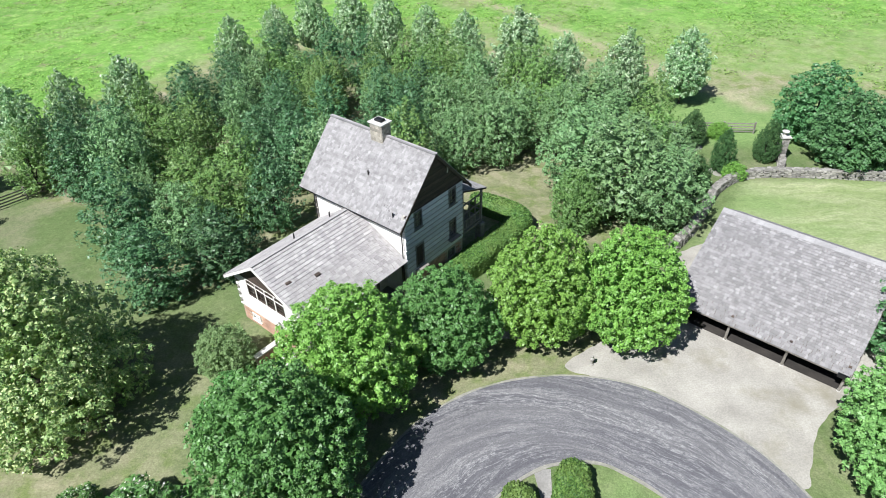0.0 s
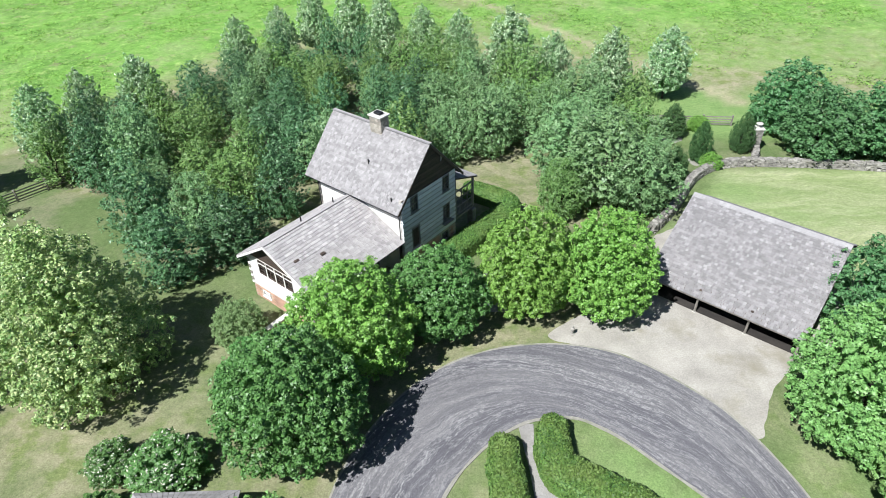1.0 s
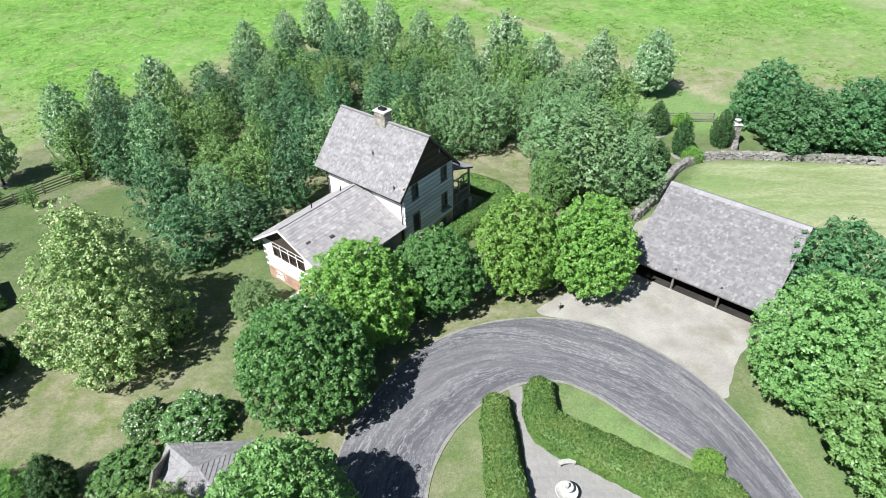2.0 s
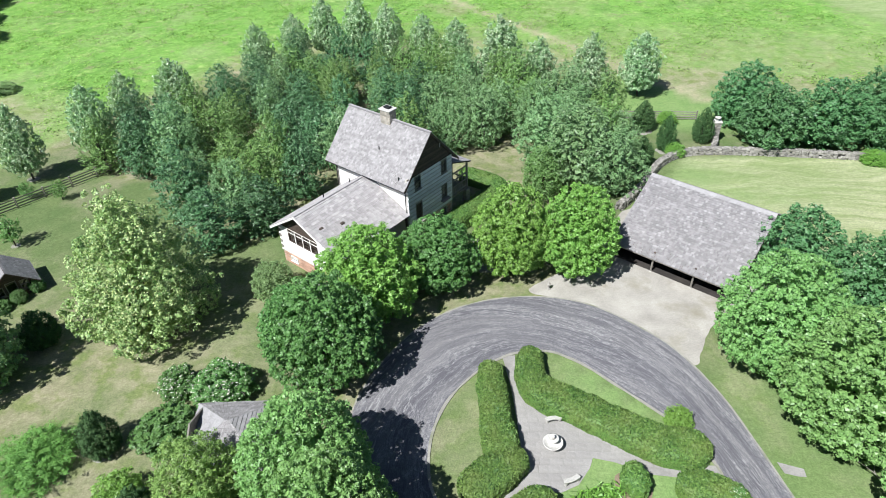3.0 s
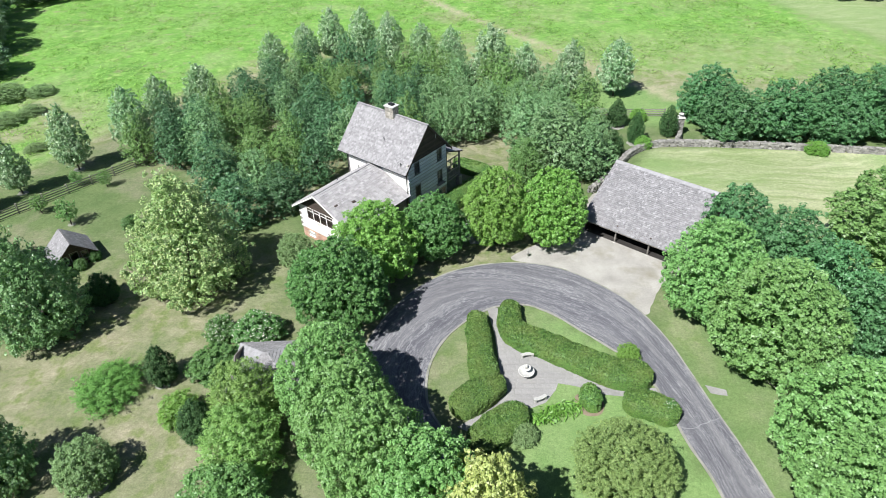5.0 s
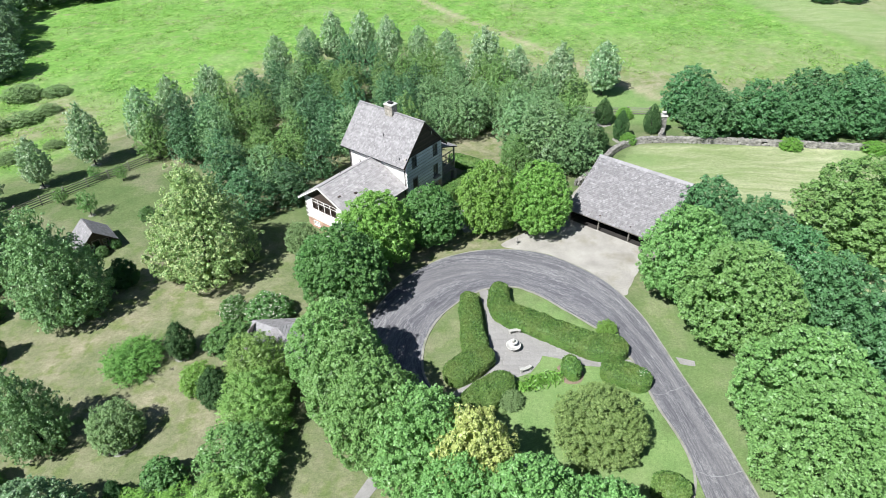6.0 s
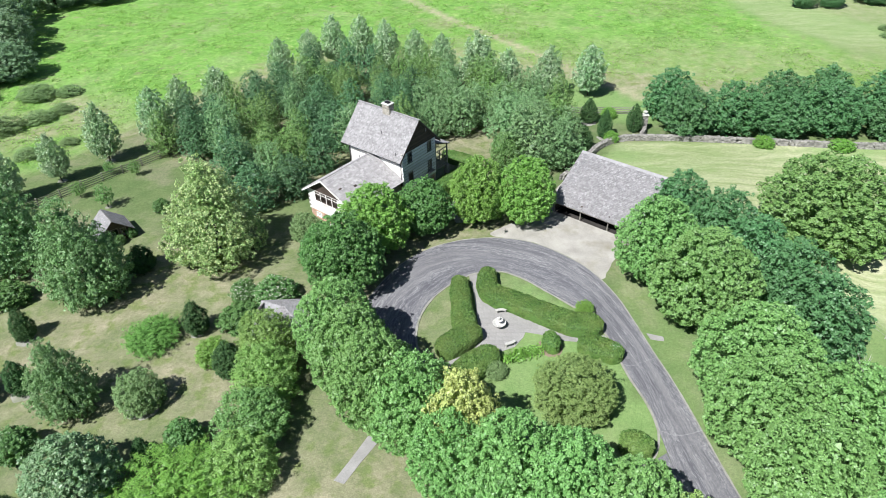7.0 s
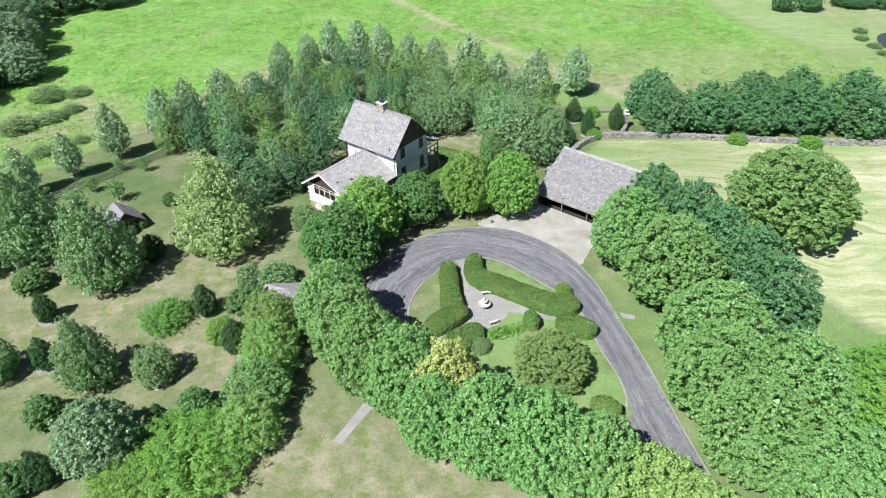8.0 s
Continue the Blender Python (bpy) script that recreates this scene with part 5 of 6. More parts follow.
# ---- garden: hedges, fountain, benches, walls, fences ----
def hedge(name, label, line, widths, height, material, seed, leaves_per_m=1000, category="hedge"):
    """A clipped hedge along a line: rounded solid body with a coat of small leaves."""
    rng = np.random.default_rng(seed)
    n = max(10, int(sum((Vector(b) - Vector(a)).length for a, b in zip(line, line[1:])) / 0.35))
    P = smooth_line([(*p, 0) for p in line], n)
    W = np.interp(np.linspace(0, 1, n), np.linspace(0, 1, len(widths)), widths)
    prof = [(-1.0, 0.0), (-1.02, 0.35), (-0.97, 0.7), (-0.8, 0.9), (-0.45, 0.985), (0, 1.0), (0.45, 0.985), (0.8, 0.9), (0.97, 0.7), (1.02, 0.35), (1.0, 0.0)]
    H = thing(name, label, category)
    rings = []
    for i in range(n):
        d = (P[min(n - 1, i + 1)] - P[max(0, i - 1)]).normalized()
        s = Vector((-d.y, d.x, 0))
        rings.append((P[i], s, W[i], height))
    # rounded ends
    d0, d1 = (P[0] - P[1]).normalized(), (P[-1] - P[-2]).normalized()
    caps0 = [(P[0] + d0 * W[0] * math.sin(a), rings[0][1], W[0] * math.cos(a), height * (0.75 + 0.25 * math.cos(a))) for a in (1.45, 1.1, 0.7, 0.35)]
    caps1 = [(P[-1] + d1 * W[-1] * math.sin(a), rings[-1][1], W[-1] * math.cos(a), height * (0.75 + 0.25 * math.cos(a))) for a in (0.35, 0.7, 1.1, 1.45)]
    rings = caps0 + rings + caps1
    verts, faces = [], []
    for p, s, w, h in rings:
        for a, b in prof:
            q = p + s * a * w
            k = 0.13 * noise.noise((q.x * 0.9, q.y * 0.9, b * h)) + 0.07 * noise.noise((q.x * 4.1, q.y * 4.1, b * h * 3))
            verts.append((q.x + s.x * k, q.y + s.y * k, b * h + land(q.x, q.y) + k * 0.8 * (b > 0)))
    m = len(prof)
    for i in range(len(rings) - 1):
        for k in range(m - 1):
            faces.append((i * m + k, i * m + k + 1, (i + 1) * m + k + 1, (i + 1) * m + k))
    faces.append(tuple(range(m)))
    faces.append(tuple(range((len(rings) - 1) * m, len(rings) * m))[::-1])
    body = raw("hedge_body", verts, faces, material, H, smooth=True)
    V = np.array(verts)
    tri, area, nor = [], [], []
    for f in faces[:-2]:
        a, b, c, d = V[list(f)]
        for t in ((a, b, c), (a, c, d)):
            nn = np.cross(t[1] - t[0], t[2] - t[0])
            tri.append(t), area.append(np.linalg.norm(nn) / 2), nor.append(nn / (np.linalg.norm(nn) + 1e-9))
    tri, area, nor = np.array(tri), np.array(area), np.array(nor)
    mid = V.mean(0) * (1, 1, 0)
    cnt = int(area.sum() * leaves_per_m / 4)
    k = rng.choice(len(tri), cnt, p=area / area.sum())
    u, v = rng.random(cnt), rng.random(cnt)
    fl = u + v > 1
    u[fl], v[fl] = 1 - u[fl], 1 - v[fl]
    pos = tri[k, 0] + (tri[k, 1] - tri[k, 0]) * u[:, None] + (tri[k, 2] - tri[k, 0]) * v[:, None]
    nn = nor[k]
    nn[nn[:, 2] < -0.2] *= -1
    pos = pos + nn * rng.uniform(-0.02, 0.11, cnt)[:, None]
    me = leaf_mesh("foliage", pos, nn + rng.normal(size=nn.shape) * 0.95, 0.16, 0.75, rng, material)
    c = new("foliage", me)
    c.parent = H
    return H


hedge("box_hedge", "long clipped green hedge beside the terrace path", [(5.85, 20.75), (5.75, 18.8), (6.6, 17.4), (9.0, 16.1), (12.0, 14.3), (14.4, 13.0), (16.0, 12.75)], [0.95, 1.1, 1.3, 1.25, 1.25, 1.35, 1.4], 1.35, LEAF_HEDGE, 1)
hedge("box_hedge", "straight clipped green hedge beside the terrace", [(2.7, 19.2), (2.9, 17.0), (3.15, 14.2), (3.35, 12.8)], [0.9, 1.0, 1.1, 1.2], 1.35, LEAF_HEDGE, 2)
hedge("box_hedge", "broad rounded clipped hedge on the lawn", [(5.6, 8.3), (4.4, 7.2), (3.3, 6.1)], [1.25, 1.5, 1.3], 1.2, LEAF_HEDGE, 3)
hedge("box_hedge", "rounded clipped hedge at the corner of the terrace", [(4.0, 11.35), (2.95, 10.5), (1.8, 9.55)], [1.15, 1.4, 1.25], 1.3, LEAF_HEDGE, 12)
hedge("box_hedge", "rounded clipped hedge with pale flowers at its end", [(15.6, 9.9), (16.7, 9.6), (17.7, 9.0)], [1.1, 1.25, 1.1], 1.2, LEAF_HEDGE, 4)
hedge("hedge_ball", "round clipped shrub on bare soil", [(11.9, 10.55), (12.0, 10.2), (12.1, 9.9)], [0.75, 0.95, 0.75], 1.35, LEAF_HEDGE, 5, category="shrub")
hedge("hedge_ball", "round clipped shrub at the tip of the island", [(17.5, -1.7), (17.8, -1.9), (18.1, -2.1)], [1.05, 1.25, 1.05], 1.7, LEAF_HEDGE, 6, category="shrub")
hedge("box_hedge", "wide dark green hedge round the farmhouse porch", [(-2.4, 37.6), (-0.6, 39.9), (1.3, 42.6), (3.2, 45.2), (4.1, 46.9), (3.4, 48.3), (1.6, 49.6), (0.4, 50.2)], [0.9, 1.1, 1.2, 1.2, 1.1, 1.0, 1.0, 0.9], 1.6, LEAF_HEDGE, 7, 560)
sheet("soil_bed", [tuple(p[:2]) for p in smooth_line([(10.9, 11.0, 0), (12.3, 11.2, 0), (13.1, 10.3, 0), (12.7, 9.1, 0), (11.6, 8.9, 0), (10.9, 9.6, 0)], 40, True)], 0.022, SOIL, "bare soil bed under the clipped shrub", category="soil")


def build_fountain():
    F = thing("fountain", "tiered pale stone fountain with a round basin", "fountain", Matrix.LocRotScale((6.95, 13.1, 0.03), None, (0.78, 0.78, 0.8)))
    bm = bmesh.new()
    lathe(bm, [(0.42, -0.02), (0.46, 0.1), (0.30, 0.16), (0.26, 0.32), (0.45, 0.40)], 20)
    part("foot", bm, PALESTONE, F)
    bm = bmesh.new()
    lathe(bm, [(0.40, 0.401), (0.70, 0.48), (0.86, 0.60), (0.90, 0.72), (0.84, 0.73), (0.78, 0.64), (0.3, 0.60)], 28)
    part("basin", bm, PALESTONE, F, "wide stone basin", True)
    bm = bmesh.new()
    lathe(bm, [(0.22, 0.60), (0.15, 0.75), (0.13, 0.95), (0.2, 1.03)], 16)
    part("stem", bm, PALESTONE, F)
    bm = bmesh.new()
    lathe(bm, [(0.18, 1.031), (0.42, 1.12), (0.5, 1.22), (0.46, 1.23), (0.2, 1.16)], 22)
    part("upper_bowl", bm, PALESTONE, F, "", True)
    bm = bmesh.new()
    lathe(bm, [(0.16, 1.16), (0.10, 1.3), (0.17, 1.42), (0.13, 1.56), (0.03, 1.68)], 14)
    part("finial", bm, PALESTONE, F, "", True)


build_fountain()


def build_bench(x, y, turn, label):
    B = thing("stone_bench", label, "bench", Matrix.LocRotScale((x, y, 0.03), Euler((0, 0, radians(turn))), (0.9, 0.85, 0.95)), "benches round the fountain")
    bm = bmesh.new()
    n = 8
    for i in range(n):
        a0, a1 = radians(-24 + 48 * i / n), radians(-24 + 48 * (i + 1) / n)
        r0, r1 = 1.35, 1.72
        q = [(r0 * math.sin(a0), r0 * math.cos(a0) - 1.5), (r0 * math.sin(a1), r0 * math.cos(a1) - 1.5), (r1 * math.sin(a1), r1 * math.cos(a1) - 1.5), (r1 * math.sin(a0), r1 * math.cos(a0) - 1.5)]
        prism(bm, q, "z", 0.36, 0.45)
    bmesh.ops.remove_doubles(bm, verts=bm.verts[:], dist=0.001)
    part("seat", bm, OLDSTONE, B)
    for s in (-1, 1):
        bm = bmesh.new()
        box(bm, (s * 0.5 - 0.09, -0.13, -0.02), (s * 0.5 + 0.09, 0.13, 0.358))
        bmesh.ops.bevel(bm, geom=bm.edges[:], offset=0.02, segments=1, affect="EDGES")
        part("bench_leg", bm, OLDSTONE, B)


build_bench(7.2, 15.25, 8, "curved pale stone bench by the hedge")
build_bench(7.95, 10.35, 205, "curved pale stone bench at the lawn edge")


def build_statue():
    S = thing("garden_ornament", "small weathered grey stone ornament on the verge", "ornament", Matrix.LocRotScale((8.1, 29.9, 0.0), None, (0.7, 0.7, 0.72)))
    bm = bmesh.new()
    lathe(bm, [(0.22, -0.05), (0.24, 0.12), (0.12, 0.2), (0.11, 0.5), (0.2, 0.62), (0.22, 0.85), (0.1, 1.0), (0.13, 1.12), (0.03, 1.25)], 12)
    part("ornament_body", bm, STONE, S)


build_statue()


def dry_wall(name, label, line, height, width, seed, pieces=280):
    """A dry-laid field stone wall: rough stones in courses over a rubble core."""
    rng = random.Random(seed)
    Wl = thing(name, label, "stone wall")
    n = int(sum((Vector(b) - Vector(a)).length for a, b in zip(line, line[1:])) / 0.4)
    P = smooth_line([(*p, 0) for p in line], n)
    units = []
    for k in range(6):
        bm = bmesh.new()
        box(bm, (-0.5, -0.5, -0.5), (0.5, 0.5, 0.5))
        for v in bm.verts:
            v.co += Vector([rng.uniform(-0.16, 0.16) for _ in range(3)])
        bmesh.ops.bevel(bm, geom=bm.edges[:], offset=0.1, segments=1, affect="EDGES")
        me = bpy.data.meshes.new("stone")
        bm.to_mesh(me)
        bm.free()
        me.materials.append(STONE)
        units.append(me)
    tmpl = [([v.co.copy() for v in me.vertices], [tuple(p.vertices) for p in me.polygons]) for me in units]
    verts, faces, made, dist = [], [], 0, 0.0
    rows = max(3, int(height / 0.2))
    for i in range(n - 1):
        p, q = P[i], P[i + 1]
        d = (q - p).normalized()
        ang = math.atan2(d.y, d.x)
        s = Vector((-d.y, d.x, 0))
        step = (q - p).length
        dist += step
        for r in range(rows):
            for side in (-1, 0, 1) if r == rows - 1 else (-1, 1):
                if rng.random() < 0.04:
                    continue
                w = width * (1 - 0.25 * r / rows)
                c = p.lerp(q, rng.uniform(0.2, 0.8)) + s * side * w * 0.3
                z = land(c.x, c.y) + (r + 0.45) * height / rows + rng.uniform(-0.02, 0.03)
                sc = (step * rng.uniform(0.75, 1.35), w * rng.uniform(0.36, 0.5), height / rows * rng.uniform(0.9, 1.25))
                m = Matrix.LocRotScale((c.x, c.y, z), Euler((rng.uniform(-0.15, 0.15), rng.uniform(-0.15, 0.15), ang + rng.uniform(-0.2, 0.2))), sc)
                k = rng.randrange(6)
                if made < pieces and 4 < dist:
                    sharing("stone", units[k], Wl, m)
                    made += 1
                else:
                    b = len(verts)
                    verts += [m @ v for v in tmpl[k][0]]
                    faces += [tuple(b + j for j in f) for f in tmpl[k][1]]
    tagged(raw("stone_courses", verts, faces, STONE, Wl), kind="stuff")
    return Wl


dry_wall("stone_wall", "low dry-laid field stone wall along the hay meadow", [(16.6, 43.6), (18.2, 45.6), (20.2, 48.6), (21.8, 51.6), (23.6, 54.4), (26.2, 56.6), (29.5, 57.4), (35, 57.2), (43, 56.4), (52, 55.2), (62, 54.0), (72, 53.4), (86, 53.0)], 0.85, 0.85, 8)
dry_wall("stone_wall", "short field stone wall running up to the gate pier", [(30.6, 57.9), (31.2, 59.0), (31.6, 60.2)], 1.0, 0.7, 9, 40)


def build_pier():
    rng = random.Random(4)
    Pz = thing("gate_pier", "square field stone gate pier with a pale urn on top", "pier", pose(31.6, 61.0, land(31.6, 61.0)))
    bm = bmesh.new()
    box(bm, (-0.42, -0.42, -0.2), (0.42, 0.42, 2.6))
    core = part("pier_core", bm, MORTAR, Pz)
    for side in range(4):
        rot = Matrix.Rotation(side * math.pi / 2, 4, "Z")
        z = 0.0
        while z < 2.5:
            h = rng.uniform(0.18, 0.3)
            x = -0.45
            while x < 0.38:
                w = min(rng.uniform(0.25, 0.5), 0.45 - x)
                ob = boxed("stone", (x, -0.48, z), (x + w - 0.03, -0.40, min(z + h, 2.58) - 0.03), STONE, core, bevel=0.02)
                ob.matrix_basis = rot
                x += w
            z += h
    boxed("pier_cap", (-0.56, -0.56, 2.6), (0.56, 0.56, 2.74), PALESTONE, Pz, "flat stone cap", 0.03)
    bm = bmesh.new()
    lathe(bm, [(0.2, 2.742), (0.17, 2.8), (0.09, 2.88), (0.11, 2.96), (0.30, 3.08), (0.38, 3.18), (0.36, 3.22), (0.25, 3.20)], 18)
    part("urn", bm, PALESTONE, Pz, "pale shallow urn", True)


build_pier()


def build_fence(name, label, a, b, gap, rails, height, seed):
    rng = random.Random(seed)
    Fn = thing(name, label, "fence")
    A, Bq = Vector((*a, 0)), Vector((*b, 0))
    n = max(1, round((Bq - A).length / gap))
    pts = [A.lerp(Bq, i / n) for i in range(n + 1)]
    for p in pts:
        z = land(p.x, p.y)
        bm = bmesh.new()
        box(bm, (p.x - 0.07, p.y - 0.07, z - 0.3), (p.x + 0.07, p.y + 0.07, z + height + 0.12))
        box(bm, (p.x - 0.10, p.y - 0.10, z + height + 0.121), (p.x + 0.10, p.y + 0.10, z + height + 0.17))
        part("post", bm, GREYWOOD, Fn)
    for p, q in zip(pts, pts[1:]):
        for r in range(rails):
            h = 0.22 + (height - 0.28) * r / (rails - 1) + rng.uniform(-0.02, 0.02)
            bm = bmesh.new()
            beam(bm, (p.x, p.y, land(p.x, p.y) + h), (q.x, q.y, land(q.x, q.y) + h), 0.04, 0.13)
            part("rail", bm, GREYWOOD, Fn)


build_fence("rail_fence", "grey weathered three-rail paddock fence", (-62.0, 26.0), (-42.5, 53.8), 3.0, 4, 1.25, 1)
build_fence("rail_fence", "grey weathered rail fence with square posts by the pier", (17.5, 67.6), (31.0, 66.9), 3.2, 4, 1.2, 2)

# pond far off
sheet("pond", [tuple(p[:2]) for p in smooth_line([(95, 96, 0), (94, 101, 0), (97, 107, 0), (105, 110, 0), (114, 108, 0), (112, 97, 0), (102, 91, 0)], 50, True)], land(98, 102) + 0.12, WATER, "still brown pond beyond the meadow", category="pond", thick=0.5)


def build_flags():
    """Uneven flagstones with narrow joints over the terrace bed."""
    rng = random.Random(31)
    bed = bpy.data.objects["terrace"]
    units = []
    for k in range(6):
        bm = bmesh.new()
        q = [(-0.5 + rng.uniform(0, 0.1), -0.5 + rng.uniform(0, 0.1)), (0.5 - rng.uniform(0, 0.1), -0.5 + rng.uniform(0, 0.1)), (0.5 - rng.uniform(0, 0.1), 0.5 - rng.uniform(0, 0.1)), (-0.5 + rng.uniform(0, 0.1), 0.5 - rng.uniform(0, 0.1))]
        prism(bm, q, "z", -0.02, 0.012)
        me = bpy.data.meshes.new("flagstone")
        bm.to_mesh(me)
        bm.free()
        me.materials.append(PAVING)
        units.append(me)
    y = 6.8
    made = 0
    while y < 22:
        d = rng.uniform(0.5, 0.85)
        x = 1.0
        while x < 18:
            w = rng.uniform(0.55, 1.1)
            if made < 290 and all(inside(TERRACE, x + a * w, y + b2 * d) for a in (0.05, 0.95) for b2 in (0.05, 0.95)):
                sharing("flagstone", rng.choice(units), bed, Matrix.LocRotScale((x + w / 2, y + d / 2, 0.03), None, (w, d, 1)))
                made += 1
            x += w
        y += d


build_flags()


def build_crack(line, label):
    P = smooth_line([(*p, 0) for p in line], 24)
    verts, faces = [], []
    for i, p in enumerate(P):
        d = (P[min(23, i + 1)] - P[max(0, i - 1)]).normalized()
        s = Vector((-d.y, d.x, 0)) * (0.022 + 0.012 * noise.noise((p.x * 3, p.y * 3, 0)))
        w = Vector((noise.noise((p.x * 2, p.y * 2, 4)), noise.noise((p.x * 2, p.y * 2, 8)), 0)) * 0.12
        for q in (p + s + w, p - s + w):
            verts.append((q.x, q.y, 0.082))
    for i in range(23):
        faces.append((2 * i, 2 * i + 1, 2 * i + 3, 2 * i + 2))
    tagged(raw("crack_seal", verts, faces, SEAL), label, "crack", kind="structure")


build_crack([(18.6, 7.9), (19.6, 7.8), (20.6, 8.3), (21.9, 8.9)], "pale sealed crack across the asphalt")
build_crack([(20.3, 0.2), (21.4, -0.2), (22.6, -0.1), (23.9, 0.3)], "pale sealed crack across the asphalt")

# ---- trees and shrubs ----
MAPLE_FORM = [(0, 0.42), (0.08, 0.75), (0.28, 1.0), (0.5, 0.96), (0.72, 0.74), (0.88, 0.46), (0.96, 0.24), (1, 0.06)]
LINDEN_FORM = [(0, 0.5), (0.07, 0.82), (0.2, 1.0), (0.36, 0.93), (0.54, 0.74), (0.72, 0.48), (0.87, 0.26), (0.96, 0.11), (1, 0.02)]
COLUMN_FORM = [(0, 0.35), (0.10, 0.8), (0.26, 1.0), (0.5, 0.93), (0.7, 0.7), (0.86, 0.44), (0.95, 0.24), (1, 0.05)]
WOOD_FORM = [(0, 0.5), (0.15, 0.8), (0.38, 1.0), (0.6, 0.88), (0.8, 0.62), (0.93, 0.32), (1, 0.06)]
FOREST_FORM = [(0, 0.6), (0.14, 0.9), (0.3, 1.0), (0.5, 0.9), (0.7, 0.68), (0.86, 0.42), (0.95, 0.2), (1, 0.04)]
YEW_FORM = [(0, 0.5), (0.1, 0.85), (0.32, 1.0), (0.58, 0.84), (0.8, 0.5), (0.93, 0.22), (1, 0.04)]
BUSH_FORM = [(0, 0.75), (0.2, 0.97), (0.45, 1.0), (0.72, 0.82), (0.9, 0.5), (1, 0.15)]


def maker(form, z0, sprays, per, spray, size, slim, material, trunk=0.2, limbs=7, extra=None, radius=4.0, top=10.0, **habit):
    """A plant 10 m high, made from a form, tufts and leaves."""
    def make(rng):
        pos, nrm, cen = crown_points(rng, form, z0, top - 0.2, radius - 0.15, sprays, per, spray, **habit)
        ok = pos[:, 2] > 0.1
        pos, nrm = pos[ok], nrm[ok]
        # large dim leaves deep inside, so that no light leaks through
        k = rng.choice(len(pos), len(pos) // 14)
        deep = pos[k] * np.stack([rng.uniform(0.3, 0.74, len(k))] * 2 + [rng.uniform(0.6, 0.92, len(k))], 1) + (0, 0, 0.25 * z0)
        each = np.concatenate([np.full(len(pos), size), np.full(len(k), size * 2.6)])
        pos, nrm = np.concatenate([pos, deep]), np.concatenate([nrm, nrm[k]])
        out = []
        if trunk:
            low = cen[cen[:, 2] < z0 + (top - z0) * 0.8]
            out.append(("trunk", trunk_mesh(rng, z0 + (top - z0) * 0.58, trunk, low, limbs)))
        if extra:
            mat2, share, zmin = extra
            tip = (pos[:, 2] > zmin) & (each == size) & (rng.random(len(pos)) < share)
            out.append(("crown", leaf_mesh("crown", pos[~tip], nrm[~tip], each[~tip], slim, rng, material)))
            out.append(("blossom", leaf_mesh("blossom", pos[tip], nrm[tip], size * 0.8, slim, rng, mat2)))
        else:
            out.append(("crown", leaf_mesh("crown", pos, nrm, each, slim, rng, material)))
        return out
    return make


ROUND = {"boughs": 44, "bulge": 0.06, "ragged": 0.55, "lift": 0.6, "core": 0.28, "jitter": 0.7}
LOOSE = {"boughs": 34, "bulge": 0.13, "ragged": 0.65, "lift": 0.65, "core": 0.28, "plume": 0.7}
CONE = {"boughs": 44, "bulge": 0.21, "ragged": 0.95, "lift": 0.8, "reach": 1.4, "core": 0.28, "plume": 0.42}
SHAGGY = {"boughs": 24, "bulge": 0.34, "ragged": 1.0, "lift": 0.8, "reach": 1.6, "jitter": 0.5, "core": 0.24, "plume": 0.65}
BUSHY = {"boughs": 30, "bulge": 0.12, "ragged": 0.6, "lift": 0.6}
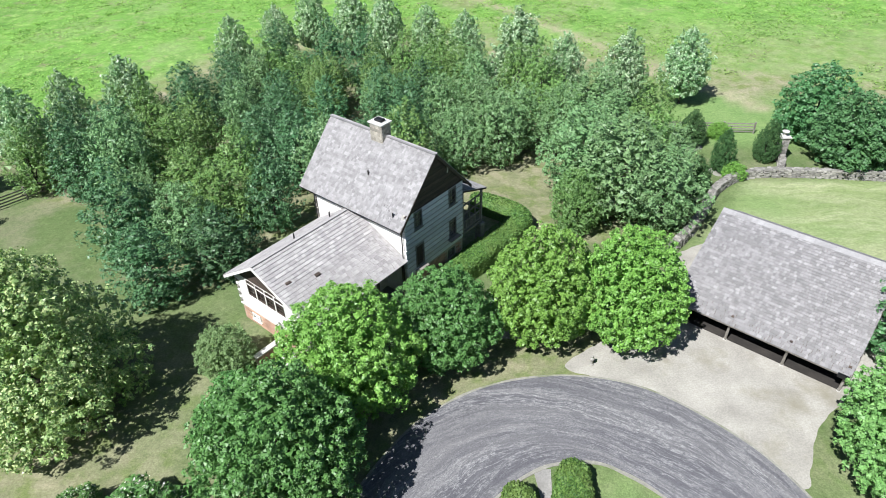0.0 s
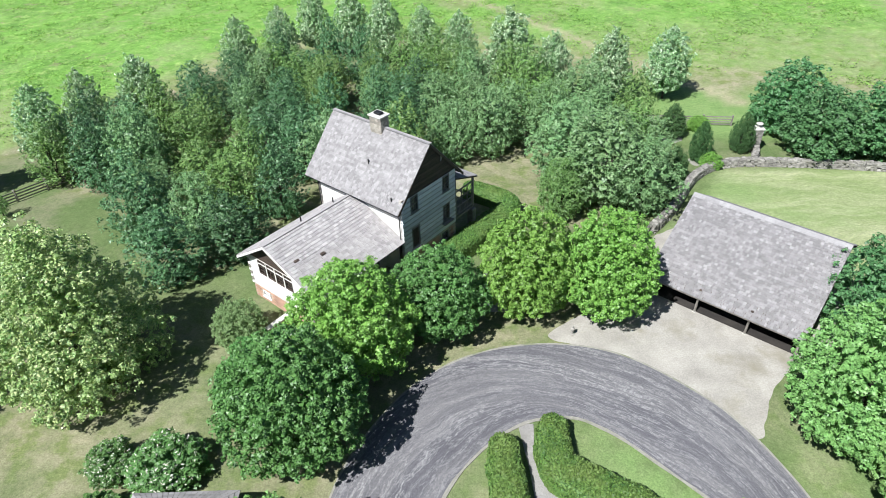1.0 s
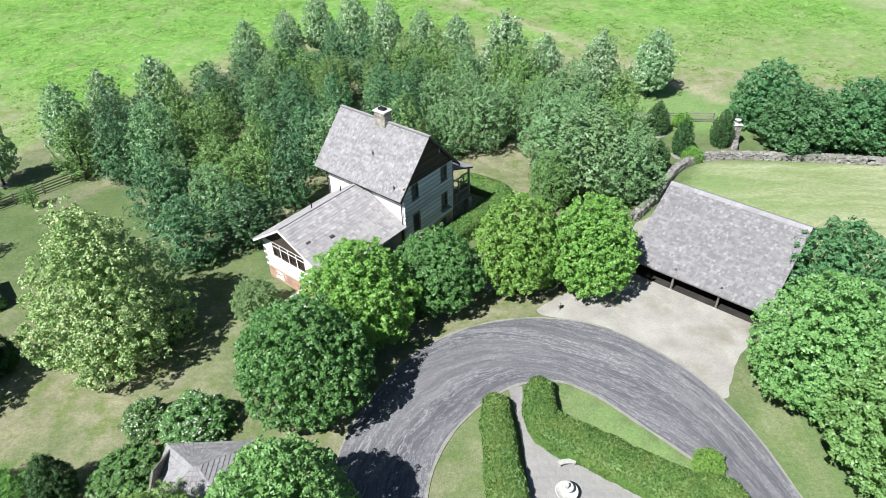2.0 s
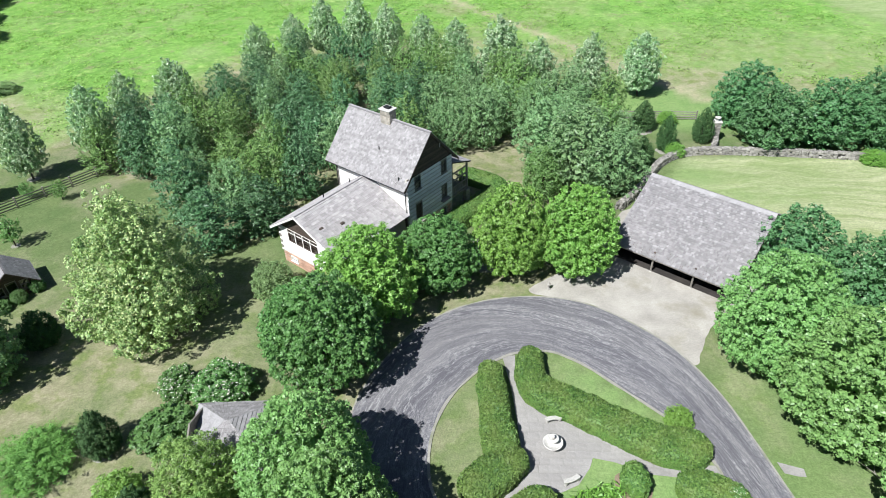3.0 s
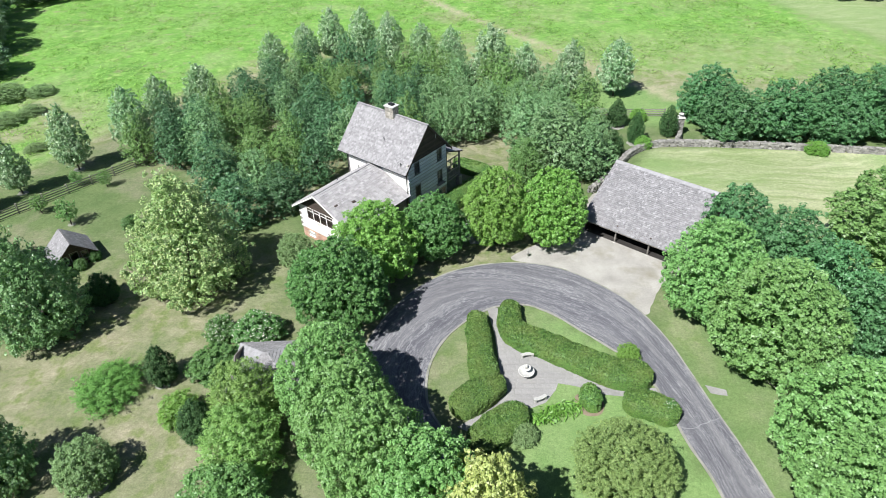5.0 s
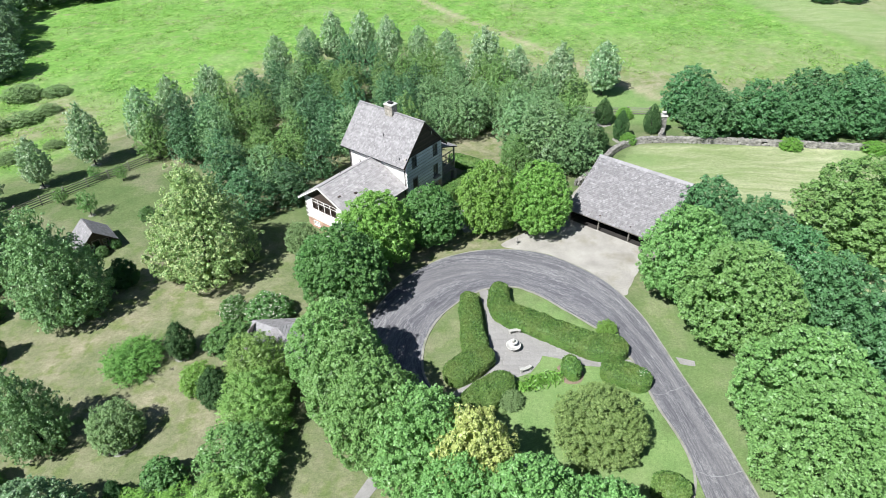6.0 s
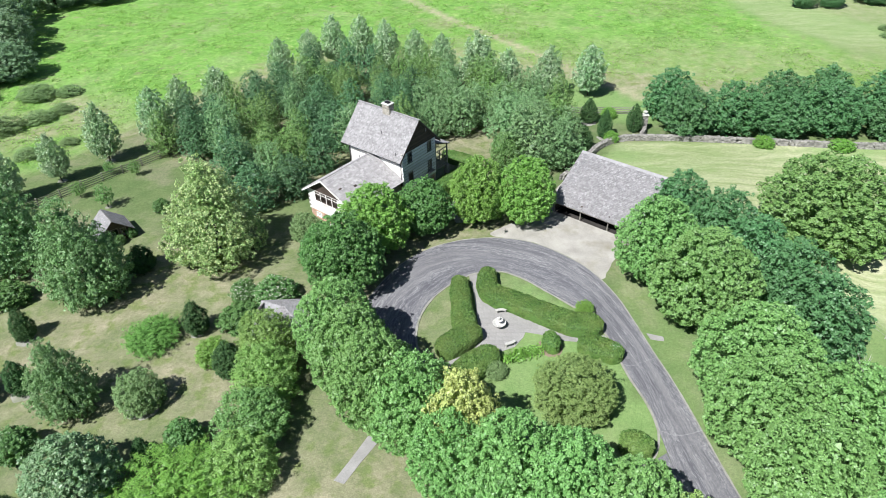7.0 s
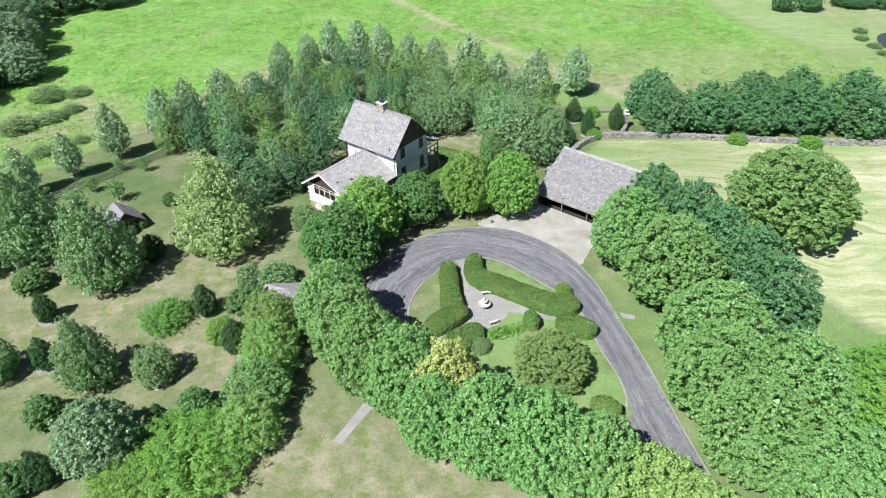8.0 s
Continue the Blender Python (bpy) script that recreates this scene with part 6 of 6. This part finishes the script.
MAKERS = {
    # kind: (variants, maker)
    "maple": (4, maker(MAPLE_FORM, 1.2, 1300, 25, 0.23, 0.152, 0.9, LEAF_MAPLE, 0.22, **ROUND)),
    "deep_maple": (3, maker(MAPLE_FORM, 1.2, 1350, 26, 0.23, 0.15, 0.9, LEAF_DEEP, 0.22, **LOOSE)),
    "pale_maple": (2, maker(MAPLE_FORM, 1.2, 1300, 25, 0.23, 0.152, 0.9, LEAF_PALEMAPLE, 0.22, **ROUND)),
    "bright_maple": (3, maker(MAPLE_FORM, 1.1, 1350, 26, 0.23, 0.15, 0.9, LEAF_BRIGHT, 0.2, **LOOSE)),
    "yellow_maple": (1, maker(MAPLE_FORM, 1.3, 700, 34, 0.31, 0.19, 0.85, LEAF_YELLOW, 0.2, **LOOSE)),
    "linden": (2, maker(LINDEN_FORM, 0.3, 1700, 28, 0.20, 0.122, 0.85, LEAF_PALE, 0.24, **CONE)),
    "green_linden": (2, maker(LINDEN_FORM, 0.3, 1450, 26, 0.21, 0.138, 0.85, LEAF_LINDEN, 0.24, **CONE)),
    "column": (3, maker(COLUMN_FORM, 1.2, 620, 22, 0.235, 0.19, 0.85, LEAF_SILVER, 0.14, radius=3.0, **CONE)),
    "forest": (5, maker(FOREST_FORM, 0.4, 400, 15, 0.25, 0.21, 0.6, LEAF_FOREST, 0.13, radius=2.5, **SHAGGY)),
    "olive": (4, maker(FOREST_FORM, 0.4, 400, 15, 0.25, 0.21, 0.55, LEAF_OLIVE, 0.13, radius=2.5, **SHAGGY)),
    "grey_tree": (3, maker(WOOD_FORM, 0.5, 480, 18, 0.26, 0.20, 0.65, LEAF_GREY, 0.14, radius=3.0, **SHAGGY)),
    "orchard": (3, maker(MAPLE_FORM, 0.4, 560, 24, 0.35, 0.215, 0.9, LEAF_ORCHARD, 0.25, **LOOSE)),
    "field_tree": (1, maker(BUSH_FORM, 1.0, 1500, 34, 0.23, 0.14, 0.85, LEAF_FIELD, 0.18, boughs=80, bulge=0.12, ragged=0.7)),
    "light_tree": (3, maker(BUSH_FORM, 0.7, 620, 22, 0.36, 0.24, 0.7, LEAF_LIGHT, 0.22, **LOOSE)),
    "young_tree": (2, maker(MAPLE_FORM, 2.6, 150, 16, 0.42, 0.40, 0.6, LEAF_LIGHT, 0.25, boughs=14, bulge=0.3, ragged=0.9)),
    "yew": (2, maker(YEW_FORM, 0.1, 420, 22, 0.40, 0.5, 0.28, LEAF_YEW, 0.3, boughs=40, bulge=0.08, ragged=0.5, lift=1.4, reach=1.8)),
    "shrub": (3, maker(BUSH_FORM, 0.1, 360, 22, 0.50, 0.44, 0.65, LEAF_SHRUB, 0.15, **BUSHY)),
    "lime_shrub": (2, maker(BUSH_FORM, 0.1, 380, 24, 0.50, 0.44, 0.35, LEAF_LIME, 0.15, **BUSHY)),
    "arching_shrub": (2, maker(BUSH_FORM, 0.1, 520, 34, 0.36, 0.27, 0.3, LEAF_LIME, 0.15, boughs=44, bulge=0.2, ragged=1.2, lift=0.7, reach=2.6)),
    "olive_shrub": (2, maker(BUSH_FORM, 0.3, 700, 28, 0.34, 0.24, 0.45, LEAF_VINE, 0.15, boughs=34, bulge=0.14, ragged=0.8, lift=0.7, reach=1.4)),
    "grey_bush": (1, maker(WOOD_FORM, 0.3, 800, 28, 0.30, 0.21, 0.7, LEAF_SILVERGREEN, 0.2, **LOOSE)),
    "lime_tree": (2, maker(BUSH_FORM, 0.4, 1000, 26, 0.28, 0.18, 0.6, LEAF_LIME, 0.18, boughs=40, bulge=0.16, ragged=0.9, reach=1.4)),
    "juniper": (1, maker(BUSH_FORM, 0.1, 420, 30, 0.42, 0.34, 0.3, LEAF_JUNIPER, 0.15, boughs=24, bulge=0.2, ragged=1.0, reach=1.8)),
    "dull_shrub": (2, maker(BUSH_FORM, 0.3, 620, 28, 0.36, 0.23, 0.6, LEAF_DULL, 0.15, **BUSHY)),
    "dwarf_tree": (1, maker(BUSH_FORM, 0.6, 1350, 34, 0.24, 0.15, 0.55, LEAF_DWARF, 0.15, boughs=70, bulge=0.07, ragged=0.8, lift=0.8)),
    "far_tree": (3, maker(WOOD_FORM, 0.4, 620, 22, 0.36, 0.23, 0.75, LEAF_FAR, 0.18, **LOOSE)),
    "brush": (2, maker(BUSH_FORM, 0.1, 330, 22, 0.42, 0.30, 0.6, LEAF_DULL, 0.15, **LOOSE)),
    "flower_shrub": (2, maker(BUSH_FORM, 0.1, 360, 22, 0.50, 0.42, 0.65, LEAF_SHRUB, 0.15, extra=(PETAL, 0.13, 4.0), **BUSHY)),
}


WIDTH = {"column": 3.0, "forest": 2.5, "olive": 2.5, "grey_tree": 3.0}


def grow(kind, x, y, h, r, label, category="tree", name="tree", group="", lean=0.0):
    variants, mk = MAKERS[kind]
    return plant(kind, variants, mk, x, y, h, r, label, category, name, group, (10.0, WIDTH.get(kind, 4.0)), None, lean)


ROW = "maples along the driveway"
for x, y, h, r in ((23.9, 20.9, 11, 4.6), (27.2, 14.8, 11, 5.4), (28.5, 3.9, 11, 5.3), (27.3, -1.4, 11, 4.6), (33.4, -2.6, 10.8, 4.7), (28.3, -7.4, 10.8, 4.3), (35, -12, 10.5, 4.3), (30.8, -15.5, 10.5, 4.3)):
    grow("maple", x, y, h, r, "dense round green maple beside the driveway", group=ROW)
for x, y, h, r in ((-8.6, 8.5, 9.8, 4.2), (-6.4, 4.4, 10.2, 4.0), (-3.9, 1.0, 10.6, 4.0), (-0.4, -1.4, 10.6, 4.0), (7.1, -7.2, 10.6, 4.1), (11.2, -8.6, 10.5, 4.1), (15.4, -10.8, 10.2, 4.1), (2.4, -5.8, 9.4, 3.2)):
    grow("maple", x, y, h, r, "dense round green maple on the lawn side of the loop", group=ROW)
for x, y, h, r in ((18.8, -13.6, 10.0, 4.2), (21.0, -16.4, 10.2, 4.4)):
    grow("pale_maple", x, y, h, r, "pale yellow-green round maple by the way out", group=ROW)
grow("yellow_maple", 3.3, -3.0, 10.6, 3.2, "maple turning yellow among green neighbours", group=ROW)
for x, y, h, r in ((29.2, 30.5, 8.6, 3.6), (32.9, 26.5, 8.5, 3.8), (34.6, 21.2, 8.5, 3.8), (36.7, 16.4, 8.6, 4.0), (37.2, 10.6, 8.9, 4.2)):
    grow("orchard", x, y, h, r, "dark green rounded tree behind the maples")
grow("field_tree", 45.2, 28.2, 11.0, 7.4, "large light green spreading tree in the hay field")
for x, y, h, r, k in ((-9.8, 19.5, 9.7, 4.4, "deep_maple"), (-12.3, 21.6, 7.0, 3.0, "deep_maple"), (-7.3, 26.2, 9.4, 4.3, "bright_maple"), (-1.7, 30.4, 7.6, 3.6, "deep_maple"), (4.9, 32.8, 9.2, 3.8, "bright_maple"), (10.7, 32.8, 9.2, 3.9, "bright_maple")):
    grow(k, x, y, h, r, "round maple with bright fresh leaves by the house" if k != "deep_maple" else "round maple with mid green leaves by the house", group="maples before the house")
for x, y, h, r in ((36.6, 65.8, 8.6, 4.3), (38.0, 60.0, 7.8, 4.4), (45.0, 60.5, 8.4, 4.7), (53.5, 64, 8.8, 4.6), (52.0, 59.0, 7.8, 4.4), (60.0, 60.0, 8.4, 4.9), (70.0, 63.5, 8.9, 4.9), (68.5, 57.0, 7.8, 4.4), (78, 60, 8.2, 4.7), (86, 58, 8.2, 4.7), (61.5, 66, 8.6, 4.4)):
    grow("orchard", x, y, h, r, "dark green round tree in a row behind the stone wall", group="trees behind the stone wall")
for x, y, h, r, k in ((-25.8, 24.8, 13.5, 5.6, "linden"), (-37.9, 17.4, 13.0, 4.6, "green_linden"), (-50.0, 23.0, 12.8, 5.0, "green_linden"), (-59, 16, 11.5, 5.6, "linden")):
    grow(k, x, y, h, r, "tall broad tree with pale cream-tipped leaves" if k == "linden" else "tall broad green tree on the lawn")
SILVER = "silver-leaved trees round the wood"
for x, y, h, r in ((-46.0, 56.5, 10.2, 3.3), (-52.0, 50.7, 9.6, 3.0), (-55.9, 43.8, 7.8, 2.5), (-59.4, 37.8, 8.0, 2.7), (-64.5, 30.5, 8.0, 2.7), (-38.4, 64.7, 10.3, 3.4), (-43.6, 61.7, 9.8, 3.0), (-32.1, 81.5, 9.3, 3.0), (-27.4, 86.0, 9.3, 3.1), (-23.7, 91.3, 10.3, 3.2), (-18.0, 91.0, 10.3, 3.3), (-12.8, 87.8, 10.3, 3.3), (-6.8, 83.8, 9.8, 3.0), (-1.7, 82.8, 9.3, 3.0), (5.1, 78.5, 10.8, 4.2), (10.1, 73.5, 9.3, 3.4), (17.5, 74.7, 9.3, 3.5), (24.7, 75.0, 9.6, 3.5)):
    grow("column", x, y, h, r * 0.8, "upright tree with silvery pale leaves", group=SILVER)
# the wood
_rng = random.Random(77)
_spots = []
for _ in range(6000):
    x, y = _rng.uniform(-48, 20), _rng.uniform(29, 86)
    if inside(WOOD, x, y) and all((x - a) ** 2 + (y - b) ** 2 > 4.1 ** 2 for a, b in _spots):
        _spots.append((x, y))
for x, y in _spots:
    k = "olive" if noise.noise((x * 0.09, y * 0.09, 2)) > 0.12 else ("grey_tree" if x > -4 or _rng.random() < 0.2 else "forest")
    h = (8.6 + 3.0 * noise.noise((x * 0.2, y * 0.2, 9)) + _rng.uniform(-1.3, 1.3)) * (0.85 if y < 46 else 1)
    grow(k, x, y, h, _rng.uniform(2.1, 2.9), "dense young tree with dull grey-green leaves" if k != "olive" else "dense young tree with yellowish green leaves", group="trees of the wood")
for x, y, h, r, k in ((13.2, 49.5, 10.2, 4.4, "grey_tree"), (16.4, 47.6, 8.2, 3.3, "grey_tree"), (8.8, 46.6, 6.2, 2.2, "light_tree"), (9.8, 53.5, 9.4, 3.6, "grey_tree"), (17.6, 53.0, 8.0, 2.8, "grey_tree")):
    grow(k, x, y, h, r, "loose grey-green tree on the lawn behind the house")
# clipped yews and shrubs on the lawns
YEWS = "upright dark yews"
for x, y, h, r in ((-24.2, 12.0, 4.0, 1.55), (-41.9, 10.8, 3.8, 1.35), (-38.1, 3.7, 3.9, 1.4), (-31.1, -9.9, 4.2, 1.5), (-19.0, 6.3, 4.0, 1.7), (-34.4, 22.4, 3.4, 1.8), (23.3, 64.2, 4.0, 1.7), (24.9, 58.4, 4.6, 1.35), (30.0, 60.7, 4.5, 1.5), (21.0, 53.6, 4.0, 1.5), (-23.2, -3.7, 3.0, 1.0)):
    grow("yew", x, y, h * 1.05, r * 0.86, "dense dark green upright yew on the lawn", "shrub", "yew", YEWS)
for k, x, y, h, r, lab in (
    ("juniper", -28.4, 10.6, 2.0, 2.6, "low sprawling green juniper on the lawn"), ("dull_shrub", -25.9, 2.2, 4.2, 2.1, "round grey-green shrub in a soil ring"), ("green_linden", -32.2, 1.6, 9.0, 2.8, "young pale green tree on the lawn"),
    ("grey_bush", -26.9, -7.2, 7.0, 3.6, "bushy grey-green tree on the lawn"), ("shrub", -34.4, -3.2, 3.0, 1.7, "loose green shrub on the lawn"), ("shrub", -20.4, -2.0, 2.8, 1.6, "dark green shrub on the lawn"),
    ("light_tree", -14.6, -0.8, 4.8, 3.2, "large dull green shrub at the lawn edge"), ("olive_shrub", -14.4, -5.0, 4.4, 2.9, "large pale green shrub at the lawn edge"), ("arching_shrub", -18.6, -8.0, 4.0, 4.6, "wide arching bright green shrub"), ("arching_shrub", -23.4, -10.4, 3.0, 3.0, "wide arching bright green shrub"),
    ("lime_shrub", -21.2, 8.0, 2.6, 1.6, "bright green shrub beside a yew"), ("shrub", -20.0, 13.2, 2.3, 2.2, "feathery green perennial clump by the outbuilding"), ("flower_shrub", -17.4, 17.2, 2.6, 2.3, "shrub with white flower heads"), ("flower_shrub", -20.8, 17.4, 2.4, 1.5, "shrub with white flower heads"),
    ("olive_shrub", -15.5, 8.0, 6.3, 2.7, "loose olive shrub beside the outbuilding"), ("olive_shrub", -14.6, 4.0, 5.8, 2.9, "loose olive green tree by the maples"), ("shrub", -46.7, 16.4, 2.6, 2.0, "round green shrub on the lawn"), ("shrub", -33.4, -10.8, 3.0, 1.8, "grey-green shrub beside a yew"), ("light_tree", -42.5, 2.2, 5, 2.4, "small pale tree on the lawn"),
    ("shrub", -37.3, 35.2, 1.8, 1.1, "small green shrub in mulch"), ("young_tree", -45.2, 36.1, 3.6, 1.25, "small young tree near the paddock fence"), ("young_tree", -49.5, 45.8, 2.4, 0.8, "small young tree near the paddock fence"), ("young_tree", -45.5, 45.6, 2.6, 0.9, "small young tree near the paddock fence"), ("young_tree", -50.4, 38.8, 2.6, 1.0, "small young tree near the paddock fence"),
    ("dull_shrub", -16.4, 28.9, 3.6, 1.9, "grey-green shrub by the wing"), ("dwarf_tree", 13.2, 2.9, 5.0, 3.7, "low spreading tree with dull olive leaves"), ("flower_shrub", 17.9, 9.2, 1.5, 0.9, "flowering shrub with pale blooms"), ("lime_shrub", 15.9, 15.2, 1.6, 1.0, "light green shrub by the driveway"), ("dull_shrub", 6.4, 6.6, 1.3, 1.1, "low grey-green shrub beside the hedge"),
    ("lime_shrub", 26.9, 66.0, 1.7, 1.3, "light green shrub at the fence"), ("lime_shrub", 25.8, 57.0, 1.7, 1.2, "green shrub growing over the stone wall"), ("lime_shrub", 48.5, 55.0, 1.5, 1.6, "green shrub growing over the stone wall"), ("lime_shrub", 59.5, 53.6, 1.5, 1.8, "green shrub growing over the stone wall"),
    ("lime_tree", 42.0, -0.6, 5.6, 4.4, "bright lime green tree at the field edge"), ("lime_tree", 46.5, 1.6, 5.0, 4.2, "bright lime green tree at the field edge"), ("shrub", -39.6, 27.6, 1.3, 0.7, "clipped shrub by the shed"), ("shrub", -38.8, 29.2, 1.5, 0.7, "clipped shrub by the shed"), ("shrub", -40.6, 26.3, 1.0, 0.9, "low shrub by the shed")):
    grow(k, x, y, h, r, lab, "tree" if "tree" in lab else "shrub", "small_tree" if "tree" in lab else "shrub")
# brush and far trees beyond the meadow
for x, y, h, r in ((-76, 62, 2.4, 3.2), (-72, 66, 1.8, 2.6), (-78, 76, 2.6, 3.4), (-73, 78, 1.6, 2.4), (-66, 52, 1.4, 2.2), (-84, 58, 3.2, 4.0), (-90, 52, 3.6, 4.2), (-70, 70, 1.5, 2.0), (-62, 57, 1.0, 1.6)):
    grow("brush", x, y, h, r, "low tangled brush at the meadow edge", "brush", "brush", "brush at the meadow edge")
for x, y, h, r in ((-89, 86, 8, 6), (-97, 98, 11, 7), (-106, 108, 12, 9), (-112, 120, 12, 9), (-91, 73, 5, 5), (-96, 80, 9, 7), (-96, 142, 8, 7), (-108, 138, 11, 9), (-120, 100, 12, 9), (-104, 88, 10, 8)):
    grow("far_tree", x, y, h, r, "broad dark tree at the edge of the meadow", group="trees at the meadow edge")
for x, y, h, r in ((82.5, 126, 7, 3.0), (89, 126, 6.5, 3.2), (76.8, 140, 8, 5), (101, 130, 4, 5), (108, 128, 4, 4)):
    grow("orchard", x, y, h, r, "lone dark tree on the far meadow", group="far meadow trees")
for x, y, h, r in ((91.5, 104, 1.1, 1.5), (92.0, 99, 1.0, 1.6), (93.6, 109, 1.1, 1.6), (91.4, 94.5, 0.9, 1.3)):
    grow("brush", x, y, h, r, "low green reeds on the pond bank", "reeds", "reeds", "reeds by the pond")


def build_meadow():
    """Tall grass and weeds of the meadow: leafy tufts in drifts."""
    rng = np.random.default_rng(5)
    n = 9000
    x, y = rng.uniform(-100, 100, n * 3), rng.uniform(40, 175, n * 3)
    lim = np.interp(x, [p[0] for p in MEADOW_EDGE], [p[1] for p in MEADOW_EDGE])
    dens = np.array([noise.noise((a * 0.06, b * 0.06, 1)) + 0.6 * noise.noise((a * 0.25, b * 0.25, 4)) for a, b in zip(x, y)])
    keep = (y > lim + 3) & (dens + rng.uniform(-0.3, 0.3, n * 3) > 0.0) & ~((x > 70 - 0.25 * (y - 100)) & (y > 88))
    x, y = x[keep][:n], y[keep][:n]
    x, y = np.repeat(x, 7) + rng.normal(size=7 * len(x)) * 0.5, np.repeat(y, 7) + rng.normal(size=7 * len(y)) * 0.5
    k = len(x)
    pos = np.stack([x, y, np.array([land(a, b) for a, b in zip(x, y)]) + rng.uniform(0.05, 0.4, k)], 1)
    me = leaf_mesh("meadow_grass", pos, np.stack([rng.normal(size=k) * 0.45, rng.normal(size=k) * 0.45, np.ones(k)], 1), 0.34, 0.5, rng, MEADOW_BLADE)
    tagged(new("meadow_grass", me), "tall bright green meadow grass and weeds", "grass", kind="stuff")


build_meadow()


def build_dead_branches():
    rng = random.Random(12)
    D = thing("dead_branches", "tangle of bare grey fallen branches between the maples", "branches", pose(28.9, 10.1, 0.0))
    for i in range(14):
        bm = bmesh.new()
        a, l = rng.uniform(0, 6.28), rng.uniform(1.6, 3.4)
        p0 = Vector((rng.uniform(-0.9, 0.9), rng.uniform(-0.7, 0.7), -0.05))
        p1 = p0 + Vector((math.cos(a) * l * 0.45, math.sin(a) * l * 0.45, l * rng.uniform(0.25, 0.55)))
        p2 = p1 + Vector((math.cos(a + 0.4) * l * 0.4, math.sin(a + 0.4) * l * 0.4, l * rng.uniform(0.0, 0.35)))
        beam(bm, p0, p1, 0.12, taper=0.7, sides=5)
        beam(bm, p1, p2, 0.08, taper=0.35, sides=5)
        beam(bm, p1, p1 + (p2 - p1).cross(Vector((0.2, 0.1, 1))) * 0.5 + Vector((0, 0, 0.4)), 0.05, taper=0.4, sides=4)
        part("branch", bm, GREYWOOD, D)


build_dead_branches()


def build_bare_shrub():
    """A dead shrub: many fine grey stems that fork upwards."""
    rng = random.Random(15)
    D = thing("bare_shrub", "leafless pale grey dead shrub at the field edge", "shrub", pose(38.9, 4.0, 0.0))
    for i in range(26):
        bm = bmesh.new()
        a, lean, top = rng.uniform(0, 6.28), rng.uniform(0.15, 0.75), rng.uniform(2.2, 3.8)
        p = Vector((math.cos(a) * 0.25, math.sin(a) * 0.25, -0.05))
        q = p + Vector((math.cos(a) * lean, math.sin(a) * lean, 1.0)) * top * 0.5
        beam(bm, p, q, 0.06, taper=0.7, sides=4)
        for j in range(4):
            b = a + rng.uniform(-0.9, 0.9)
            e = q + Vector((math.cos(b) * rng.uniform(0.2, 0.8), math.sin(b) * rng.uniform(0.2, 0.8), rng.uniform(0.5, 1.0))) * top * 0.5
            beam(bm, q, e, 0.035, taper=0.4, sides=4)
            f = q.lerp(e, 0.5)
            beam(bm, f, f + Vector((rng.uniform(-0.5, 0.5), rng.uniform(-0.5, 0.5), rng.uniform(0.3, 0.8))), 0.025, taper=0.4, sides=3)
        part("stem", bm, PALEWOOD, D)


def build_wire_fence():
    Fn = thing("wire_fence", "thin wire fence with grey posts along the hay field", "fence")
    P = smooth_line([(41.6, 19.0, 0), (43.6, 14.6, 0), (45.4, 10.8, 0), (48.5, 7.0, 0), (54.0, 2.0, 0), (60.0, -2.5, 0)], 12)
    for p in P:
        bm = bmesh.new()
        beam(bm, (p.x, p.y, -0.3), (p.x, p.y, 1.25), 0.10, taper=0.85, sides=6)
        part("post", bm, PALEWOOD, Fn)
    for z in (0.35, 0.75, 1.15):
        for p, q in zip(P, P[1:]):
            bm = bmesh.new()
            beam(bm, (p.x, p.y, z), (q.x, q.y, z), 0.014, sides=4)
            part("wire", bm, PALEWOOD, Fn)


build_bare_shrub()
build_wire_fence()


def build_daylilies():
    rng = np.random.default_rng(8)
    k = 420
    t = rng.random(k)
    pos = np.stack([7.4 + 3.4 * t + rng.normal(size=k) * 0.3, 8.3 + 1.5 * t + rng.normal(size=k) * 0.35, 0.22 + 0.12 * rng.random(k)], 1)
    nrm = np.stack([rng.normal(size=k), rng.normal(size=k), np.full(k, 0.7)], 1)
    ob = new("daylilies", leaf_mesh("daylilies", pos, nrm, 0.75, 0.16, rng, LEAF_LIME))
    tagged(ob, "arching light green daylily leaves by the terrace", "plants", kind="stuff")


build_daylilies()


def build_rings():
    """Pale mulch under young trees and single shrubs."""
    for x, y, r in ((-52.0, 50.7, 1.0), (-55.9, 43.8, 0.9), (-59.4, 37.8, 0.9), (-64.5, 30.5, 0.9), (-37.3, 35.2, 1.0), (-45.2, 36.1, 0.6), (-24.2, 11.7, 0.9), (-25.9, 2.0, 2.0), (21.0, 53.4, 1.5), (24.9, 58.1, 1.4), (23.3, 63.9, 1.7), (-41.9, 10.5, 1.3), (-38.1, 3.4, 1.4)):
        verts, n = [(x, y, land(x, y) + 0.03)], 28
        for i in range(n):
            a = i * 2 * math.pi / n
            q = 0.75 * r * (1 + 0.25 * noise.noise((x + math.cos(a) * 1.7, y + math.sin(a) * 1.7, 2)))
            px, py = x + q * math.cos(a), y + q * math.sin(a)
            verts.append((px, py, land(px, py) + 0.006))
        ob = raw("mulch_ring", verts, [(0, 1 + i, 1 + (i + 1) % n) for i in range(n)], EDGE)
        tagged(ob, "ring of pale mulch in the grass", "mulch", "mulch rings")


build_rings()
